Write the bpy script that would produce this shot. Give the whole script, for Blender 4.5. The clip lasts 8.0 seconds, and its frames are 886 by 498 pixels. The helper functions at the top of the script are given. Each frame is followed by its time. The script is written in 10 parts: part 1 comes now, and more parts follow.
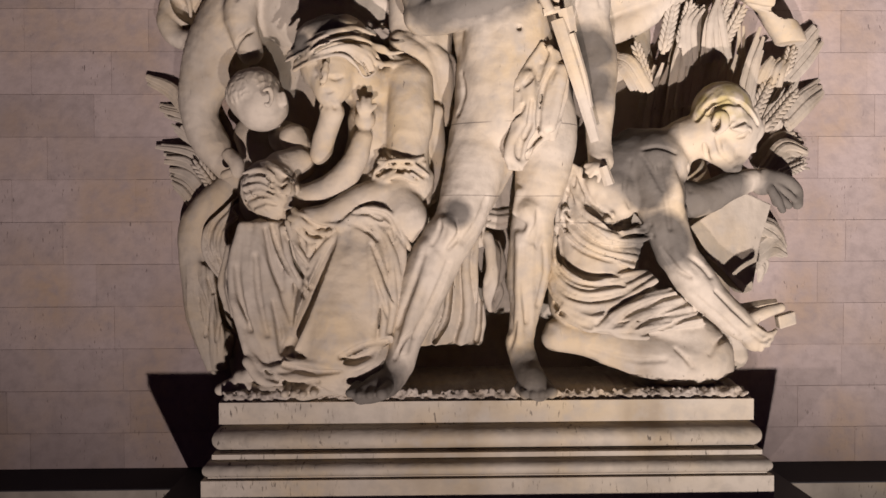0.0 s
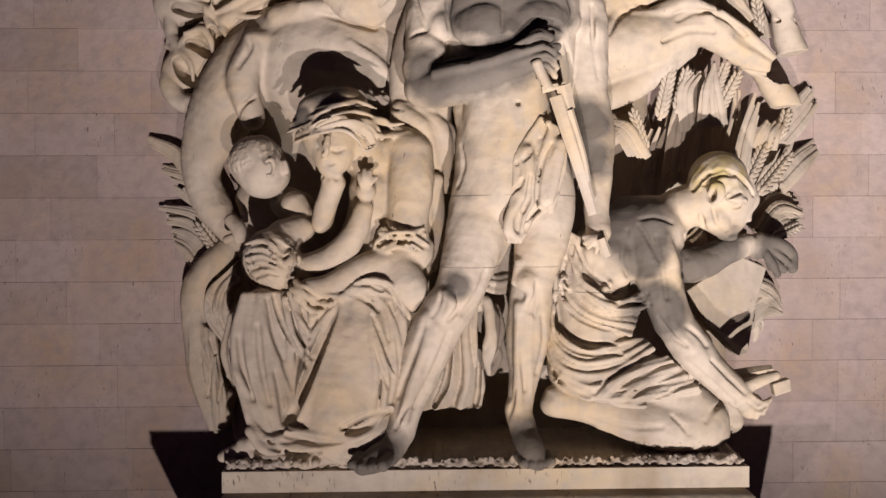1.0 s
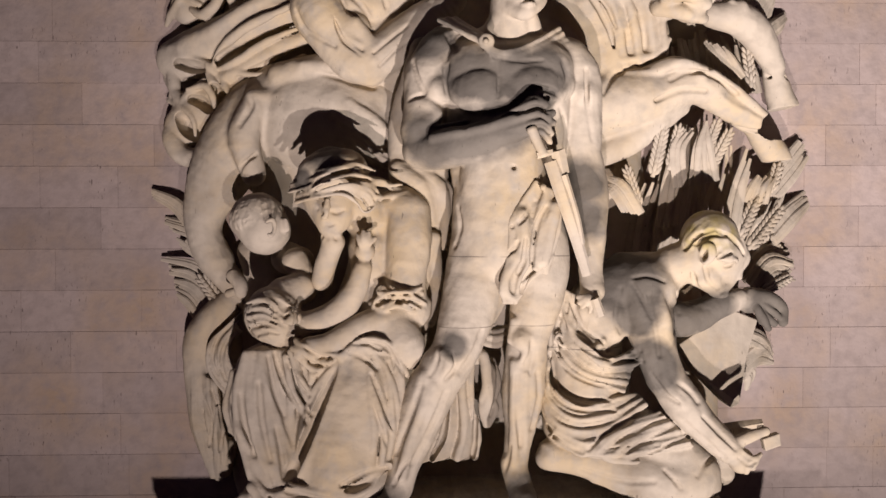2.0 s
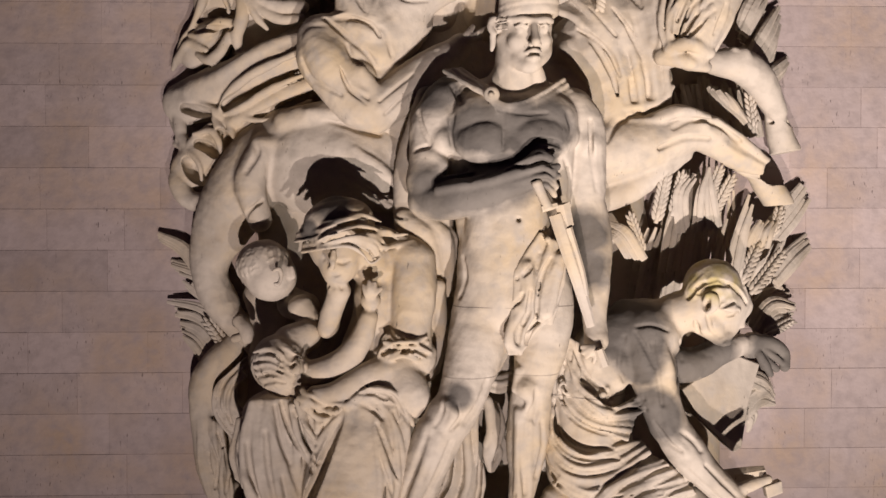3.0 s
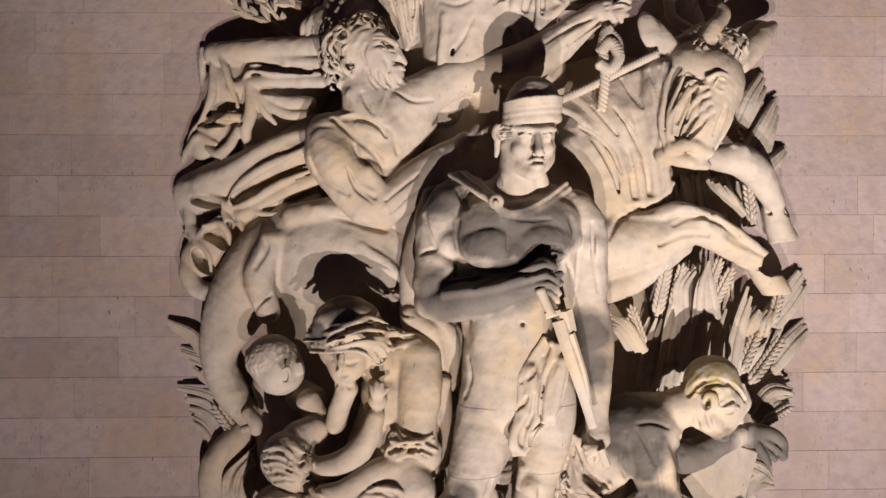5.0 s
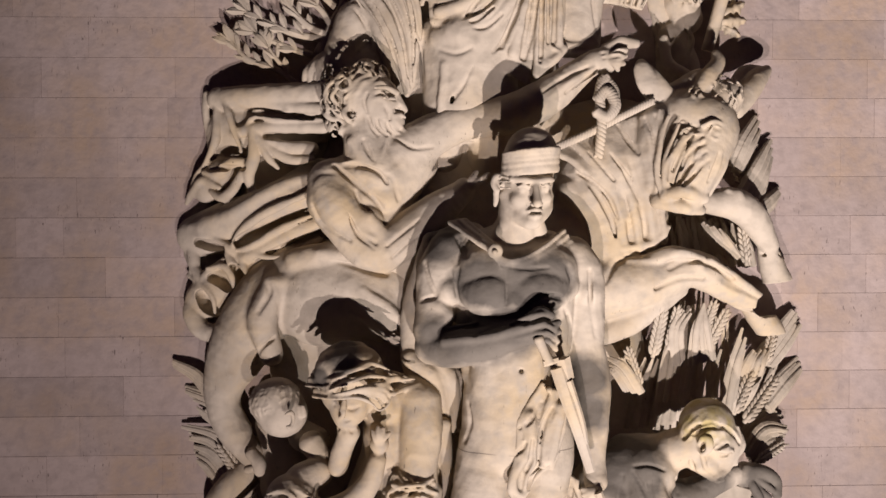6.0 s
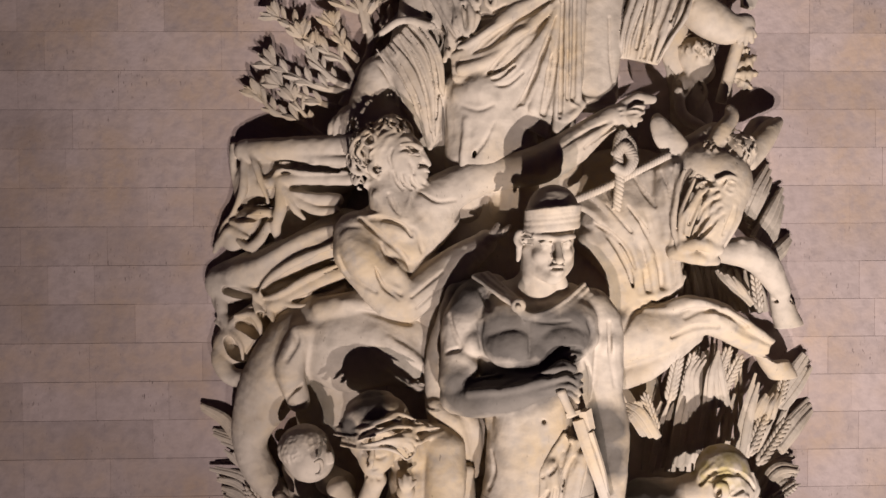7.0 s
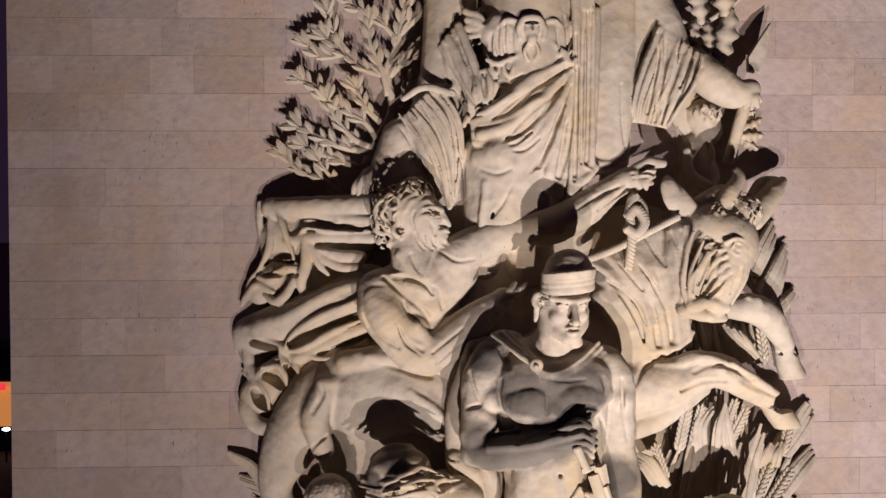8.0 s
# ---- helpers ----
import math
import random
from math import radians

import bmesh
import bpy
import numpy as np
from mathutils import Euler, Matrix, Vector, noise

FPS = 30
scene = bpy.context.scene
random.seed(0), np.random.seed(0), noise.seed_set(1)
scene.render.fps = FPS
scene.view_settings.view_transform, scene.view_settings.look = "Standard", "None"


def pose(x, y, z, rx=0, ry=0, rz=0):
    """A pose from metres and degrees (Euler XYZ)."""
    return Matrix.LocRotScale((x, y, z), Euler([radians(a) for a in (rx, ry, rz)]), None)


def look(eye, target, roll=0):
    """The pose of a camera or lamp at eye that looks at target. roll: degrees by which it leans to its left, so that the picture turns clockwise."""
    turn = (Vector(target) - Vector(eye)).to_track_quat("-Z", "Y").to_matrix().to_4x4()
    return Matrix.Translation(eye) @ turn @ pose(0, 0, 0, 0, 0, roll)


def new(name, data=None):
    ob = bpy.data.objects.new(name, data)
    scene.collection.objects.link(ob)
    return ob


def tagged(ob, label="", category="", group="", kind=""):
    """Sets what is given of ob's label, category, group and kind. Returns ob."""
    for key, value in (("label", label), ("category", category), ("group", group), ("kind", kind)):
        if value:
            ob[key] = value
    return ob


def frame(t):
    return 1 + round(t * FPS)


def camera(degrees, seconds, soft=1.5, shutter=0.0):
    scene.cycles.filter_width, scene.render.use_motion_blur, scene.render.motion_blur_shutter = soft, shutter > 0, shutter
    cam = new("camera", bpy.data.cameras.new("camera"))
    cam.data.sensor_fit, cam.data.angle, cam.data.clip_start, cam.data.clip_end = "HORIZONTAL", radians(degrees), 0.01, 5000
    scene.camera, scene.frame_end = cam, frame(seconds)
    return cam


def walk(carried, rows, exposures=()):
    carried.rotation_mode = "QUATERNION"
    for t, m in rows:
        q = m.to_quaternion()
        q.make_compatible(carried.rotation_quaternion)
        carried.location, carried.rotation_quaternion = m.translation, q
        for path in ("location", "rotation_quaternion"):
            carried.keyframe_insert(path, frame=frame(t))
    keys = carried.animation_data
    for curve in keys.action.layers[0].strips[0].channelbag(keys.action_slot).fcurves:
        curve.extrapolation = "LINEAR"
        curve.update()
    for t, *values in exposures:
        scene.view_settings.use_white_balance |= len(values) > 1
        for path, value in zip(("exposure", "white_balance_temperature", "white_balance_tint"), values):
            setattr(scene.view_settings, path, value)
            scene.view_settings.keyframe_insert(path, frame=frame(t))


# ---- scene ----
cam = camera(52.8, 8.0)
PATH = [
    (0, (-0.697, -11.183, 9.077), (-0.647, -9.185, 9.028), -0.2),
    (0.5, (-0.691, -11.222, 9.46), (-0.637, -9.223, 9.412), -0.2),
    (1, (-0.725, -11.293, 9.814), (-0.669, -9.294, 9.767), -0.2),
    (1.5, (-0.706, -11.404, 10.148), (-0.649, -9.405, 10.103), -0.2),
    (3, (-0.781, -11.55, 11.014), (-0.72, -9.551, 10.966), -0.1),
    (3.5, (-0.849, -11.562, 11.299), (-0.786, -9.563, 11.252), -0.2),
    (4, (-0.875, -11.631, 11.617), (-0.813, -9.633, 11.572), -0.1),
    (4.5, (-0.844, -11.702, 11.892), (-0.783, -9.703, 11.849), -0.1),
    (6, (-0.877, -11.928, 12.682), (-0.811, -9.93, 12.636), -0.2),
    (6.5, (-0.893, -12.128, 13.042), (-0.829, -10.13, 12.999), -0.3),
    (7, (-1.191, -12.232, 13.32), (-1.121, -10.233, 13.274), -0.3),
    (7.5, (-1.411, -12.331, 13.69), (-1.334, -10.333, 13.647), -0.3),
    (8, (-1.49, -12.71, 14.024), (-1.415, -10.712, 13.988), -0.2),
]
walk(cam, [(t, look(eye, target, roll)) for t, eye, target, roll in PATH])


# ---- light: two floodlights on the ground in front of the pier, dim night sky ----
world = bpy.data.worlds.new("night_sky")
scene.world = world
world.use_nodes = True
world.node_tree.nodes["Background"].inputs["Color"].default_value = (0.015, 0.0075, 0.019, 1)
world.node_tree.nodes["Background"].inputs["Strength"].default_value = 1.0
scene.view_settings.exposure = 0.0


def flood(x, y, z, target, watts, degrees, blend, radius, color):
    lamp = bpy.data.lights.new("floodlight_beam", "SPOT")
    lamp.energy, lamp.spot_size, lamp.spot_blend = watts, radians(degrees), blend
    lamp.shadow_soft_size, lamp.color = radius, color
    new("floodlight_beam", lamp).matrix_world = look((x, y, z), target)


flood(-1.0, -15.4, 0.5, (-2.6, 0, 20.6), 11100, 84, 1.0, 0.12, (1.0, 0.85, 0.84))
flood(2.6, -15.4, 0.5, (7.6, 0, 21.0), 23700, 79, 1.0, 0.12, (1.0, 0.88, 0.855))

# ---- materials ----
def stone(name, base, dark, patches=(), grain=9.0, bump=0.25, per_object=0.0, lichen=(), soot=0.65, seams=(), pitted=0.68):
    """Weathered limestone: cloudy stains at two scales, pits, and soot, darker or lichen patches at fixed places."""
    m = bpy.data.materials.new(name)
    m.use_nodes = True
    t = m.node_tree
    n, l = t.nodes, t.links
    bsdf = n["Principled BSDF"]
    bsdf.inputs["Roughness"].default_value = 0.85
    bsdf.inputs["Specular IOR Level"].default_value = 0.25
    geo = n.new("ShaderNodeNewGeometry")

    def cloud(scale, detail, lo, hi, stretch=(1, 1, 1)):
        mp = n.new("ShaderNodeMapping")
        mp.inputs["Scale"].default_value = stretch
        l.new(geo.outputs["Position"], mp.inputs["Vector"])
        tex = n.new("ShaderNodeTexNoise")
        tex.inputs["Scale"].default_value, tex.inputs["Detail"].default_value = scale, detail
        l.new(mp.outputs["Vector"], tex.inputs["Vector"])
        r = n.new("ShaderNodeMapRange")
        r.inputs["From Min"].default_value, r.inputs["From Max"].default_value = lo, hi
        l.new(tex.outputs["Fac"], r.inputs["Value"])
        return r.outputs["Result"]

    def mix(a, b, fac, kind="MIX"):
        x = n.new("ShaderNodeMix")
        x.data_type, x.blend_type = "RGBA", kind
        for value, socket in ((fac, 0), (a, 6), (b, 7)):
            if isinstance(value, (int, float)):
                x.inputs[socket].default_value = value
            elif isinstance(value, tuple):
                x.inputs[socket].default_value = (*value, 1)
            else:
                l.new(value, x.inputs[socket])
        return x.outputs[2]

    def calc(op, a, b):
        x = n.new("ShaderNodeMath")
        x.operation = op
        for value, socket in ((a, 0), (b, 1)):
            if isinstance(value, (int, float)):
                x.inputs[socket].default_value = value
            else:
                l.new(value, x.inputs[socket])
        return x.outputs[0]

    def spot(places):
        total = 0.0
        flat = n.new("ShaderNodeVectorMath")
        flat.operation = "MULTIPLY"
        l.new(geo.outputs["Position"], flat.inputs[0])
        flat.inputs[1].default_value = (1, 0.35, 1)
        rough = cloud(3.5, 4, 0.2, 0.8)
        for place, radius in places:
            d = n.new("ShaderNodeVectorMath")
            d.operation = "DISTANCE"
            l.new(flat.outputs["Vector"], d.inputs[0])
            d.inputs[1].default_value = (place[0], place[1] * 0.35, place[2])
            r = n.new("ShaderNodeMapRange")
            r.inputs["From Min"].default_value, r.inputs["From Max"].default_value = radius * 0.75, radius * 1.1
            r.inputs["To Min"].default_value, r.inputs["To Max"].default_value = 1, 0
            l.new(calc("ADD", d.outputs["Value"], calc("MULTIPLY", rough, radius * 0.35)), r.inputs["Value"])
            total = calc("MAXIMUM", total, r.outputs["Result"])
        return total

    warm = tuple(c * k for c, k in zip(base, (1.0, 0.90, 0.70)))
    col = mix(base, warm, cloud(0.9, 3, 0.42, 0.72))
    col = mix(col, dark, calc("MULTIPLY", cloud(1.3, 6, 0.52, 0.78, (1, 1, 0.45)), soot))
    col = mix(col, tuple(c * 0.80 for c in base), cloud(6.0, 5, 0.45, 0.75))
    if patches:
        col = mix(col, mix((0.062, 0.056, 0.050), (0.13, 0.117, 0.10), cloud(3.0, 5, 0.35, 0.68)), calc("MULTIPLY", spot(patches), 0.90))
    if lichen:
        col = mix(col, (0.30, 0.24, 0.07), calc("MULTIPLY", calc("MULTIPLY", spot(lichen), cloud(5, 4, 0.40, 0.62)), 0.75))
    if per_object:
        info = n.new("ShaderNodeObjectInfo")
        r = n.new("ShaderNodeMapRange")
        r.inputs["To Min"].default_value, r.inputs["To Max"].default_value = 1 - per_object, 1 + per_object * 0.5
        l.new(info.outputs["Random"], r.inputs["Value"])
        tint = n.new("ShaderNodeCombineColor")
        for k in range(3):
            l.new(r.outputs["Result"], tint.inputs[k])
        col = mix(col, tint.outputs["Color"], 1.0, "MULTIPLY")
    pits = cloud(grain * 2.2, 3, pitted, pitted + 0.09, (1.6, 1, 0.45))
    col = mix(col, tuple(c * 0.45 for c in dark), calc("MULTIPLY", calc("MULTIPLY", pits, cloud(1.6, 2, 0.5, 0.62)), 0.8))
    for height in seams:
        xyz = n.new("ShaderNodeSeparateXYZ")
        l.new(geo.outputs["Position"], xyz.inputs[0])
        off = calc("ABSOLUTE", calc("SUBTRACT", calc("ADD", xyz.outputs["Z"], calc("MULTIPLY", cloud(1.2, 2, 0.2, 0.8), 0.03)), height), 0.0)
        line = calc("MULTIPLY", calc("LESS_THAN", off, 0.006), cloud(2.5, 2, 0.42, 0.55))
        col = mix(col, dark, calc("MULTIPLY", line, 0.7))
    l.new(col, bsdf.inputs["Base Color"])
    b = n.new("ShaderNodeBump")
    b.inputs["Strength"].default_value, b.inputs["Distance"].default_value = bump, 0.02
    l.new(cloud(grain, 8, 0.3, 0.7), b.inputs["Height"])
    l.new(b.outputs["Normal"], bsdf.inputs["Normal"])
    return m


def plain(name, base, rough=0.8, glow=0.0):
    m = bpy.data.materials.new(name)
    m.use_nodes = True
    t = m.node_tree
    bsdf = t.nodes["Principled BSDF"]
    bsdf.inputs["Base Color"].default_value = (*base, 1)
    bsdf.inputs["Roughness"].default_value = rough
    if glow:
        bsdf.inputs["Emission Color"].default_value = (*base, 1)
        bsdf.inputs["Emission Strength"].default_value = glow
    tex = t.nodes.new("ShaderNodeTexNoise")
    tex.inputs["Scale"].default_value = 14
    b = t.nodes.new("ShaderNodeBump")
    b.inputs["Strength"].default_value = 0.2
    t.links.new(tex.outputs["Fac"], b.inputs["Height"])
    t.links.new(b.outputs["Normal"], bsdf.inputs["Normal"])
    return m


# ---- carving tools: soft solids joined on a grid and skinned ----
def spline(stations):
    """Points of a smooth line through stations (x, y, z, radius)."""
    p = np.array(stations, dtype=np.float32)
    if len(p) < 3:
        return p
    ext = np.vstack((2 * p[0] - p[1], p, 2 * p[-1] - p[-2]))
    out = []
    for i in range(1, len(ext) - 2):
        a, b, c, d = ext[i - 1], ext[i], ext[i + 1], ext[i + 2]
        for u in (0, 0.2, 0.4, 0.6, 0.8):
            out.append(0.5 * (2 * b + (c - a) * u + (2 * a - 5 * b + 4 * c - d) * u * u + (3 * b - a - 3 * c + d) * u ** 3))
    out.append(p[-1])
    out = np.array(out)
    out[:, 3] = np.maximum(out[:, 3], 0.008)
    return out


class Clay:
    """Limbs, balls and cuts, kept in order, that one skin is drawn over."""

    def __init__(self, seed=1):
        self.steps, self.rng = [], random.Random(seed)

    def limb(self, *stations, k=0.06, deep=1.0, cut=False):
        self.steps.append(([spline(stations)], max(0.006, k * 0.6), deep, cut))

    def cut(self, *stations, k=0.04, deep=1.0):
        self.limb(*stations, k=k, deep=deep, cut=True)

    def stroke(self, r, *points, k=0.02, deep=1.0, tip=0.5, cut=False):
        """A worked ridge or groove of one width that thins out at both ends."""
        last = len(points) - 1
        self.limb(*((*p, r * (tip if i in (0, last) else 1.0)) for i, p in enumerate(points)), k=k / 0.6, deep=deep, cut=cut)

    def ball(self, station, k=0.06, deep=1.0):
        self.limb(station, station, k=k, deep=deep)

    def folds(self, a, b, n, k=0.02, deep=1.0, jit=0.035, cut=False):
        """n ridges that go over from the line a to the line b."""
        a, b = np.array(a), np.array(b)
        for i in range(n):
            u = i / max(1, n - 1)
            if 0 < i < n - 1:
                u += self.rng.uniform(-0.25, 0.25) / n
            s = a * (1 - u) + b * u
            s[:, 3] *= self.rng.uniform(0.75, 1.2)
            s[:, 1] += self.rng.uniform(-jit, jit)
            self.limb(*s, k=k, deep=deep, cut=cut)

    def pleats(self, a, b, n, amp=0.1, r=0.035, lean=0.35, k=0.012, groove=1.0):
        """Cloth between the lines a and b, creased into n folds with sharp ridges and valleys."""
        a, b = (np.array([q[:3] for q in line]) for line in (a, b))
        lines = []
        for i in range(n + 1):
            u = (i + (self.rng.uniform(-0.28, 0.28) if 0 < i < n else 0)) / n
            lines.append((u, self.rng.uniform(-0.3, 0.3) * amp))
            if i < n:
                lines.append(((i + 0.5 + lean * self.rng.uniform(0.4, 1.1)) / n, amp * self.rng.uniform(0.7, 1.2)))
        sheet, cuts = [], []
        for (u0, d0), (u1, d1) in zip(lines[:-1], lines[1:]):
            p0, p1 = a * (1 - u0) + b * u0, a * (1 - u1) + b * u1
            p0[:, 1] += d0
            p1[:, 1] += d1
            gap = np.sqrt(((p1 - p0) ** 2).sum(1)).max()
            m = max(1, int(math.ceil(gap / (r * 1.1))))
            for j in range(m):
                q = p0 + (p1 - p0) * j / m
                sheet.append(spline([(*row, r) for row in q]))
            if groove and d1 > d0 and self.rng.random() < 0.8:
                g = groove * self.rng.uniform(0.75, 1.25)
                first, last = (0.7, 1.0) if self.rng.random() < 0.5 else (1.0, 0.7)
                room = np.sqrt(((b - a) ** 2).sum(1)) / n * 0.3
                deep = [(row[0], row[1] - amp * 0.7 - r * 0.35, row[2], min(w, 0.032 * g * (first if i == 0 else last if i == len(p1) - 1 else 1.0)))
                        for i, (row, w) in enumerate(zip(p1, room)) if w > 0.045 and r > 0.036]
                if len(deep) > 1:
                    cuts.append(spline(deep))
        self.steps.append((sheet, max(0.03 if r < 0.036 else 0.006, k), 1.0, False))
        if cuts:
            self.steps.append((cuts, 0.015, 2.0 if r < 0.034 else 2.8, True))

    def locks(self, centre, n, size, thick, turn=0.0, k=0.012, up=-1.0):
        """n curved locks of hair over a round head."""
        x, y, z, r = centre
        for _ in range(n):
            a, e = self.rng.uniform(0, 2 * math.pi), self.rng.uniform(up, 1)
            d = Vector((math.cos(a) * math.sqrt(1 - e * e), math.sin(a) * math.sqrt(1 - e * e), e))
            if d.y > 0.35:
                continue
            side = d.cross(Vector((math.sin(turn), 0, math.cos(turn)))).normalized()
            along = side.cross(d).normalized() * self.rng.choice((-1, 1)) * 0.8 + side * self.rng.uniform(-0.8, 0.8)
            c = Vector((x, y, z))
            pts = []
            for u in (-0.5, 0, 0.5):
                q = (d + along * u * size / r + side * (0.2 * size / r if u == 0 else 0)).normalized() * (r + thick * 0.35)
                pts.append((*(c + q), thick * (1.0 if u == 0 else 0.7)))
            self.limb(*pts, k=k)

    def skin(self, cell):
        lo = np.min([(s[:, :3] - s[:, 3:4] * max(1, dp)).min(0) for g, k, dp, c in self.steps if not c for s in g], 0) - 0.1
        hi = np.max([(s[:, :3] + s[:, 3:4] * max(1, dp)).max(0) for g, k, dp, c in self.steps if not c for s in g], 0) + 0.1
        hi[1] = min(hi[1], 0.12)
        size = np.ceil((hi - lo) / cell).astype(int) + 1
        ax = [lo[i] + cell * np.arange(size[i], dtype=np.float32) for i in range(3)]
        field = np.full(size, 0.3, dtype=np.float32)

        def span(low, high):
            i0 = np.clip(np.floor((low - lo) / cell).astype(int), 0, size)
            i1 = np.clip(np.ceil((high - lo) / cell).astype(int) + 1, 0, size)
            return tuple(slice(a, b) for a, b in zip(i0, i1))

        for lines, k, deep, is_cut in self.steps:
            pts = np.vstack(lines)
            pad = k + 2.5 * cell
            reach = pts[:, 3].max() * np.array([[1, max(1, deep), 1]]) + pad
            box = span((pts[:, :3] - reach).min(0), (pts[:, :3] + reach).max(0))
            if any(s.stop <= s.start for s in box):
                continue
            d = np.full(tuple(s.stop - s.start for s in box), 0.3, dtype=np.float32)
            for a, b in ((a, b) for line in lines for a, b in zip(line[:-1], line[1:])):
                r = np.array([1, max(1, deep), 1]) * max(a[3], b[3]) + pad
                sub = span(np.minimum(a[:3], b[:3]) - r, np.maximum(a[:3], b[:3]) + r)
                if any(s.stop <= s.start for s in sub):
                    continue
                X, Y, Z = (ax[i][sub[i]] for i in range(3))
                X, Y, Z = (X - a[0])[:, None, None], ((Y - a[1]) / deep)[None, :, None], (Z - a[2])[None, None, :]
                v = np.array([b[0] - a[0], (b[1] - a[1]) / deep, b[2] - a[2]], dtype=np.float32)
                h = np.clip((X * v[0] + Y * v[1] + Z * v[2]) / max(float(v @ v), 1e-9), 0, 1)
                q = np.sqrt((X - h * v[0]) ** 2 + (Y - h * v[1]) ** 2 + (Z - h * v[2]) ** 2) - (a[3] + h * (b[3] - a[3]))
                at = tuple(slice(s.start - o.start, s.stop - o.start) for s, o in zip(sub, box))
                d[at] = np.minimum(d[at], q)
            f = field[box]
            if is_cut:
                h = np.maximum(k - np.abs(f + d), 0) / k
                field[box] = np.maximum(f, -d) + h * h * k * 0.25
            else:
                h = np.maximum(k - np.abs(f - d), 0) / k
                field[box] = np.minimum(f, d) - h * h * k * 0.25
        field = np.maximum(field, (ax[1] - 0.06)[None, :, None])
        for i in range(3):
            edge = [slice(None)] * 3
            for e in (0, -1):
                edge[i] = e
                field[tuple(edge)] = 0.3
        return field, lo, cell


LATTICE = np.random.RandomState(4).rand(32, 32, 32).astype(np.float32)


def rough_noise(p, scale):
    """Smooth random values between -1 and 1 at the points p."""
    q = p * scale
    i = np.floor(q).astype(int)
    f = (q - i).astype(np.float32)
    f = f * f * (3 - 2 * f)
    out = 0
    for dx in (0, 1):
        for dy in (0, 1):
            for dz in (0, 1):
                w = (f[:, 0] if dx else 1 - f[:, 0]) * (f[:, 1] if dy else 1 - f[:, 1]) * (f[:, 2] if dz else 1 - f[:, 2])
                out = out + w * LATTICE[(i[:, 0] + dx) % 32, (i[:, 1] + dy) % 32, (i[:, 2] + dz) % 32]
    return out * 2 - 1


def skinned(name, clay, material, cell=0.022, chisel=0.65):
    """One smooth mesh over all the clay."""
    f, lo, cell = clay.skin(cell)
    inside = f < 0
    n = [s - 1 for s in f.shape]
    count = np.zeros(n, dtype=np.int8)
    corners = [(i, j, k) for i in (0, 1) for j in (0, 1) for k in (0, 1)]
    for i, j, k in corners:
        count += inside[i:i + n[0], j:j + n[1], k:k + n[2]]
    cells = np.argwhere((count > 0) & (count < 8))
    index = np.full(n, -1, dtype=np.int32)
    index[tuple(cells.T)] = np.arange(len(cells))
    total, hits = np.zeros((len(cells), 3), dtype=np.float32), np.zeros((len(cells), 1), dtype=np.float32)
    value = {c: f[cells[:, 0] + c[0], cells[:, 1] + c[1], cells[:, 2] + c[2]] for c in corners}
    for c in corners:
        for axis in range(3):
            if c[axis] == 0:
                e = list(c)
                e[axis] = 1
                a, b = value[c], value[tuple(e)]
                cross = ((a < 0) != (b < 0))
                u = np.where(cross, a / np.where(cross, a - b, 1), 0)
                p = np.tile(np.array(c, dtype=np.float32), (len(cells), 1))
                p[:, axis] = u
                total += p * cross[:, None]
                hits += cross[:, None]
    verts = lo + cell * (cells + total / hits)
    quads = []
    for axis in range(3):
        u, v = (axis + 1) % 3, (axis + 2) % 3
        a = [slice(1, -1)] * 3
        a[axis] = slice(0, -1)
        b = list(a)
        b[axis] = slice(1, None)
        s0, s1 = inside[tuple(a)], inside[tuple(b)]
        start = np.array([0 if i == axis else 1 for i in range(3)])
        for sign in (True, False):
            at = np.argwhere((s0 != s1) & (s0 == sign)) + start
            du, dv = np.eye(3, dtype=int)[u], np.eye(3, dtype=int)[v]
            ring = [at - du - dv, at - dv, at, at - du]
            q = np.stack([index[tuple(r.T)] for r in ring], 1)
            quads.append(q if sign else q[:, ::-1])
    quads = np.vstack(quads)
    quads = quads[(quads >= 0).all(1)]
    quads = quads[(verts[quads][:, :, 1] < 0.025).any(1)]
    used, at = np.unique(quads, return_inverse=True)
    verts, quads = verts[used], at.reshape(quads.shape)
    ends = np.vstack((quads[:, [0, 1]], quads[:, [1, 2]], quads[:, [2, 3]], quads[:, [3, 0]]))
    near = np.maximum(np.bincount(ends[:, 0], minlength=len(verts)), 1)[:, None]
    for _ in range(1):
        mean = np.stack([np.bincount(ends[:, 0], verts[ends[:, 1], i], minlength=len(verts)) for i in range(3)], 1) / near
        verts = verts * 0.5 + mean * 0.5
    # uneven, hand-worked surface: hollows and soft ridges along the normals
    p = verts[quads]
    face = np.cross(p[:, 2] - p[:, 0], p[:, 3] - p[:, 1])
    normal = np.zeros_like(verts)
    for j in range(4):
        normal += np.stack([np.bincount(quads[:, j], face[:, i], minlength=len(verts)) for i in range(3)], 1)
    normal /= np.maximum(np.linalg.norm(normal, axis=1, keepdims=True), 1e-9)
    push = 0.014 * rough_noise(verts, 3.1) - 0.016 * np.abs(rough_noise(verts + 3.7, 4.6)) + 0.006 * rough_noise(verts + 9.1, 11.0)
    verts = verts + normal * (chisel * push)[:, None]
    me = bpy.data.meshes.new(name)
    me.vertices.add(len(verts))
    me.vertices.foreach_set("co", verts.astype(np.float32).ravel())
    me.loops.add(quads.size)
    me.loops.foreach_set("vertex_index", quads.astype(np.int32).ravel())
    me.polygons.add(len(quads))
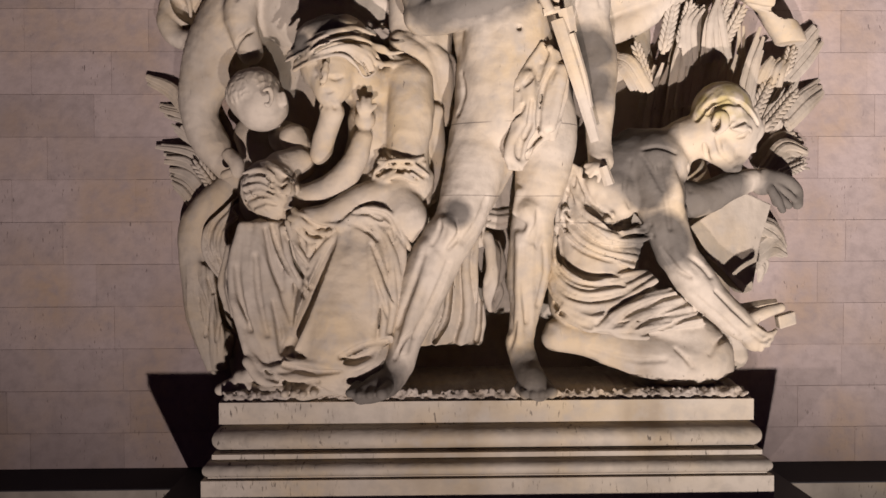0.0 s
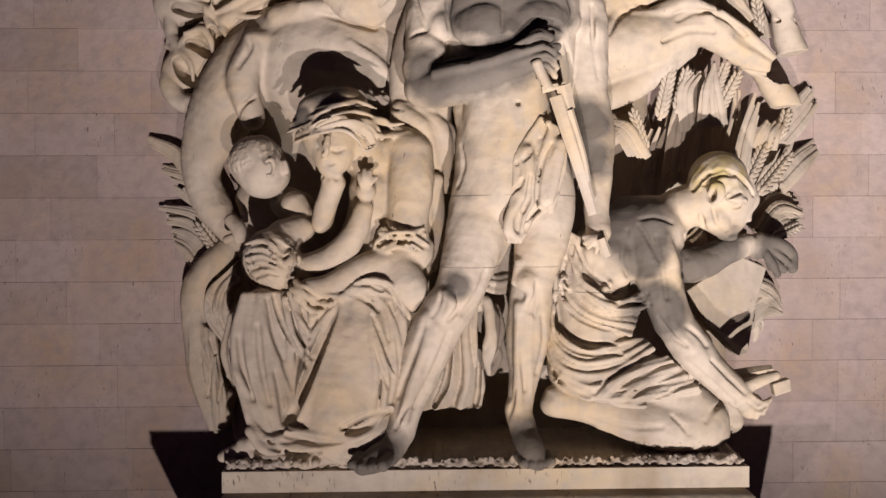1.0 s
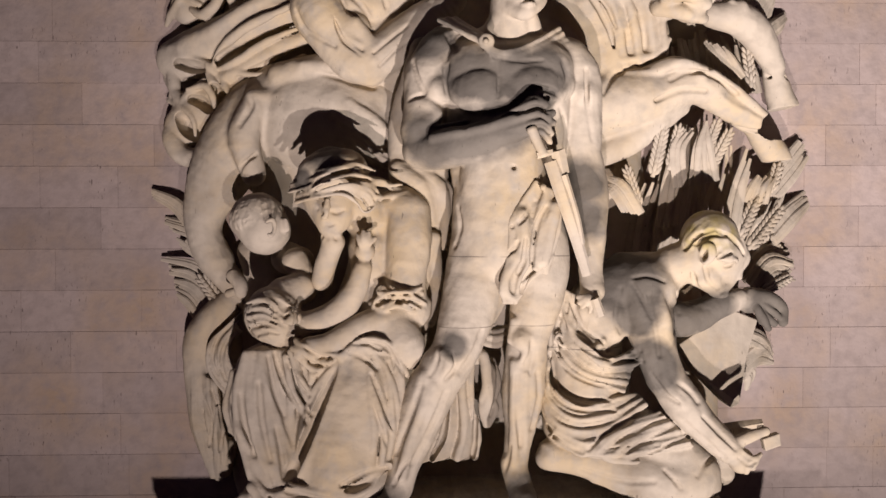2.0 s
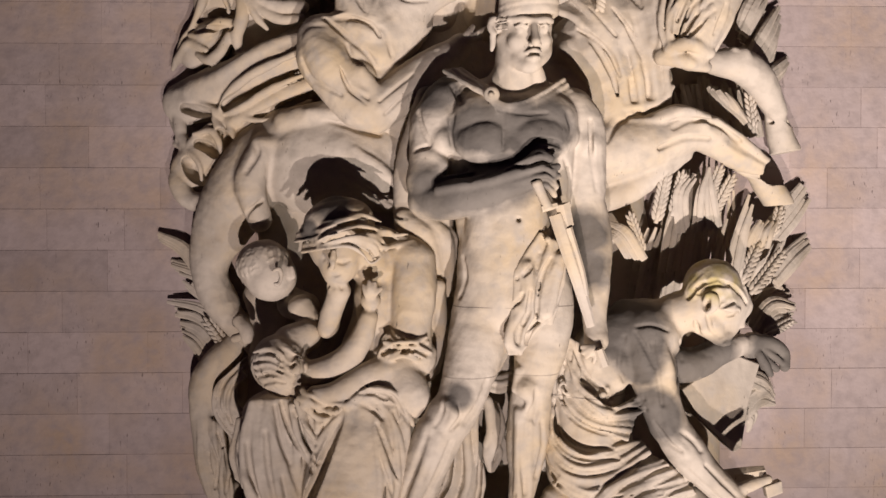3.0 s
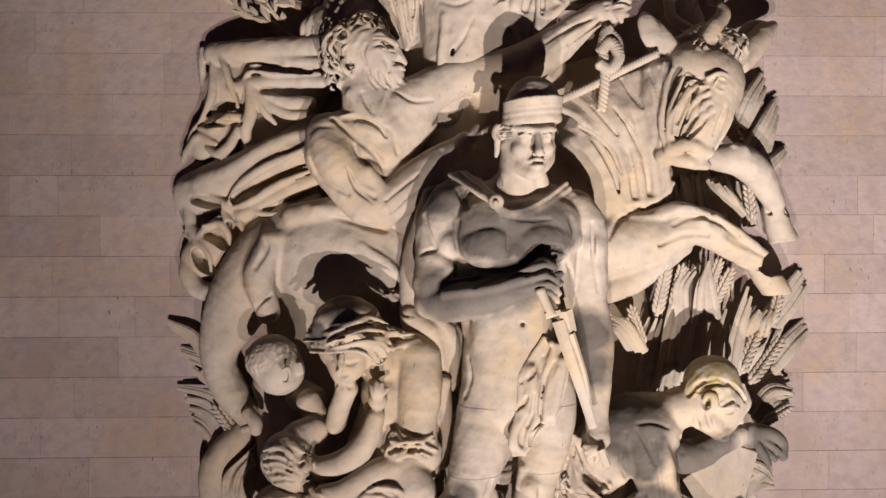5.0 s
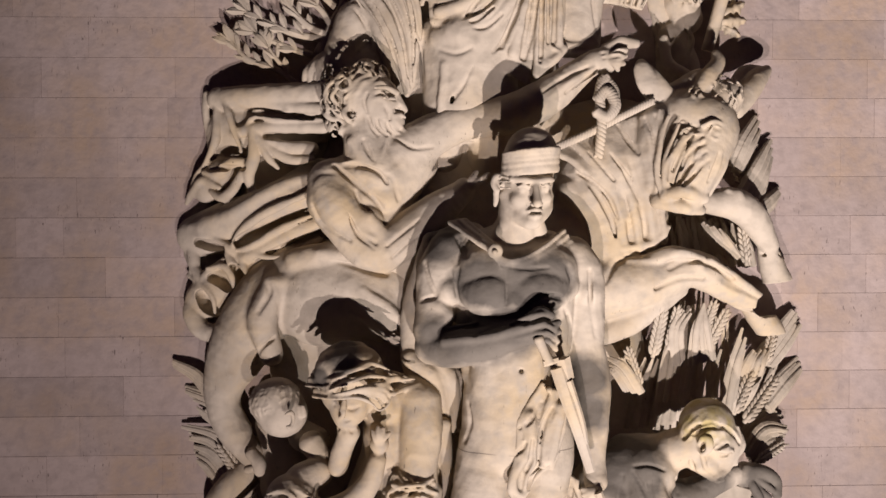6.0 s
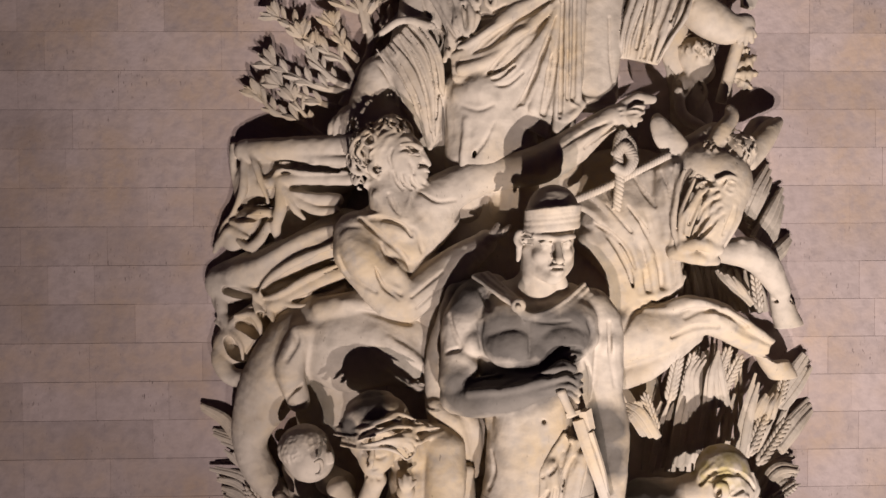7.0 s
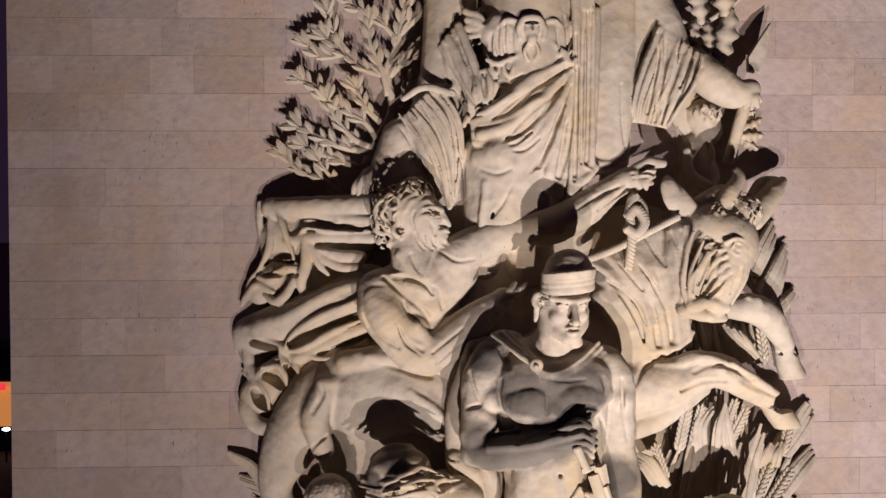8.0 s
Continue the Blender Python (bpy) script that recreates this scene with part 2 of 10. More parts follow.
    me.polygons.foreach_set("loop_start", np.arange(0, quads.size, 4, dtype=np.int32))
    me.polygons.foreach_set("use_smooth", np.ones(len(quads), dtype=bool))
    me.update(calc_edges=True)
    me.validate()
    me.materials.append(material)
    return new(name, me)


def part(name, bm, material, parent=None, label="", smooth=False):
    """Links a bmesh as one mesh object under a thing or a part."""
    me = bpy.data.meshes.new(name)
    for f in bm.faces:
        f.smooth = smooth
    bm.to_mesh(me)
    bm.free()
    me.materials.append(material)
    ob = new(name, me)
    ob.parent = parent
    return tagged(ob, label)


def box(x0, x1, y0, y1, z0, z1, bevel=0.0, segments=2):
    bm = bmesh.new()
    bmesh.ops.create_cube(bm, size=1, matrix=Matrix.Translation(((x0 + x1) / 2, (y0 + y1) / 2, (z0 + z1) / 2))
                          @ Matrix.Diagonal((x1 - x0, y1 - y0, z1 - z0, 1)))
    if bevel:
        bmesh.ops.bevel(bm, geom=bm.edges[:], offset=bevel, segments=segments, affect="EDGES", profile=0.5)
    return bm


def tube(bm, stations, sides=6, flat=1.0):
    """A tapered, closed tube along a smooth line, flattened towards the wall."""
    pts = spline(stations)
    rings = []
    for i, p in enumerate(pts):
        a, b = pts[max(0, i - 1)], pts[min(len(pts) - 1, i + 1)]
        way = Vector([float(v) for v in (b - a)[:3]]).normalized()
        across = way.cross(Vector((0, 1, 0))).normalized()
        out = across.cross(way).normalized()
        c = Vector([float(v) for v in p[:3]])
        rings.append([bm.verts.new(c + (across * math.cos(w) + out * math.sin(w) * flat) * float(p[3]))
                      for w in (2 * math.pi * j / sides for j in range(sides))])
    for r0, r1 in zip(rings[:-1], rings[1:]):
        for j in range(sides):
            bm.faces.new((r0[j], r0[(j + 1) % sides], r1[(j + 1) % sides], r1[j]))
    bm.faces.new(rings[0][::-1])
    bm.faces.new(rings[-1])


CREAM, SOOT = (0.465, 0.408, 0.33), (0.12, 0.10, 0.085)
carved = stone("carved_limestone", CREAM, SOOT)
soldier_stone = stone("soldier_limestone", CREAM, SOOT, patches=(
    ((-0.18, -2.10, 12.07), 0.40), ((0.06, -2.10, 12.07), 0.43), ((0.39, -2.10, 12.07), 0.43), ((0.66, -2.10, 12.10), 0.40), ((-0.53, -1.80, 12.52), 0.35), ((-0.63, -2.10, 11.41), 0.38), ((-0.37, -2.30, 11.42), 0.43), ((-0.11, -2.30, 11.48), 0.43),
    ((0.16, -2.30, 11.54), 0.43), ((0.39, -2.30, 11.58), 0.40), ((0.57, -2.30, 11.67), 0.33), ((-0.32, -2.30, 9.23), 0.22), ((0.47, -2.00, 7.54), 0.36), ((-1.21, -2.30, 7.46), 0.50), ((-0.51, -2.20, 11.37), 0.42), ((-0.24, -2.30, 11.41), 0.42), ((0.02, -2.30, 11.47), 0.42), ((0.27, -2.30, 11.52), 0.40), ((1.09, -1.90, 10.95), 0.38), ((1.12, -1.90, 10.58), 0.35)),
    seams=(10.17, 9.42))
woman_stone = stone("woman_limestone", CREAM, SOOT, patches=(((-1.68, -1.60, 11.20), 0.26), ((-1.95, -1.80, 10.98), 0.16)))
# the patches darken his back, near arm, far arm and far hand
farmer_stone = stone("farmer_limestone", CREAM, SOOT, patches=(((1.59, -1.60, 9.84), 0.6), ((1.82, -1.90, 8.91), 0.45), ((1.70, -1.90, 9.50), 0.35), ((3.50, -1.00, 9.47), 0.45), ((2.70, -1.25, 9.49), 0.42), ((2.30, -1.30, 9.37), 0.4)), seams=(9.13,),
                     lichen=(((2.60, -1.60, 10.46), 0.36), ((2.40, -1.50, 10.36), 0.25)))
plinth_stone = stone("plinth_limestone", (0.46, 0.41, 0.335), (0.12, 0.10, 0.085), soot=0.5, pitted=0.60)
rock_stone = stone("rough_rock", (0.42, 0.37, 0.31), (0.10, 0.08, 0.07), grain=16, bump=0.7, soot=0.8)
wall_stone = stone("pier_limestone", (0.385, 0.314, 0.288), (0.19, 0.145, 0.13), grain=10, bump=0.25, per_object=0.13, soot=0.34, pitted=0.62)
joint_stone = stone("joint_mortar", (0.33, 0.262, 0.24), (0.22, 0.17, 0.15))
ground_stone = stone("paving", (0.16, 0.14, 0.13), (0.08, 0.07, 0.06))

# ---- the pedestal, the ledge and the plinth ----
ZL = 6.07
ground = tagged(part("ground", box(-1500, 1500, -1500, 1500, -1, 0), ground_stone), "dark paved square at night", "ground", kind="structure")
bm = bmesh.new()
prof = [(0.3, ZL), (0.0, ZL), (-0.40, ZL - 0.145), (-0.40, 5.50), (-0.32, 5.45), (-0.32, 5.1), (0.3, 5.1)]
ends = [[bm.verts.new((x, y, z)) for y, z in prof] for x in (-7.4, 12.0)]
for j in range(len(prof)):
    k = (j + 1) % len(prof)
    bm.faces.new((ends[0][j], ends[0][k], ends[1][k], ends[1][j]))
bm.faces.new(ends[0][::-1])
bm.faces.new(ends[1])
bmesh.ops.recalc_face_normals(bm, faces=bm.faces[:])
ledge = tagged(part("ledge", bm, plinth_stone), "sloped limestone ledge at the foot of the wall", "ledge", kind="structure")
# near-black thin sheets: the shade on the unlit stone tops, put in as colour
top_shade = plain("painted_top_shade", (0.035, 0.032, 0.036), 0.7)
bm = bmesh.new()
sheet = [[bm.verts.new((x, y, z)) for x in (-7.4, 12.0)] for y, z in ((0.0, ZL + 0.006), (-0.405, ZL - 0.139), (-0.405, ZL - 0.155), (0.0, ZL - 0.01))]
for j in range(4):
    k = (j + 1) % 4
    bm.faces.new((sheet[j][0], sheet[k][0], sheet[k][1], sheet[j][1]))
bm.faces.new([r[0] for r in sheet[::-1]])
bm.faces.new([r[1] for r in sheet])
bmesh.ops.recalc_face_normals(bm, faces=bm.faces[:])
part("shade_sheet", bm, top_shade, ledge, "dark sheet on the ledge, its top's shade painted in")
pedestal = tagged(part("pedestal", box(-2.9, 2.9, -2.1, 0.2, 0, 5.95, 0.03), plinth_stone), "tall limestone pedestal below the carved group", "pedestal", kind="structure")
part("pedestal_slab", box(-3.57, 3.60, -2.7, 0.2, 5.95, ZL - 0.004, 0.015), plinth_stone, pedestal)
# same added sheet, painting the slab's unlit top dark
part("shade_sheet", box(-3.58, 3.61, -2.71, 0.0, ZL - 0.003, ZL + 0.010, 0.004), top_shade, pedestal, "dark sheet on the pedestal, its top's shade painted in")


def moulding(name, half, front, z0, z1, round_front):
    """A course of the plinth, square or half-round in section, returned along both sides to the wall."""
    bm = bmesh.new()
    prof = [(0, z0), (0, z1)]
    if round_front:
        r = (z1 - z0) / 2
        prof = [(-r + r * math.cos(w) * 1.0, (z0 + z1) / 2 + r * math.sin(w)) for w in (math.pi * (j / 12 - 0.5) for j in range(13))]
    rows = []
    for out, z in prof:
        h, f = half + out, -front - out
        rows.append([bm.verts.new(v) for v in ((-h, 0.05, z), (-h, f, z), (h, f, z), (h, 0.05, z))])
    for a, b in zip(rows[:-1], rows[1:]):
        for j in range(3):
            bm.faces.new((a[j], a[j + 1], b[j + 1], b[j]))
    bm.faces.new(rows[0][::-1])
    bm.faces.new(rows[-1])
    bmesh.ops.recalc_face_normals(bm, faces=bm.faces[:])
    ob = part(name, bm, plinth_stone, plinth)
    for f in ob.data.polygons:
        f.use_smooth = round_front and abs(f.normal.z) < 0.98
    return ob


plinth = tagged(new("plinth"), "moulded limestone plinth with worn edges under the statues", "plinth", kind="structure")
plinth.location = (0, 0, 0)
moulding("slab", 2.785, 1.96, 7.048, 7.27, False)
moulding("groove_band", 2.76, 1.93, 7.028, 7.05, False)
moulding("upper_torus", 2.84, 2.05, 6.775, 7.03, True)
moulding("fillet", 2.78, 1.99, 6.755, 6.778, False)
moulding("thin_band", 2.84, 2.06, 6.708, 6.757, False)
moulding("shadow_band", 2.80, 2.02, 6.684, 6.71, False)
moulding("lower_torus", 2.925, 2.13, 6.53, 6.686, True)
moulding("joint_band", 2.88, 2.08, 6.50, 6.532, False)
moulding("base_band", 2.94, 2.12, ZL, 6.502, False)

rng = random.Random(7)
rock = Clay(7)
for i in range(46):
    x = -2.70 + 5.40 * i / 45
    rock.limb((x, -1.87, 7.285, 0.065), (x + 0.02, -1.0, 7.30, 0.09), k=0.05)
    rock.limb((x, -0.9, 7.31, 0.10), (x + 0.02, 0.0, 7.32, 0.10), k=0.05)
for i in range(900):
    x, y = rng.uniform(-2.76, 2.76), -1.915 + abs(rng.gauss(0, 0.08))
    r = rng.uniform(0.012, 0.032)
    z = rng.uniform(7.28, 7.385) - max(0, y + 1.9) * 0.2
    rock.ball((x, min(y, -1.5), z, r), k=0.008)
    if i % 3 == 0:
        rock.cut((x + 0.03, -1.96, z - 0.02, r * 0.8), (x + 0.03, -1.9, z - 0.02, r * 0.8), k=0.006)
tagged(skinned("rock_ground", rock, rock_stone, 0.021), "rough carved rocky ground on top of the plinth", "rock")

# stone mass that joins the carved figures to the wall
mass = Clay(3)
mass.limb((-2.00, -0.10, 7.41, 1.053), (-1.99, -0.10, 8.96, 1.119), (-1.70, -0.10, 10.14, 1.047), (-1.71, -0.10, 11.51, 1.092), (-1.57, 0.00, 12.68, 0.806), k=0.2, deep=0.4)
mass.limb((1.10, -0.10, 7.53, 1.201), (1.17, -0.10, 8.95, 1.268), (1.24, -0.10, 10.49, 1.053), (1.07, -0.10, 11.65, 1.100), (1.45, 0.00, 13.13, 1.107), (1.79, 0.00, 13.49, 0.946), k=0.2, deep=0.4)
mass.limb((-0.45, -0.10, 7.54, 1.197), (-0.45, -0.10, 8.95, 1.263), (-0.19, -0.20, 10.93, 1.233), (-0.04, -0.20, 12.74, 1.230), (-0.05, -0.20, 14.12, 1.155), (-0.03, -0.10, 15.68, 0.929), (0.16, -0.10, 16.99, 0.878), k=0.2, deep=0.4)
mass.limb((-2.64, 0.00, 7.40, 0.424), (-2.85, 0.00, 8.40, 0.423), (-2.55, 0.00, 9.59, 0.563), k=0.2, deep=0.5)
mass.limb((2.56, 0.00, 7.37, 0.644), (2.55, 0.00, 8.51, 0.642), (2.41, 0.00, 9.58, 0.569), k=0.2, deep=0.5)
mass.limb((-2.81, 0.00, 12.17, 0.439), (-2.73, 0.00, 13.12, 0.438), (-2.36, 0.00, 13.85, 0.365), k=0.2, deep=0.5)
mass.limb((2.59, 0.00, 13.33, 0.553), (2.60, 0.00, 14.40, 0.300), (2.50, 0.00, 15.20, 0.150), (2.35, 0.00, 16.40, 0.300), k=0.2, deep=0.5)
tagged(skinned("relief_backing", mass, carved, 0.05), "rough limestone mass behind the carved figures", "relief", kind="structure")

# ---- the standing soldier ----
def hand(c, palm, tips, r):
    """A palm with four fingers that end at the tips."""
    c.ball(palm, k=0.04)
    x, y, z, q = palm
    for i, (tx, ty, tz) in enumerate(tips):
        s = (i - 1.5) * 0.45 * q
        mx, my, mz = (x + tx) / 2, min(y, ty) - q * 0.25, (z + tz) / 2
        c.limb((x, y - q * 0.4, z, r), (mx, my, mz + s * 0.2, r), (tx, ty, tz, r * 0.75), k=0.008)


def soldier():
    c = Clay(11)
    # cloak behind, hung from the shoulders
    c.folds([(-0.64, -1.20, 12.51, 0.145), (-0.87, -1.10, 11.79, 0.147), (-0.92, -1.20, 11.19, 0.132), (-0.88, -1.30, 10.87, 0.105)],
            [(-0.18, -1.20, 12.58, 0.198), (-0.44, -1.10, 11.79, 0.200), (-0.51, -1.10, 11.12, 0.200), (-0.38, -1.10, 10.32, 0.134)], 5, k=0.03)
    c.folds([(-0.92, -1.30, 11.13, 0.105), (-0.65, -1.35, 10.87, 0.104), (-0.51, -1.20, 10.33, 0.080)], [(-0.64, -1.20, 11.12, 0.119), (-0.35, -1.20, 10.86, 0.106), (-0.36, -1.10, 10.25, 0.080)], 4, k=0.02)
    c.pleats([(-0.40, -1.10, 9.54), (-0.41, -1.20, 8.78), (-0.51, -1.20, 8.21), (-0.70, -1.25, 7.80)], [(0.01, -1.10, 9.09), (-0.09, -1.20, 8.65), (0.00, -1.20, 8.08), (-0.02, -1.15, 7.78)], 3, 0.14, 0.05)
    c.folds([(0.12, -0.90, 9.74, 0.130), (0.19, -0.90, 9.15, 0.078)], [(0.38, -0.90, 9.74, 0.130), (0.35, -0.90, 9.12, 0.078)], 4, k=0.02)
    c.folds([(0.05, -1.00, 9.12, 0.039), (0.21, -1.05, 9.09, 0.045), (0.41, -1.00, 9.14, 0.039)], [(0.06, -1.00, 9.27, 0.039), (0.21, -1.05, 9.23, 0.045), (0.41, -1.00, 9.27, 0.039)], 3, k=0.01)
    # trunk
    c.limb((0.06, -1.45, 12.30, 0.400), (0.32, -1.45, 12.23, 0.439), (0.68, -1.45, 12.28, 0.375), k=0.08)
    c.limb((-0.08, -1.64, 12.17, 0.350), (0.30, -1.66, 12.15, 0.370), (0.68, -1.64, 12.19, 0.350), k=0.08)
    c.limb((0.27, -1.58, 11.78, 0.510), (0.25, -1.60, 11.20, 0.497), (0.21, -1.60, 10.63, 0.523), (0.27, -1.60, 10.28, 0.537), k=0.12)
    c.limb((-0.13, -1.62, 12.09, 0.292), (-0.14, -1.58, 11.52, 0.255), (-0.14, -1.58, 11.01, 0.179), k=0.10)
    c.limb((0.72, -1.62, 12.09, 0.280), (0.72, -1.58, 11.52, 0.256), (0.72, -1.58, 11.01, 0.166), k=0.10)
    c.limb((-0.23, -1.70, 11.97, 0.214), (-0.03, -1.90, 11.92, 0.259), (0.12, -1.86, 11.99, 0.198), k=0.03, deep=0.8)
    c.limb((0.83, -1.72, 12.03, 0.202), (0.55, -1.90, 11.96, 0.260), (0.33, -1.86, 11.99, 0.198), k=0.03, deep=0.8)
    c.cut((0.19, -2.16, 12.19, 0.036), (0.19, -2.17, 11.77, 0.036), k=0.03)
    c.limb((0.02, -1.85, 11.40, 0.224), (0.01, -1.83, 10.90, 0.237), k=0.06)
    c.limb((0.43, -1.85, 11.40, 0.224), (0.45, -1.83, 10.90, 0.237), k=0.06)
    c.limb((-0.15, -1.72, 10.61, 0.113), (0.02, -1.90, 10.42, 0.087), (0.17, -1.95, 10.34, 0.062), k=0.05)
    c.cut((0.30, -2.20, 11.11, 0.034), (0.32, -2.05, 11.09, 0.026), k=0.03)
    c.cut((0.19, -2.18, 11.53, 0.030), (0.18, -2.18, 11.20, 0.030), k=0.04)
    c.limb((0.16, -2.05, 10.49, 0.073), (0.20, -2.05, 10.43, 0.061), k=0.02)
    c.locks((0.18, -1.98, 10.47, 0.086), 14, 0.07, 0.022)
    c.cut((-0.25, -2.02, 11.70, 0.030), (-0.05, -2.12, 11.62, 0.030), (0.17, -2.16, 11.70, 0.030), k=0.03)
    c.cut((0.21, -2.16, 11.70, 0.030), (0.45, -2.12, 11.65, 0.030), (0.75, -2.00, 11.75, 0.031), k=0.03)
    c.cut((-0.07, -2.14, 11.32, 0.018), (0.14, -2.18, 11.30, 0.018), k=0.05)
    # neck and head, turned and bowed
    c.limb((0.26, -1.50, 12.45, 0.334), (0.33, -1.62, 12.70, 0.266), (0.37, -1.70, 12.97, 0.264), k=0.07)
    c.limb((0.05, -1.60, 12.44, 0.140), (0.19, -1.75, 12.74, 0.088), k=0.05)
    c.limb((0.59, -1.60, 12.49, 0.140), (0.54, -1.75, 12.74, 0.088), k=0.05)
    c.limb((0.43, -1.78, 13.40, 0.300), (0.43, -1.80, 13.15, 0.275), (0.44, -1.86, 12.92, 0.195), k=0.05)
    c.ball((0.46, -1.97, 12.77, 0.098), k=0.05)
    c.limb((0.19, -1.78, 13.05, 0.090), (0.26, -1.86, 12.86, 0.090), (0.41, -1.97, 12.75, 0.080), k=0.05)
    c.limb((0.66, -1.80, 13.05, 0.070), (0.61, -1.89, 12.88, 0.080), (0.50, -1.97, 12.76, 0.080), k=0.05)
    c.ball((0.30, -1.96, 13.01, 0.100), k=0.06)
    c.ball((0.60, -1.96, 13.02, 0.085), k=0.06)
    c.limb((0.22, -2.01, 13.23, 0.034), (0.35, -2.09, 13.22, 0.040), (0.47, -2.11, 13.20, 0.036), (0.60, -2.06, 13.22, 0.040), (0.68, -1.98, 13.22, 0.030), k=0.03)
    c.limb((0.47, -2.10, 13.20, 0.034), (0.475, -2.16, 13.06, 0.040), (0.48, -2.20, 12.96, 0.050), k=0.03)
    c.ball((0.44, -2.13, 12.95, 0.034), k=0.015)
    c.ball((0.52, -2.13, 12.95, 0.034), k=0.015)
    c.cut((0.27, -2.11, 13.13, 0.034), (0.40, -2.14, 13.14, 0.034), k=0.03)
    c.cut((0.55, -2.14, 13.14, 0.032), (0.65, -2.06, 13.14, 0.030), k=0.03)
    c.ball((0.34, -2.03, 13.125, 0.052), k=0.01)
    c.ball((0.595, -2.02, 13.13, 0.046), k=0.01)
    c.limb((0.27, -2.05, 13.14, 0.014), (0.34, -2.09, 13.16, 0.016), (0.41, -2.09, 13.14, 0.014), k=0.01)
    c.limb((0.54, -2.09, 13.14, 0.014), (0.60, -2.08, 13.16, 0.016), (0.65, -2.02, 13.15, 0.014), k=0.01)
    c.limb((0.39, -2.05, 12.875, 0.020), (0.475, -2.11, 12.885, 0.028), (0.55, -2.05, 12.88, 0.020), k=0.025)
    c.limb((0.41, -2.04, 12.825, 0.020), (0.475, -2.09, 12.815, 0.030), (0.54, -2.04, 12.83, 0.020), k=0.025)
    c.cut((0.40, -2.10, 12.856, 0.010), (0.475, -2.14, 12.850, 0.011), (0.55, -2.10, 12.860, 0.010), k=0.02)
    # cap helmet: rings of a smooth band with raised rims, low crown, ear and cheek straps
    for z, out, r in ((13.31, 0.300, 0.034), (13.35, 0.285, 0.045), (13.41, 0.285, 0.045), (13.47, 0.285, 0.045), (13.52, 0.283, 0.045), (13.335, 0.315, 0.020), (13.505, 0.315, 0.018), (13.545, 0.312, 0.022)):
        lean = (z - 13.3) * 0.30
        c.limb(*((0.45 + out * math.sin(w), -1.79 - lean - out * math.cos(w), z + 0.03 * math.sin(w), r) for w in (-1.9, -1.4, -0.95, -0.5, 0.0, 0.5, 0.95, 1.4, 1.9)), k=0.014)
    c.limb((0.45, -1.84, 13.50, 0.300), (0.46, -1.82, 13.53, 0.296), k=0.02)
    c.limb((0.10, -1.84, 13.27, 0.028), (0.05, -1.86, 13.26, 0.032), (0.03, -1.86, 13.18, 0.032), (0.07, -1.88, 13.11, 0.028), k=0.012)
    c.ball((0.10, -1.82, 13.18, 0.060), k=0.02)
    c.limb((0.06, -1.86, 13.09, 0.030), (0.06, -1.84, 13.00, 0.030), (0.05, -1.82, 12.94, 0.022), k=0.012)
    c.limb((0.10, -1.92, 13.21, 0.014), (0.19, -2.03, 13.20, 0.014), k=0.008)
    c.limb((0.10, -1.92, 13.14, 0.014), (0.20, -2.02, 13.13, 0.014), k=0.008)
    # cape edges and the brooch
    c.pleats([(-0.46, -1.62, 12.75), (-0.19, -1.86, 12.55), (0.04, -2.03, 12.40)], [(-0.26, -1.58, 12.78), (-0.06, -1.84, 12.58), (0.08, -2.02, 12.42)], 2, 0.07, 0.03, groove=0.8)
    c.pleats([(0.03, -2.03, 12.37), (0.25, -2.02, 12.32), (0.54, -1.92, 12.44), (0.87, -1.66, 12.66)], [(0.10, -2.03, 12.26), (0.41, -1.97, 12.24), (0.71, -1.86, 12.32), (0.97, -1.68, 12.48)], 3, 0.07, 0.03, groove=0.9)
    c.pleats([(-0.59, -1.35, 12.46), (-0.49, -1.45, 12.65), (-0.27, -1.55, 12.73)], [(-0.49, -1.50, 12.36), (-0.36, -1.60, 12.53), (-0.15, -1.70, 12.58)], 2, 0.06, 0.04)
    c.ball((0.03, -2.04, 12.43, 0.085), k=0.01, deep=0.5)
    c.cut((0.01, -2.16, 12.42, 0.048), (0.02, -2.11, 12.42, 0.048), k=0.005)
    c.ball((0.02, -2.09, 12.42, 0.030), k=0.004)
    # folded arm
    c.limb((-0.42, -1.45, 12.39, 0.296), (-0.55, -1.50, 12.16, 0.295), (-0.60, -1.55, 11.88, 0.255), (-0.67, -1.68, 11.53, 0.227), k=0.06)
    c.ball((-0.47, -1.70, 11.97, 0.163), k=0.05)
    c.limb((-0.67, -1.66, 11.32, 0.208), (-0.47, -1.80, 11.31, 0.218), (-0.11, -1.98, 11.37, 0.202), (0.22, -2.08, 11.48, 0.164), (0.39, -2.12, 11.54, 0.145), k=0.05)
    c.limb((-0.54, -1.98, 11.42, 0.055), (-0.12, -2.16, 11.48, 0.054), (0.29, -2.24, 11.59, 0.048), k=0.04)
    hand(c, (0.49, -2.14, 11.60, 0.163), ((0.70, -2.24, 11.65), (0.70, -2.24, 11.55), (0.69, -2.22, 11.44), (0.68, -2.20, 11.35)), 0.055)
    c.limb((0.39, -2.16, 11.68, 0.072), (0.50, -2.24, 11.77, 0.066), (0.61, -2.26, 11.74, 0.054), k=0.02)
    # hanging arm
    c.limb((0.96, -1.48, 12.33, 0.271), (1.11, -1.48, 12.10, 0.258), (1.13, -1.46, 11.65, 0.246), (1.15, -1.46, 11.20, 0.220), k=0.06)
    c.ball((1.15, -1.58, 11.94, 0.192), k=0.06)
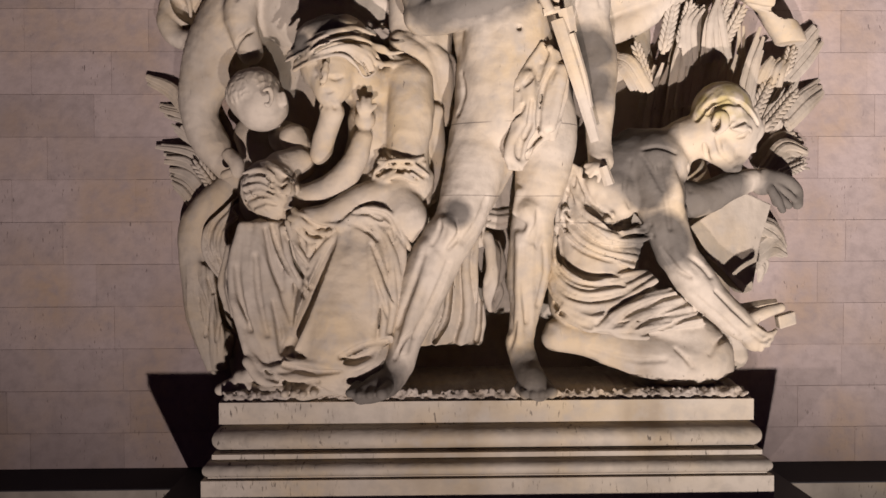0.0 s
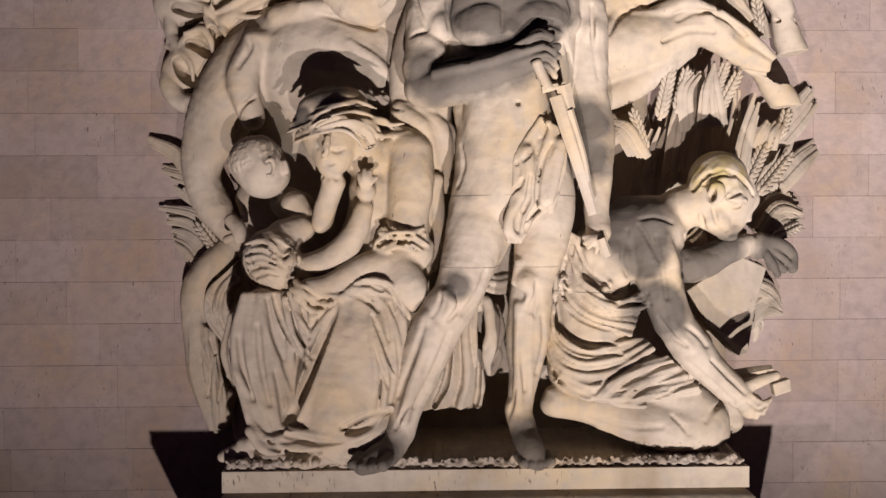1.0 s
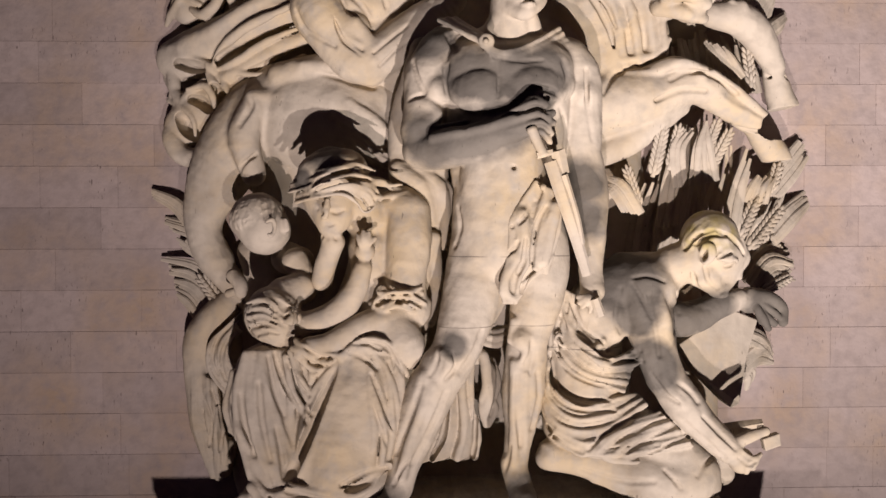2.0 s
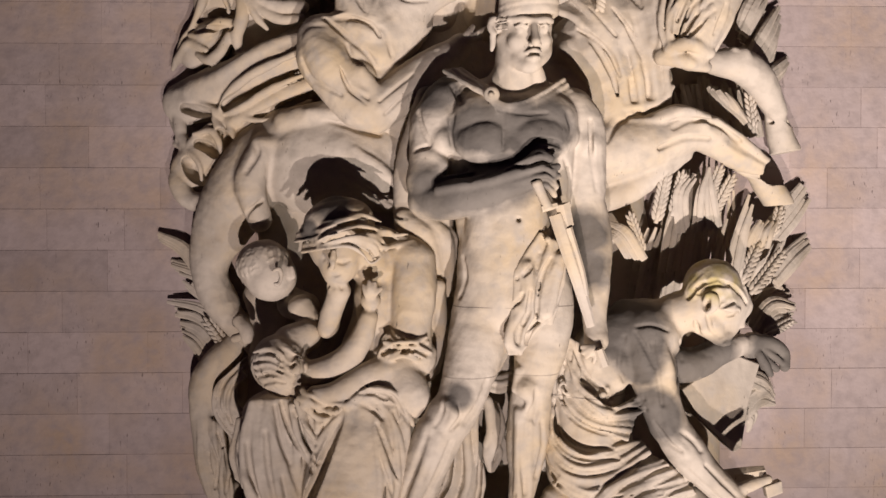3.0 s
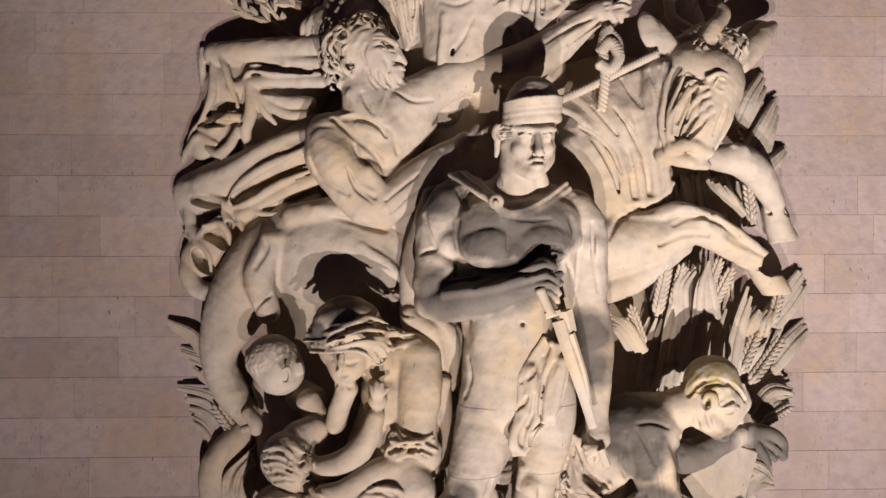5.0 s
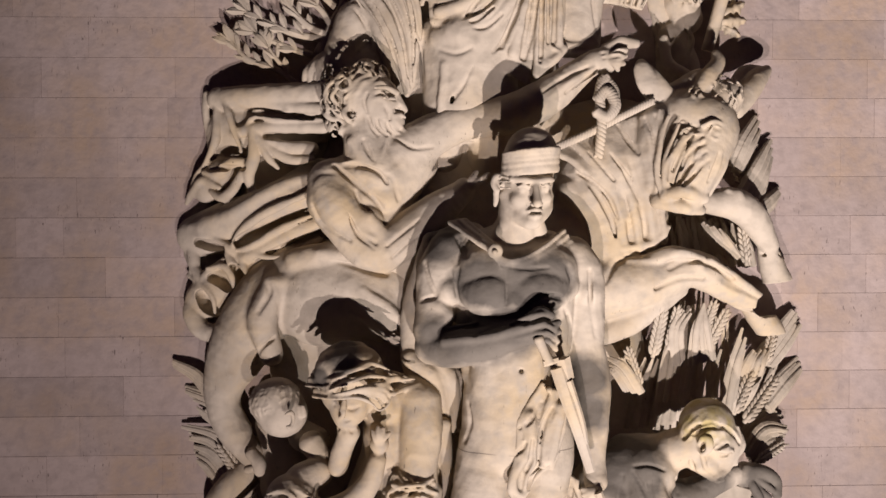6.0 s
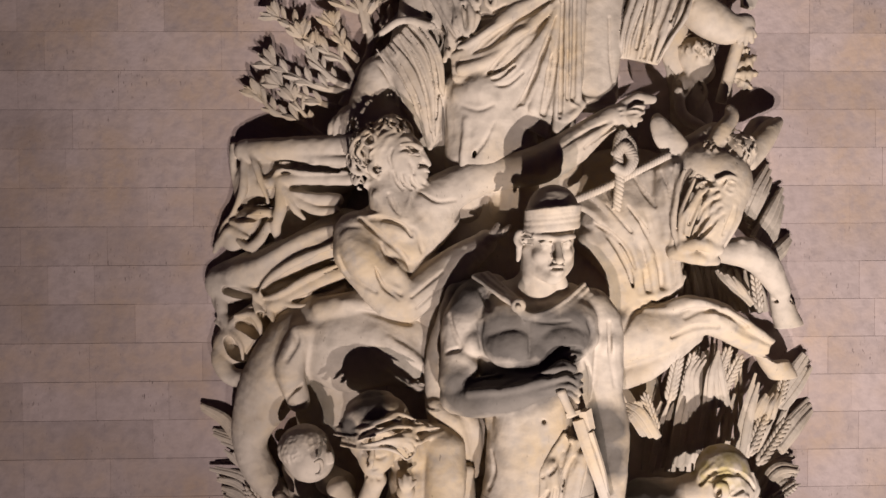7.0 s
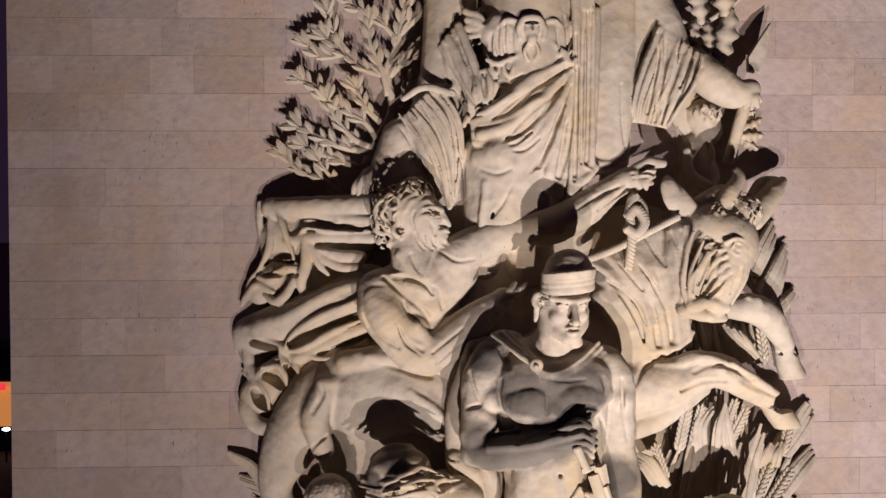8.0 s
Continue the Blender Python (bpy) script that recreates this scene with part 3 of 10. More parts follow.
    c.limb((1.17, -1.46, 11.20, 0.220), (1.22, -1.52, 10.81, 0.219), (1.22, -1.60, 10.37, 0.173), (1.21, -1.68, 10.03, 0.134), (1.21, -1.75, 9.82, 0.133), k=0.05)
    hand(c, (1.21, -1.78, 9.76, 0.139), ((1.03, -1.90, 9.71), (1.04, -1.92, 9.65), (1.07, -1.93, 9.60), (1.15, -1.93, 9.55)), 0.042)
    # bent leg
    c.limb((0.06, -1.55, 10.52, 0.353), (-0.04, -1.66, 10.05, 0.349), (-0.15, -1.76, 9.57, 0.310), (-0.28, -1.86, 9.18, 0.266), (-0.39, -1.88, 8.94, 0.248), k=0.08)
    c.limb((0.13, -1.60, 10.30, 0.273), (0.10, -1.60, 9.82, 0.230), (-0.06, -1.66, 9.39, 0.181), k=0.08)
    c.ball((-0.40, -2.02, 9.08, 0.151), k=0.06)
    c.limb((-0.43, -1.86, 8.94, 0.260), (-0.59, -1.82, 8.62, 0.273), (-0.73, -1.82, 8.26, 0.237), (-0.85, -1.86, 7.91, 0.172), (-0.92, -1.88, 7.65, 0.154), k=0.06)
    c.limb((-0.61, -1.98, 8.86, 0.117), (-0.75, -2.00, 8.28, 0.082), (-0.89, -2.02, 7.81, 0.070), k=0.06)
    c.limb((-0.93, -1.86, 7.67, 0.160), (-1.02, -1.95, 7.50, 0.152), (-1.18, -2.14, 7.43, 0.138), (-1.30, -2.24, 7.39, 0.102), k=0.05)
    for i, q in enumerate(((-1.41, -2.28, 7.40), (-1.31, -2.32, 7.39), (-1.21, -2.34, 7.39), (-1.09, -2.34, 7.40))):
        c.limb((q[0] + 0.06, q[1] + 0.16, q[2] + 0.06, 0.065), (q[0], q[1], q[2] + 0.02, 0.055 + 0.012 * (i == 3)), k=0.01)
    # straight leg
    c.limb((0.59, -1.55, 10.52, 0.341), (0.66, -1.60, 10.15, 0.328), (0.62, -1.64, 9.69, 0.296), (0.53, -1.66, 9.30, 0.230), k=0.08)
    c.ball((0.44, -1.82, 9.25, 0.143), k=0.05)
    c.limb((0.35, -1.80, 9.44, 0.059), (0.32, -1.80, 9.24, 0.060), k=0.04)
    c.limb((0.52, -1.66, 9.27, 0.224), (0.49, -1.60, 8.91, 0.231), (0.46, -1.58, 8.54, 0.232), (0.42, -1.62, 8.15, 0.170), (0.36, -1.68, 7.82, 0.133), k=0.06)
    c.limb((0.38, -1.78, 8.97, 0.084), (0.36, -1.78, 8.37, 0.072), (0.34, -1.78, 7.89, 0.054), k=0.05)
    c.limb((0.35, -1.68, 7.85, 0.145), (0.41, -1.78, 7.60, 0.144), (0.47, -1.98, 7.47, 0.141), (0.52, -2.06, 7.39, 0.111), k=0.05)
    for i, q in enumerate(((0.37, -2.10, 7.34), (0.45, -2.14, 7.34), (0.53, -2.16, 7.35), (0.63, -2.16, 7.37))):
        c.limb((q[0] - 0.03, q[1] + 0.16, q[2] + 0.06, 0.062), (q[0], q[1], q[2] + 0.02, 0.050 + 0.012 * (i == 3)), k=0.01)
    c.limb((0.14, -1.50, 10.31, 0.184), (0.29, -1.55, 10.37, 0.183), (0.45, -1.50, 10.37, 0.184), k=0.06)
    # breast and ribs
    c.stroke(0.031, (-0.37, -1.81, 11.84), (-0.20, -1.89, 11.70), (0.04, -2.04, 11.65), (0.22, -2.09, 11.70), k=0.03, deep=1.4, tip=0.75, cut=True)
    c.stroke(0.031, (0.31, -2.09, 11.75), (0.49, -2.11, 11.90), (0.68, -2.07, 11.92), (0.82, -1.97, 11.87), k=0.03, deep=1.4, tip=0.75, cut=True)
    c.stroke(0.024, (0.15, -2.03, 12.24), (0.16, -2.05, 12.06), (0.15, -2.08, 11.84), k=0.03, deep=1.4, tip=0.75, cut=True)
    c.stroke(0.024, (0.10, -2.03, 12.27), (0.35, -2.03, 12.23), (0.63, -2.00, 12.24), deep=1.4, tip=0.75, cut=True)
    c.stroke(0.038, (-0.44, -1.75, 12.28), (-0.37, -1.82, 12.06), (-0.39, -1.79, 11.86), k=0.03, tip=0.6)
    c.stroke(0.025, (-0.37, -1.83, 12.22), (-0.40, -1.84, 12.03), (-0.37, -1.83, 11.86), k=0.03, deep=1.4, tip=0.75, cut=True)
    c.stroke(0.031, (0.86, -1.94, 12.24), (0.92, -1.89, 12.06), (0.84, -1.97, 11.90), k=0.03, deep=1.4, tip=0.75, cut=True)
    # upper arms
    c.stroke(0.025, (-0.75, -1.67, 12.29), (-0.69, -1.77, 12.06), (-0.63, -1.80, 11.92), (-0.79, -1.75, 11.86), k=0.03, deep=1.4, tip=0.75, cut=True)
    c.stroke(0.088, (-0.60, -1.80, 11.78), (-0.50, -1.78, 11.69), (-0.63, -1.85, 11.59), k=0.05, tip=0.6)
    c.stroke(0.025, (-0.37, -1.67, 12.57), (-0.31, -1.72, 12.44), (-0.28, -1.85, 12.37), k=0.03, deep=1.4, tip=0.75, cut=True)
    c.stroke(0.025, (1.15, -1.73, 12.19), (1.16, -1.73, 11.81), (1.23, -1.69, 11.42), k=0.03, deep=1.4, tip=0.75, cut=True)
    c.stroke(0.024, (0.85, -1.84, 11.75), (0.93, -1.72, 11.55), (0.91, -1.72, 11.36), k=0.03, deep=1.4, tip=0.75, cut=True)
    # veins and cords of the forearm
    c.stroke(0.025, (-0.79, -1.85, 11.50), (-0.44, -1.85, 11.56), (-0.13, -1.88, 11.62), tip=0.6)
    c.stroke(0.024, (-0.21, -2.15, 11.51), (0.04, -2.07, 11.60), (0.21, -2.18, 11.62), k=0.018, deep=1.4, tip=0.75, cut=True)
    # fingers
    c.stroke(0.030, (0.18, -2.15, 11.62), (0.38, -2.23, 11.72), (0.54, -2.30, 11.75), (0.69, -1.87, 11.68), tip=0.6)
    c.stroke(0.030, (0.21, -2.25, 11.55), (0.41, -2.27, 11.62), (0.58, -2.28, 11.66), (0.66, -2.31, 11.59), tip=0.6)
    c.stroke(0.030, (0.23, -2.23, 11.48), (0.43, -2.26, 11.52), (0.59, -2.32, 11.55), (0.67, -2.28, 11.49), tip=0.6)
    c.stroke(0.030, (0.26, -2.22, 11.42), (0.45, -2.19, 11.44), (0.58, -2.27, 11.45), (0.65, -2.25, 11.39), tip=0.6)
    c.stroke(0.024, (0.41, -2.27, 11.66), (0.56, -2.27, 11.69), (0.64, -2.33, 11.63), k=0.018, deep=1.7, tip=0.75, cut=True)
    c.stroke(0.024, (0.42, -2.30, 11.57), (0.56, -2.34, 11.60), (0.65, -2.33, 11.54), k=0.018, deep=1.7, tip=0.75, cut=True)
    c.stroke(0.024, (0.44, -2.26, 11.49), (0.58, -2.31, 11.50), (0.66, -2.28, 11.44), k=0.018, deep=1.7, tip=0.75, cut=True)
    # loin, knees and shins
    c.stroke(0.024, (-0.30, -1.82, 10.26), (-0.24, -1.86, 10.49), (-0.27, -1.80, 10.68), k=0.03, deep=1.4, tip=0.75, cut=True)
    c.stroke(0.029, (-0.02, -2.03, 9.36), (-0.11, -2.06, 9.13), (-0.26, -2.10, 8.93), k=0.05, deep=1.4, tip=0.75, cut=True)
    c.stroke(0.046, (-0.46, -2.12, 9.14), (-0.38, -2.16, 9.05), (-0.44, -2.11, 8.91), k=0.04, tip=0.6)
    c.stroke(0.024, (-0.55, -2.13, 9.26), (-0.50, -2.13, 9.08), (-0.58, -2.10, 8.90), k=0.03, deep=1.4, tip=0.75, cut=True)
    c.stroke(0.024, (-0.33, -2.15, 9.14), (-0.31, -2.13, 8.99), (-0.41, -2.12, 8.86), k=0.03, deep=1.4, tip=0.75, cut=True)
    c.stroke(0.047, (-0.55, -2.09, 8.79), (-0.70, -2.06, 8.43), (-0.88, -2.05, 7.96), k=0.05, tip=0.6)
    c.stroke(0.029, (-0.41, -2.08, 8.72), (-0.55, -2.04, 8.37), (-0.76, -2.03, 7.95), k=0.04, deep=1.4, tip=0.75, cut=True)
    c.stroke(0.029, (-0.67, -2.09, 8.79), (-0.80, -2.05, 8.43), (-0.94, -1.98, 8.06), k=0.04, deep=1.4, tip=0.75, cut=True)
    c.stroke(0.042, (0.40, -1.93, 9.27), (0.46, -1.89, 9.15), (0.41, -1.84, 8.99), k=0.04, tip=0.6)
    c.stroke(0.030, (0.53, -1.93, 9.24), (0.55, -1.86, 9.05), (0.51, -1.84, 8.87), k=0.04, deep=1.4, tip=0.75, cut=True)
    c.stroke(0.030, (0.38, -1.87, 8.87), (0.37, -1.87, 8.51), (0.42, -1.80, 8.08), k=0.04, deep=1.4, tip=0.75, cut=True)
    c.stroke(0.036, (0.47, -1.82, 8.87), (0.46, -1.79, 8.51), (0.48, -1.75, 8.07), k=0.04, tip=0.6)
    c.stroke(0.024, (0.60, -1.81, 8.87), (0.62, -1.76, 8.56), (0.55, -1.75, 8.25), k=0.04, deep=1.4, tip=0.75, cut=True)
    c.stroke(0.024, (0.18, -1.80, 7.65), (0.27, -1.80, 7.90), (0.30, -1.82, 8.08), deep=1.4, tip=0.75, cut=True)
    c.stroke(0.024, (-0.97, -2.02, 7.72), (-0.88, -2.09, 7.91), (-0.79, -2.07, 7.99), deep=1.4, tip=0.75, cut=True)
    return c


tagged(skinned("soldier_statue", soldier(), soldier_stone, 0.0158), "standing helmeted soldier carved in pale limestone with sooty chest and forearms", "statue")


def loin_cloth():
    c = Clay(12)
    c.pleats([(0.55, -2.06, 10.94), (0.30, -2.10, 10.56), (0.27, -2.10, 10.21), (0.19, -2.12, 9.88), (0.21, -2.12, 9.68)],
             [(0.67, -2.06, 10.87), (0.55, -2.12, 10.48), (0.49, -2.12, 10.12), (0.39, -2.10, 9.93), (0.34, -2.10, 9.67)], 1, 0.06, 0.035, k=0.03, groove=0)
    c.pleats([(0.66, -2.06, 10.87), (0.59, -2.06, 10.47), (0.53, -2.08, 10.04)], [(0.85, -2.00, 10.82), (0.83, -2.00, 10.40), (0.69, -2.02, 9.98)], 1, 0.08, 0.035, k=0.03, groove=0)
    c.limb((0.29, -2.10, 10.54, 0.036), (0.28, -2.12, 10.24, 0.042), (0.32, -2.13, 10.12, 0.054), (0.23, -2.12, 9.94, 0.054), (0.19, -2.12, 9.79, 0.048), k=0.06)
    c.limb((0.40, -2.10, 10.60, 0.084), (0.42, -2.11, 10.36, 0.084), (0.37, -2.11, 10.16, 0.072), k=0.06)
    c.limb((0.75, -2.06, 10.68, 0.073), (0.70, -2.06, 10.44, 0.085), (0.62, -2.08, 10.11, 0.073), k=0.06)
    c.cut((0.74, -2.16, 10.74, 0.015), (0.57, -2.22, 10.51, 0.024), (0.51, -2.22, 10.31, 0.027), (0.49, -2.20, 10.02, 0.030), k=0.012, deep=2.0)
    c.ball((0.62, -2.12, 10.89, 0.048), k=0.02)
    # crumpled edges
    c.stroke(0.029, (0.65, -2.11, 10.68), (0.56, -2.13, 10.50), (0.51, -2.14, 10.24), (0.50, -2.13, 10.07), k=0.018, deep=1.7, tip=0.75, cut=True)
    c.stroke(0.024, (0.29, -2.14, 10.47), (0.41, -2.18, 10.56), (0.54, -2.08, 10.74), k=0.018, deep=1.7, tip=0.75, cut=True)
    c.stroke(0.029, (0.32, -2.13, 10.53), (0.35, -2.14, 10.36), (0.28, -2.14, 10.15), (0.33, -2.09, 9.98), tip=0.6)
    c.stroke(0.029, (0.70, -2.12, 10.62), (0.62, -2.10, 10.42), (0.59, -2.12, 10.15), tip=0.6)
    c.stroke(0.024, (0.24, -2.13, 10.18), (0.31, -2.16, 10.24), (0.35, -2.17, 10.31), k=0.018, deep=1.7, tip=0.75, cut=True)
    c.stroke(0.024, (0.36, -2.10, 9.98), (0.41, -2.15, 10.12), (0.43, -2.19, 10.35), k=0.018, deep=1.7, tip=0.75, cut=True)
    c.stroke(0.035, (0.23, -2.15, 9.92), (0.24, -2.13, 9.78), (0.33, -2.10, 9.71), (0.41, -2.10, 9.76), tip=0.6)
    c.stroke(0.029, (0.42, -2.01, 9.76), (0.51, -2.01, 9.92), (0.66, -2.01, 10.04), (0.75, -2.01, 10.16), tip=0.6)
    return c


tagged(skinned("loin_cloth", loin_cloth(), carved, 0.016), "crumpled limestone cloth hanging at the soldier's hip", "drapery")

sword = tagged(new("sword"), "sheathed short sword held before the soldier", "sword")
bm = bmesh.new()
tube(bm, [(0.69, -2.24, 11.15, 0.080), (0.80, -2.22, 10.81, 0.074), (0.95, -2.14, 10.40, 0.066), (1.10, -2.06, 9.95, 0.054)], 6, 0.45)
part("scabbard", bm, carved, sword)
bm = bmesh.new()
tube(bm, [(0.82, -2.24, 11.01, 0.040), (0.97, -2.16, 10.57, 0.034), (1.03, -2.12, 10.29, 0.034)], 5, 0.8)
part("strap", bm, carved, sword)
bm = bmesh.new()
tube(bm, [(1.19, -2.00, 9.70, 0.052), (1.26, -1.98, 9.51, 0.058)], 6, 0.7)
part("scabbard_tip", bm, carved, sword)
bm = bmesh.new()
tube(bm, [(0.53, -2.28, 11.21, 0.042), (0.61, -2.28, 11.23, 0.042), (0.69, -2.26, 11.25, 0.036)], 6, 0.9)
part("cross_guard", bm, carved, sword)
bm = bmesh.new()
tube(bm, [(0.47, -2.28, 11.50, 0.059), (0.55, -2.28, 11.32, 0.054), (0.61, -2.28, 11.20, 0.060)], 8, 0.9)
part("hilt", bm, carved, sword, smooth=True)
bm = bmesh.new()
tube(bm, [(0.75, -2.26, 11.26, 0.078), (0.82, -2.20, 11.02, 0.066)], 4, 0.6)
part("buckle_plate", bm, carved, sword)

# ---- the seated woman with a child on her lap, and a boy beside her ----
def seated_woman():
    c = Clay(21)
    c.limb((-1.04, -1.10, 10.49, 0.445), (-1.04, -1.10, 9.86, 0.509), (-1.29, -1.20, 9.22, 0.504), k=0.1)
    c.limb((-1.24, -1.40, 10.23, 0.247), (-1.21, -1.42, 9.99, 0.234), k=0.06)
    # head bowed to the child, a band of cloth and strands round a high bun
    c.limb((-1.24, -1.35, 10.55, 0.260), (-1.39, -1.40, 10.72, 0.271), k=0.08)
    c.limb((-1.66, -1.44, 10.93, 0.320), (-1.67, -1.46, 10.82, 0.319), k=0.06)
    c.limb((-1.62, -1.56, 10.75, 0.265), (-1.63, -1.60, 10.60, 0.214), (-1.67, -1.62, 10.50, 0.138), k=0.06)
    c.limb((-1.66, -1.96, 10.76, 0.036), (-1.68, -1.98, 10.65, 0.042), (-1.69, -1.97, 10.59, 0.049), k=0.06)
    c.limb((-1.76, -1.60, 11.02, 0.270), (-1.50, -1.60, 11.07, 0.260), k=0.06)
    c.limb((-1.84, -1.42, 11.12, 0.166), (-1.70, -1.46, 11.19, 0.179), (-1.55, -1.44, 11.20, 0.166), k=0.04)
    c.folds([(-1.93, -1.60, 11.03, 0.019), (-1.87, -1.72, 11.17, 0.025), (-1.77, -1.56, 11.30, 0.019)], [(-1.38, -1.60, 11.07, 0.019), (-1.40, -1.72, 11.19, 0.025), (-1.51, -1.56, 11.31, 0.019)], 9, k=0.012)
    c.folds([(-2.14, -1.56, 10.86, 0.025), (-1.90, -1.88, 10.90, 0.024), (-1.62, -2.06, 10.97, 0.030), (-1.36, -1.94, 11.03, 0.024), (-1.24, -1.66, 11.09, 0.019)],
            [(-2.04, -1.54, 11.03, 0.025), (-1.83, -1.78, 11.06, 0.025), (-1.60, -1.92, 11.10, 0.030), (-1.40, -1.80, 11.13, 0.025), (-1.27, -1.58, 11.15, 0.019)], 5, k=0.006, jit=0.03)
    c.folds([(-2.04, -1.60, 10.75, 0.019), (-1.78, -1.98, 10.79, 0.021), (-1.50, -2.10, 10.82, 0.024), (-1.36, -2.00, 10.74, 0.024), (-1.29, -1.90, 10.65, 0.018)],
            [(-2.02, -1.60, 10.85, 0.019), (-1.71, -2.06, 10.92, 0.021), (-1.42, -2.04, 10.95, 0.024), (-1.17, -1.82, 10.89, 0.025), (-1.11, -1.70, 10.76, 0.019)], 6, k=0.006, jit=0.02)
    c.limb((-1.33, -1.92, 10.68, 0.024), (-1.26, -1.88, 10.63, 0.025), (-1.17, -1.82, 10.69, 0.025), (-1.16, -1.76, 10.78, 0.025), k=0.01)
    c.limb((-1.36, -1.98, 10.85, 0.024), (-1.12, -1.74, 10.98, 0.031), (-0.99, -1.52, 10.89, 0.025), k=0.01)
    c.limb((-1.25, -1.80, 10.76, 0.025), (-1.06, -1.66, 10.81, 0.031), (-0.95, -1.50, 10.85, 0.025), k=0.01)
    c.limb((-1.22, -1.58, 11.01, 0.032), (-1.07, -1.52, 10.98, 0.038), (-0.85, -1.44, 10.85, 0.026), k=0.01)
    c.locks((-1.67, -1.56, 10.37, 0.089), 14, 0.10, 0.022)
    # hand under the chin and forearm in shade
    c.limb((-1.63, -1.55, 10.31, 0.133), (-1.73, -1.45, 10.08, 0.123), (-1.78, -1.40, 9.87, 0.123), k=0.04)
    # upper arm, ruffled sleeve, forearm
    c.limb((-0.81, -1.42, 10.63, 0.258), (-0.80, -1.50, 10.31, 0.256), (-0.84, -1.55, 9.94, 0.243), (-0.83, -1.58, 9.70, 0.230), k=0.06)
    c.ball((-0.89, -1.36, 10.70, 0.248), k=0.06)
    c.limb((-1.20, -1.64, 9.61, 0.063), (-0.99, -1.68, 9.64, 0.113), (-0.79, -1.66, 9.66, 0.113), (-0.63, -1.58, 9.62, 0.076), k=0.03)
    c.folds([(-1.13, -1.78, 9.76, 0.025), (-0.91, -1.86, 9.76, 0.025), (-0.66, -1.72, 9.81, 0.025)], [(-1.13, -1.80, 9.72, 0.025), (-0.91, -1.87, 9.71, 0.025), (-0.64, -1.74, 9.75, 0.025)], 2, k=0.008)
    for strand in (((-1.05, -1.80, 9.75, 0.025), (-1.14, -1.78, 9.69, 0.031), (-1.19, -1.74, 9.61, 0.025)), ((-1.00, -1.82, 9.73, 0.025), (-1.07, -1.82, 9.66, 0.025), (-1.12, -1.76, 9.57, 0.025)),
                   ((-0.93, -1.86, 9.72, 0.025), (-1.00, -1.84, 9.65, 0.031), (-1.08, -1.78, 9.56, 0.025)), ((-0.87, -1.86, 9.72, 0.025), (-0.85, -1.86, 9.65, 0.025), (-0.76, -1.80, 9.57, 0.019)),
                   ((-0.83, -1.86, 9.72, 0.025), (-0.77, -1.84, 9.64, 0.025), (-0.68, -1.76, 9.58, 0.019)), ((-0.77, -1.84, 9.73, 0.025), (-0.71, -1.80, 9.69, 0.031), (-0.61, -1.70, 9.63, 0.019)),
                   ((-1.18, -1.76, 9.62, 0.025), (-1.08, -1.80, 9.57, 0.025), (-0.93, -1.86, 9.62, 0.025), (-0.76, -1.80, 9.56, 0.025), (-0.64, -1.72, 9.57, 0.019))):
        c.limb(*strand, k=0.008)
    c.folds([(-0.53, -1.30, 10.34, 0.100), (-0.50, -1.30, 9.78, 0.087), (-0.57, -1.40, 9.40, 0.062)], [(-0.69, -1.30, 9.78, 0.112), (-0.72, -1.40, 9.59, 0.087), (-0.63, -1.50, 9.34, 0.061)], 3, k=0.02)
    c.limb((-0.75, -1.56, 9.55, 0.207), (-0.96, -1.64, 9.48, 0.175), (-1.32, -1.74, 9.38, 0.155), (-1.64, -1.80, 9.22, 0.130), (-1.87, -1.82, 9.17, 0.118), k=0.05)
    hand(c, (-1.90, -1.82, 9.15, 0.112), ((-2.01, -1.90, 9.26), (-2.04, -1.92, 9.18), (-2.01, -1.92, 9.10), (-1.92, -1.90, 9.04)), 0.045)
    # lap and robe
    c.limb((-1.03, -1.50, 9.22, 0.355), (-1.34, -1.50, 8.97, 0.428), (-1.97, -1.30, 8.91, 0.437), (-2.47, -1.30, 8.85, 0.311), k=0.1)
    c.limb((-0.96, -1.62, 9.42, 0.217), (-0.83, -1.75, 9.20, 0.203), (-0.77, -1.72, 9.06, 0.156), k=0.06)
    c.limb((-2.39, -1.58, 8.95, 0.230), (-2.41, -1.58, 8.61, 0.279), (-2.36, -1.58, 8.13, 0.315), (-2.24, -1.62, 7.65, 0.315), k=0.08)
    c.limb((-1.42, -1.62, 8.97, 0.254), (-1.48, -1.66, 8.61, 0.397), (-1.53, -1.66, 8.19, 0.506), (-1.52, -1.66, 7.80, 0.543), k=0.08)
    c.limb((-1.97, -1.30, 8.60, 0.374), (-2.04, -1.30, 7.85, 0.438), k=0.1)
    c.pleats([(-2.57, -1.74, 9.10), (-2.67, -1.78, 8.68), (-2.62, -1.80, 8.21), (-2.45, -1.86, 7.62)], [(-2.14, -1.80, 9.10), (-2.08, -1.82, 8.62), (-2.08, -1.80, 8.15), (-2.11, -1.86, 7.68)], 2, 0.13, 0.05, k=0.05, groove=0)
    c.cut((-2.26, -2.00, 9.08, 0.017), (-2.19, -2.00, 8.86, 0.029), (-2.11, -1.98, 8.68, 0.017), k=0.03, deep=1.8)
    c.cut((-2.00, -2.00, 9.08, 0.017), (-1.95, -1.96, 8.75, 0.035), (-1.89, -1.90, 8.38, 0.023), k=0.03, deep=2.0)
    c.pleats([(-2.76, -1.55, 8.86), (-2.84, -1.55, 8.49), (-2.78, -1.55, 8.22)], [(-2.60, -1.70, 8.86), (-2.65, -1.72, 8.50), (-2.57, -1.76, 8.09)], 2, 0.07, 0.045, k=0.03)
    
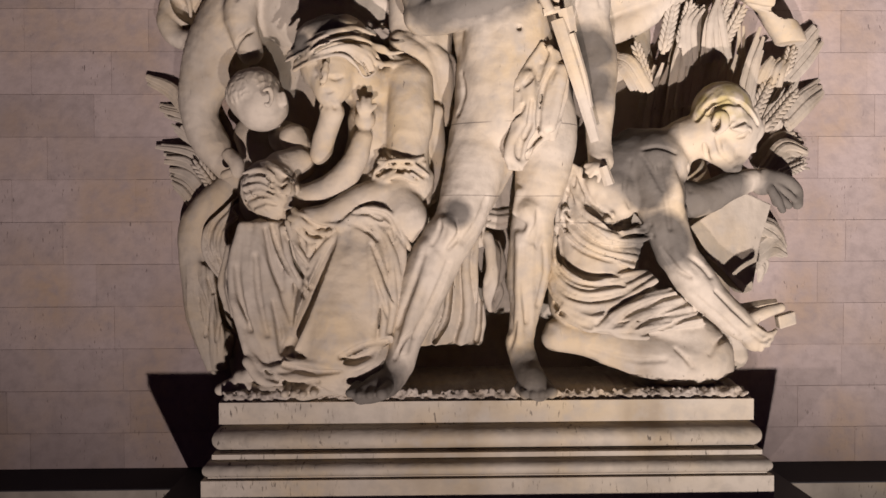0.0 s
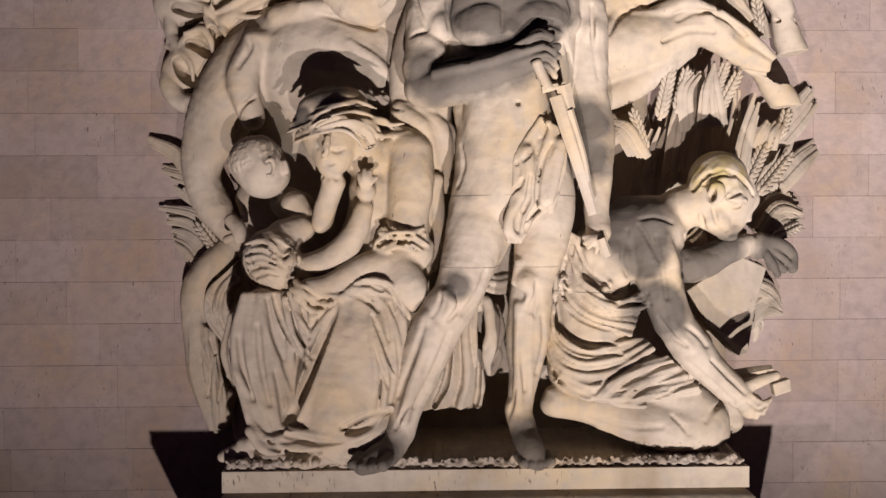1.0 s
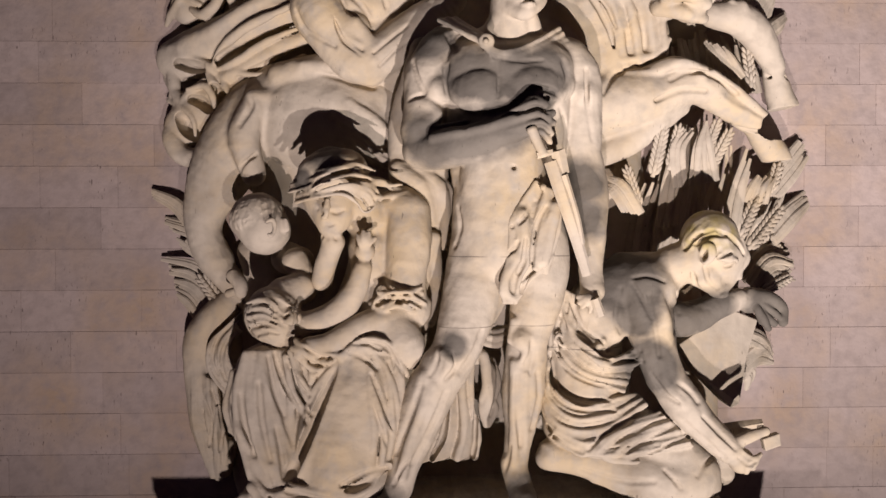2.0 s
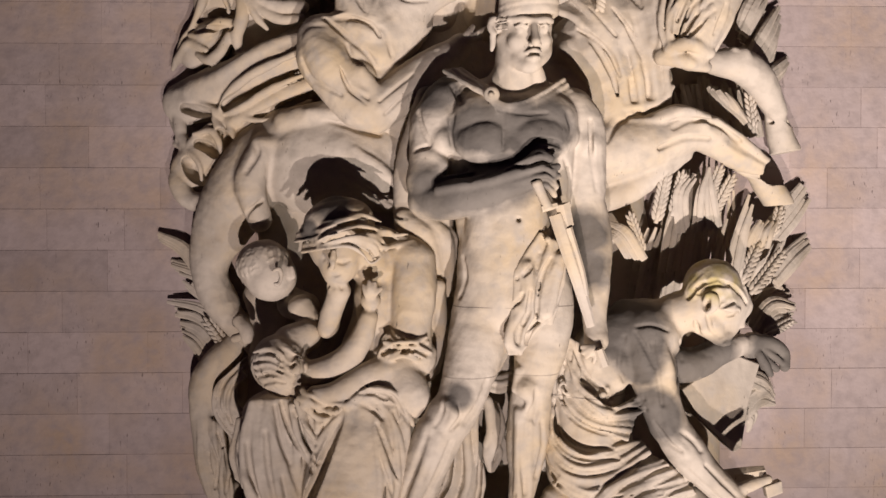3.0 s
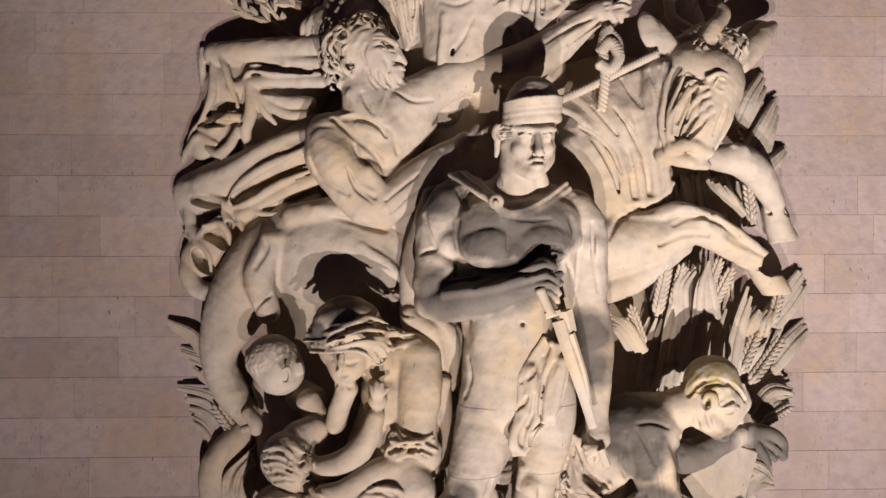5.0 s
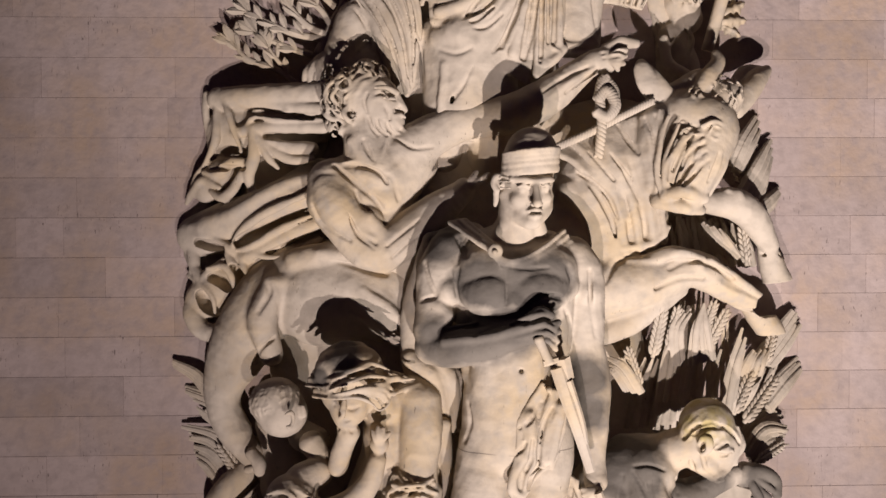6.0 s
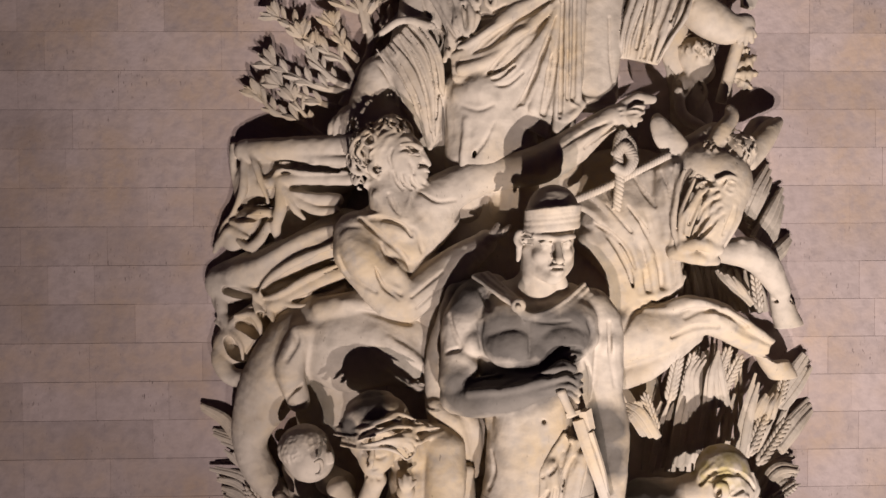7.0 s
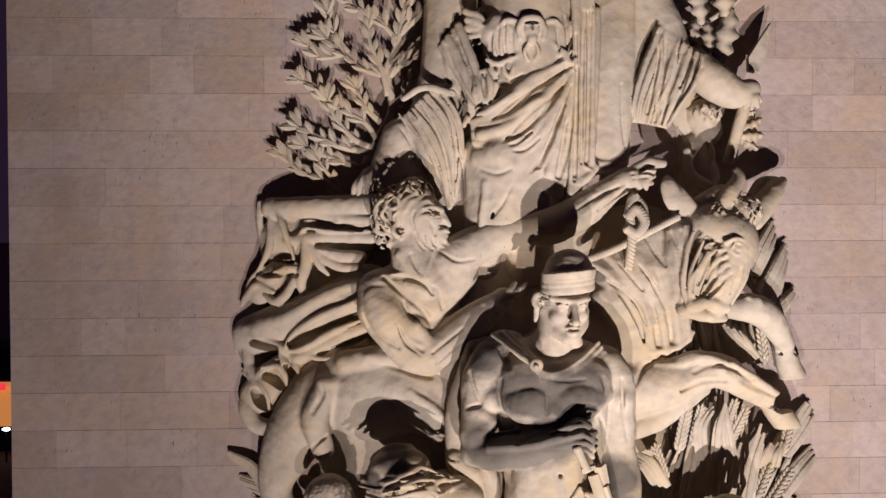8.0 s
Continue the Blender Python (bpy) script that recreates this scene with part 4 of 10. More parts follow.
    c.folds([(-2.08, -1.82, 9.13, 0.035), (-1.99, -1.82, 8.86, 0.041), (-1.88, -1.82, 8.62, 0.047)], [(-1.58, -1.85, 9.12, 0.041), (-1.70, -1.85, 8.86, 0.047), (-1.86, -1.84, 8.61, 0.041)], 5, k=0.012)
    c.folds([(-2.14, -1.80, 9.07, 0.041), (-2.07, -1.80, 8.68, 0.047), (-1.92, -1.76, 8.41, 0.048)], [(-2.02, -1.80, 9.10, 0.041), (-1.97, -1.80, 8.80, 0.047), (-1.86, -1.78, 8.56, 0.048)], 2, k=0.012)
    c.pleats([(-1.53, -1.86, 9.02), (-1.64, -1.98, 8.63), (-1.80, -2.04, 8.17), (-1.96, -2.02, 7.85)], [(-1.22, -1.90, 9.05), (-1.19, -2.02, 8.69), (-1.14, -2.08, 8.29), (-1.19, -2.06, 7.88)], 2, 0.04, 0.05, k=0.05, groove=0)
    c.pleats([(-1.22, -1.90, 9.01), (-1.14, -2.00, 8.69), (-1.07, -2.04, 8.28), (-1.10, -2.02, 7.90)], [(-0.93, -1.84, 9.09), (-0.88, -1.86, 8.74), (-0.91, -1.90, 8.21), (-0.99, -1.94, 7.92)], 2, 0.09, 0.04, k=0.03, groove=0)
    c.cut((-1.39, -2.04, 9.07, 0.017), (-1.21, -2.12, 8.69, 0.029), (-1.04, -2.10, 8.17, 0.023), k=0.02, deep=2.0)
    c.cut((-1.14, -2.04, 9.12, 0.017), (-0.98, -2.02, 8.80, 0.029), (-0.93, -2.00, 8.39, 0.017), k=0.02, deep=2.0)
    c.folds([(-1.22, -1.90, 8.95, 0.035), (-1.10, -1.98, 8.63, 0.041), (-0.97, -1.96, 8.23, 0.041)], [(-0.93, -1.86, 9.09, 0.041), (-0.89, -1.84, 8.74, 0.047), (-0.93, -1.88, 8.27, 0.041)], 4, k=0.012)
    c.folds([(-1.31, -1.90, 9.12, 0.041), (-1.13, -1.92, 9.15, 0.047), (-0.96, -1.90, 9.09, 0.047), (-0.81, -1.82, 8.85, 0.036)], [(-1.54, -1.90, 9.06, 0.041), (-1.31, -1.92, 9.26, 0.041), (-1.07, -1.92, 9.24, 0.041), (-0.90, -1.85, 9.09, 0.030)], 3, k=0.012)
    c.folds([(-1.86, -1.98, 7.81, 0.064), (-1.60, -2.02, 7.70, 0.058), (-1.31, -2.02, 7.75, 0.052), (-1.02, -1.98, 7.93, 0.053)], [(-2.30, -1.95, 7.61, 0.058), (-1.95, -2.00, 7.64, 0.058), (-1.63, -2.00, 7.58, 0.058), (-1.43, -2.00, 7.51, 0.052)], 3, k=0.02)
    c.folds([(-2.49, -1.90, 7.69, 0.059), (-2.31, -1.95, 7.51, 0.053), (-1.89, -2.00, 7.55, 0.052), (-1.52, -2.00, 7.41, 0.058)], [(-2.62, -1.70, 7.51, 0.060), (-2.46, -1.75, 7.37, 0.054), (-2.21, -1.80, 7.37, 0.053), (-2.04, -1.80, 7.36, 0.053)], 2, k=0.02)
    c.cut((-1.55, -2.00, 9.08, 0.041), (-1.68, -2.00, 8.75, 0.058), (-1.86, -1.98, 8.28, 0.076), (-2.09, -1.98, 7.83, 0.087), k=0.015, deep=2.2)
    c.cut((-1.59, -2.10, 7.70, 0.035), (-1.30, -2.14, 7.75, 0.052), (-1.00, -2.10, 7.92, 0.052), k=0.02, deep=1.6)
    c.cut((-2.13, -1.96, 7.74, 0.029), (-1.89, -2.00, 7.72, 0.047), (-1.65, -2.04, 7.67, 0.035), k=0.02, deep=1.6)
    c.cut((-2.25, -1.95, 9.10, 0.017), (-2.17, -1.95, 8.86, 0.029), (-2.12, -1.93, 8.69, 0.018), k=0.02, deep=1.8)
    c.cut((-2.09, -1.95, 9.03, 0.017), (-1.98, -1.90, 8.63, 0.035), (-1.84, -1.86, 8.44, 0.029), k=0.02, deep=1.8)
    c.cut((-2.41, -1.98, 8.17, 0.017), (-2.31, -2.00, 7.88, 0.046), (-2.25, -2.00, 7.70, 0.052), k=0.02, deep=1.8)
    c.limb((-2.85, -1.60, 7.34, 0.061), (-2.59, -1.70, 7.47, 0.084), (-2.40, -1.75, 7.61, 0.072), k=0.03)
    c.limb((-1.45, -1.70, 7.53, 0.180), (-1.79, -1.85, 7.44, 0.154), (-1.93, -1.92, 7.39, 0.117), k=0.05)
    for i, q in enumerate(((-2.10, -2.00, 7.37), (-2.00, -2.04, 7.37), (-1.91, -2.06, 7.37), (-1.80, -2.06, 7.38))):
        c.limb((q[0] + 0.04, q[1] + 0.18, q[2] + 0.06, 0.055), (q[0], q[1], q[2], 0.046), k=0.01)
    # bunched cloth in the lap
    c.stroke(0.036, (-2.31, -1.75, 9.13), (-2.22, -1.75, 8.89), (-2.10, -1.79, 8.65), (-1.95, -1.84, 8.42), tip=0.6)
    c.stroke(0.036, (-2.43, -1.76, 9.13), (-2.36, -1.82, 8.83), (-2.25, -1.82, 8.48), (-2.10, -1.79, 8.06), tip=0.6)
    c.stroke(0.042, (-2.54, -1.78, 9.07), (-2.54, -1.81, 8.66), (-2.47, -1.86, 8.19), (-2.29, -1.91, 7.72), tip=0.6)
    c.stroke(0.036, (-2.22, -1.54, 9.18), (-2.06, -1.84, 8.95), (-1.94, -1.87, 8.78), (-1.85, -1.89, 8.63), tip=0.6)
    c.stroke(0.029, (-1.93, -1.94, 9.22), (-1.78, -1.91, 9.13), (-1.58, -1.91, 9.10), tip=0.6)
    c.stroke(0.029, (-1.92, -1.97, 9.16), (-1.82, -1.85, 9.04), (-1.64, -1.91, 9.01), tip=0.6)
    c.stroke(0.030, (-1.99, -1.93, 9.07), (-1.85, -1.86, 8.95), (-1.70, -1.89, 8.94), tip=0.6)
    c.stroke(0.029, (-1.85, -1.86, 8.89), (-1.76, -1.89, 8.89), (-1.64, -1.91, 9.01), (-1.52, -1.92, 9.12), tip=0.6)
    c.stroke(0.030, (-2.26, -1.76, 9.10), (-2.18, -1.76, 8.83), (-2.04, -1.82, 8.56), (-1.90, -1.88, 8.36), k=0.018, deep=1.7, tip=0.75, cut=True)
    c.stroke(0.024, (-2.33, -1.79, 9.07), (-2.26, -1.81, 8.71), (-2.16, -1.78, 8.41), k=0.018, deep=1.7, tip=0.75, cut=True)
    c.stroke(0.030, (-2.12, -1.83, 9.01), (-2.00, -1.89, 8.81), (-1.88, -1.90, 8.66), k=0.018, deep=1.7, tip=0.75, cut=True)
    c.stroke(0.024, (-1.90, -1.96, 9.18), (-1.76, -1.90, 9.09), (-1.59, -1.92, 9.07), k=0.018, deep=1.7, tip=0.75, cut=True)
    c.stroke(0.024, (-1.92, -1.98, 9.10), (-1.81, -1.86, 8.99), (-1.66, -1.92, 8.98), k=0.018, deep=1.7, tip=0.75, cut=True)
    c.stroke(0.024, (-1.85, -1.87, 8.77), (-1.73, -1.91, 8.92), (-1.58, -1.92, 9.04), k=0.018, deep=1.7, tip=0.75, cut=True)
    # left leg under the robe
    c.stroke(0.041, (-2.42, -1.85, 8.78), (-2.38, -1.89, 8.36), (-2.29, -1.92, 7.96), k=0.03, deep=1.5, tip=0.75, cut=True)
    c.stroke(0.036, (-2.62, -1.85, 8.66), (-2.57, -1.85, 8.30), (-2.47, -1.88, 8.01), k=0.03, deep=1.5, tip=0.75, cut=True)
    c.stroke(0.036, (-2.24, -1.86, 8.30), (-2.18, -1.88, 8.01), (-2.15, -1.91, 7.77), deep=1.6, tip=0.75, cut=True)
    c.stroke(0.047, (-2.75, -1.64, 8.52), (-2.65, -1.85, 8.31), (-2.53, -1.85, 8.07), k=0.03, tip=0.6)
    # knee and cloth over it
    c.stroke(0.029, (-1.29, -1.95, 9.25), (-1.05, -1.94, 9.19), (-0.94, -1.92, 9.01), (-0.82, -1.92, 8.83), k=0.018, deep=1.7, tip=0.75, cut=True)
    c.stroke(0.024, (-1.40, -1.95, 9.22), (-1.26, -1.94, 9.21), (-1.11, -1.93, 9.16), k=0.018, deep=1.7, tip=0.75, cut=True)
    c.stroke(0.029, (-1.20, -2.00, 8.90), (-1.08, -2.05, 8.61), (-0.99, -2.01, 8.31), k=0.018, deep=1.7, tip=0.75, cut=True)
    c.stroke(0.029, (-1.02, -1.92, 9.01), (-0.94, -1.94, 8.71), (-0.91, -1.94, 8.42), k=0.018, deep=1.7, tip=0.75, cut=True)
    c.stroke(0.029, (-1.23, -1.92, 9.19), (-1.05, -1.91, 8.95), (-0.94, -1.92, 8.66), (-0.91, -1.93, 8.30), tip=0.6)
    c.stroke(0.029, (-1.52, -1.87, 9.16), (-1.29, -1.92, 9.18), (-1.11, -1.91, 9.13), tip=0.6)
    c.stroke(0.024, (-1.46, -1.95, 9.13), (-1.29, -1.93, 9.07), (-1.14, -1.93, 8.95), k=0.018, deep=1.6, tip=0.75, cut=True)
    c.stroke(0.025, (-1.17, -2.04, 8.67), (-1.08, -2.07, 8.44), (-0.99, -1.99, 8.28), tip=0.6)
    # hem
    c.stroke(0.035, (-2.15, -1.90, 7.72), (-1.74, -2.13, 7.69), (-1.40, -2.15, 7.64), (-1.23, -2.09, 7.70), (-1.00, -1.79, 7.75), tip=0.8)
    c.stroke(0.035, (-2.47, -1.89, 7.78), (-2.28, -1.98, 7.59), (-1.98, -2.04, 7.52), (-1.69, -2.08, 7.53), (-1.46, -2.08, 7.48), tip=0.8)
    c.stroke(0.035, (-2.11, -2.02, 7.66), (-1.81, -2.08, 7.60), (-1.51, -2.19, 7.62), k=0.018, deep=1.7, tip=0.75, cut=True)
    c.stroke(0.035, (-2.28, -2.04, 7.54), (-2.00, -1.98, 7.46), (-1.75, -2.09, 7.50), k=0.018, deep=1.7, tip=0.75, cut=True)
    c.stroke(0.046, (-1.51, -2.21, 7.77), (-1.28, -2.16, 7.87), (-1.05, -2.04, 7.90), k=0.018, deep=1.6, tip=0.75, cut=True)
    c.stroke(0.024, (-2.35, -1.92, 7.63), (-2.22, -2.01, 7.56), (-2.10, -2.05, 7.50), k=0.018, deep=1.7, tip=0.75, cut=True)
    # bowed face and the strands of the wreath
    c.stroke(0.025, (-1.63, -1.96, 10.70), (-1.67, -2.00, 10.61), (-1.73, -1.78, 10.56), tip=0.6)
    c.stroke(0.024, (-1.79, -1.76, 10.67), (-1.71, -2.01, 10.62), deep=1.4, tip=0.75, cut=True)
    c.stroke(0.024, (-1.63, -1.82, 10.64), (-1.57, -1.81, 10.63), (-1.51, -1.79, 10.66), deep=1.4, tip=0.75, cut=True)
    c.stroke(0.025, (-1.64, -1.81, 10.68), (-1.57, -1.80, 10.68), (-1.49, -1.76, 10.69), tip=0.6)
    c.stroke(0.024, (-1.70, -1.79, 10.50), (-1.64, -1.79, 10.49), (-1.60, -1.80, 10.51), k=0.018, deep=1.4, tip=0.75, cut=True)
    c.stroke(0.025, (-1.69, -1.75, 10.47), (-1.65, -1.75, 10.46), (-1.59, -1.76, 10.48), tip=0.6)
    c.stroke(0.025, (-1.68, -1.71, 10.41), (-1.63, -1.66, 10.37), (-1.66, -1.66, 10.31), tip=0.6)
    c.stroke(0.025, (-1.59, -1.70, 10.42), (-1.55, -1.62, 10.36), (-1.60, -1.66, 10.30), tip=0.6)
    c.stroke(0.024, (-1.64, -1.71, 10.39), (-1.60, -1.68, 10.34), k=0.018, deep=1.7, tip=0.75, cut=True)
    c.stroke(0.025, (-1.83, -1.94, 10.82), (-1.61, -2.10, 10.88), (-1.38, -2.05, 10.92), (-1.17, -1.81, 10.87), tip=0.6)
    c.stroke(0.025, (-1.86, -1.90, 10.90), (-1.65, -2.01, 10.98), (-1.36, -1.93, 11.03), (-1.11, -1.75, 10.97), tip=0.6)
    c.stroke(0.025, (-1.80, -1.92, 10.97), (-1.62, -1.95, 11.08), (-1.37, -1.81, 11.15), (-1.16, -1.81, 11.08), tip=0.6)
    c.stroke(0.025, (-1.40, -1.82, 10.90), (-1.17, -1.82, 10.81), (-1.00, -1.60, 10.81), (-0.81, -1.52, 10.87), tip=0.6)
    c.stroke(0.025, (-1.27, -1.94, 10.94), (-1.05, -1.63, 10.93), (-0.87, -1.63, 10.94), tip=0.6)
    c.stroke(0.024, (-1.83, -1.98, 10.85), (-1.62, -2.11, 10.93), (-1.37, -2.02, 10.97), (-1.13, -2.02, 10.88), k=0.018, deep=1.7, tip=0.75, cut=True)
    c.stroke(0.024, (-1.81, -1.96, 10.93), (-1.63, -2.02, 11.03), (-1.36, -1.91, 11.08), (-1.14, -1.91, 11.00), k=0.018, deep=1.7, tip=0.75, cut=True)
    # sleeve
    c.stroke(0.025, (-1.00, -1.72, 9.84), (-0.81, -1.87, 9.77), (-0.64, -1.66, 9.81), tip=0.6)
    c.stroke(0.025, (-1.17, -1.77, 9.66), (-0.99, -1.88, 9.77), (-0.81, -1.86, 9.76), tip=0.6)
    c.stroke(0.025, (-1.11, -1.79, 9.61), (-0.93, -1.88, 9.72), (-0.70, -1.80, 9.67), tip=0.6)
    c.stroke(0.025, (-0.99, -1.86, 9.60), (-0.82, -1.79, 9.65), (-0.67, -1.74, 9.57), tip=0.6)
    c.stroke(0.025, (-0.81, -1.87, 9.77), (-0.73, -1.77, 9.66), (-0.64, -1.71, 9.60), tip=0.6)
    c.stroke(0.024, (-1.15, -1.77, 9.63), (-0.99, -1.88, 9.69), (-0.84, -1.89, 9.70), k=0.018, deep=1.7, tip=0.75, cut=True)
    c.stroke(0.024, (-0.94, -1.80, 9.65), (-0.79, -1.87, 9.68), (-0.67, -1.75, 9.62), k=0.018, deep=1.7, tip=0.75, cut=True)
    c.stroke(0.024, (-1.05, -1.84, 9.71), (-0.93, -1.92, 9.74), (-0.79, -1.86, 9.73), k=0.018, deep=1.7, tip=0.75, cut=True)
    return c


tagged(skinned("seated_woman_statue", seated_woman(), woman_stone, 0.0165), "seated robed woman with a sooty wreath bending over a child", "statue")


def infant():
    c = Clay(31)
    c.limb((-2.31, -1.50, 9.52, 0.305), (-2.27, -1.52, 9.43, 0.280), k=0.05)
    c.locks((-2.30, -1.52, 9.49, 0.312), 60, 0.34, 0.013, turn=-0.7, k=0.04)
    c.limb((-2.20, -1.40, 9.71, 0.209), (-2.03, -1.30, 9.78, 0.187), k=0.05)
    c.limb((-2.06, -1.55, 9.39, 0.134), (-1.81, -1.62, 9.43, 0.151), (-1.56, -1.68, 9.56, 0.156), (-1.39, -1.72, 9.78, 0.131), (-1.30, -1.72, 10.02, 0.107), k=0.05)
    c.limb((-2.25, -1.50, 9.19, 0.183), (-2.07, -1.50, 9.10, 0.208), k=0.05)
    hand(c, (-1.28, -1.72, 10.21, 0.113), ((-1.35, -1.80, 10.39), (-1.29, -1.82, 10.43), (-1.23, -1.82, 10.41), (-1.17, -1.80, 10.35)), 0.042)
    c.locks((-2.08, -1.72, 9.48, 0.095), 16, 0.12, 0.018, k=0.025)
    c.limb((-2.11, -1.15, 10.08, 0.164), (-2.01, -1.20, 9.96, 0.126), k=0.05)
    # swirling wet hair
    c.stroke(0.025, (-2.56, -1.73, 9.65), (-2.40, -1.73, 9.69), (-2.24, -1.77, 9.59), (-2.13, -1.74, 9.50), tip=0.6)
    c.stroke(0.025, (-2.60, -1.59, 9.58), (-2.39, -1.77, 9.62), (-2.24, -1.77, 9.53), (-2.13, -1.81, 9.45), tip=0.6)
    c.stroke(0.025, (-2.56, -1.70, 9.50), (-2.39, -1.78, 9.53), (-2.25, -1.79, 9.47), (-2.15, -1.76, 9.41), tip=0.6)
    c.stroke(0.025, (-2.54, -1.70, 9.41), (-2.37, -1.77, 9.46), (-2.24, -1.81, 9.41), (-2.16, -1.77, 9.37), tip=0.6)
    c.stroke(0.025, (-2.51, -1.63, 9.33), (-2.35, -1.77, 9.38), (-2.22, -1.78, 9.35), (-2.16, -1.73, 9.29), tip=0.6)
    c.stroke(0.025, (-2.44, -1.68, 9.26), (-2.30, -1.77, 9.31), (-2.19, -1.73, 9.28), (-2.14, -1.67, 9.21), tip=0.6)
    c.stroke(0.024, (-2.57, -1.77, 9.61), (-2.39, -1.77, 9.65), (-2.24, -1.79, 9.56), k=0.018, deep=1.4, tip=0.75, cut=True)
    c.stroke(0.024, (-2.58, -1.70, 9.53), (-2.39, -1.80, 9.57), (-2.24, -1.80, 9.50), k=0.018, deep=1.4, tip=0.75, cut=True)
    c.stroke(0.024, (-2.55, -1.72, 9.46), (-2.38, -1.82, 9.50), (-2.24, -1.81, 9.44), k=0.018, deep=1.4, tip=0.75, cut=True)
    c.stroke(0.024, (-2.53, -1.65, 9.37), (-2.36, -1.79, 9.42), (-2.23, -1.83, 9.38), k=0.018, deep=1.4, tip=0.75, cut=True)
    c.stroke(0.024, (-2.47, -1.68, 9.29), (-2.32, -1.81, 9.34), (-2.21, -1.78, 9.32), k=0.018, deep=1.4, tip=0.75, cut=True)
    c.stroke(0.025, (-2.13, -1.73, 9.57), (-2.06, -1.80, 9.51), (-2.09, -1.82, 9.45), (-2.15, -1.76, 9.48), tip=0.6)
    return c


tagged(skinned("infant_statue", infant(), carved, 0.0158), "small child reaching up from the woman's lap, carved limestone", "statue")


def boy():
    c = Clay(41)
    c.limb((-2.55, -1.05, 10.56, 0.318), (-2.48, -1.08, 10.46, 0.304), k=0.05)
    c.limb((-2.49, -1.06, 10.34, 0.178), (-2.44, -1.06, 10.29, 0.127), k=0.05)
    c.locks((-2.55, -1.05, 10.55, 0.318), 260, 0.16, 0.011, turn=0.6, up=-0.2, k=0.02)
    c.limb((-2.36, -1.60, 10.54, 0.018), (-2.30, -1.58, 10.56, 0.024), (-2.28, -1.56, 10.46, 0.024), (-2.32, -1.58, 10.38, 0.024), (-2.35, -1.60, 10.40, 0.018), k=0.01)
    c.cut((-2.30, -1.74, 10.46, 0.024), (-2.32, -1.58, 10.46, 0.024), k=0.01)
    c.limb((-2.21, -1.25, 10.56, 0.037), (-2.20, -1.25, 10.46, 0.050), k=0.04)
    c.limb((-2.68, -0.45, 10.18, 0.243), (-2.55, -0.40, 9.85, 0.285), (-2.56, -0.40, 9.37, 0.306), k=0.08)
    c.limb((-2.25, -0.85, 10.11, 0.195), (-2.09, -0.90, 10.08, 0.168), k=0.06)
    c.limb((-2.88, -0.90, 9.91, 0.090), (-2.79, -0.95, 9.81, 0.096), (-2.78, -0.95, 9.71, 0.077), k=0.02)
    c.limb((-2.95, -0.80, 9.69, 0.059), (-2.76, -0.90, 9.75, 0.065), k=0.02)
    return c


tagged(skinned("boy_statue", boy(), carved, 0.0158), "boy with short curly hair carved in limestone behind the woman", "statue")

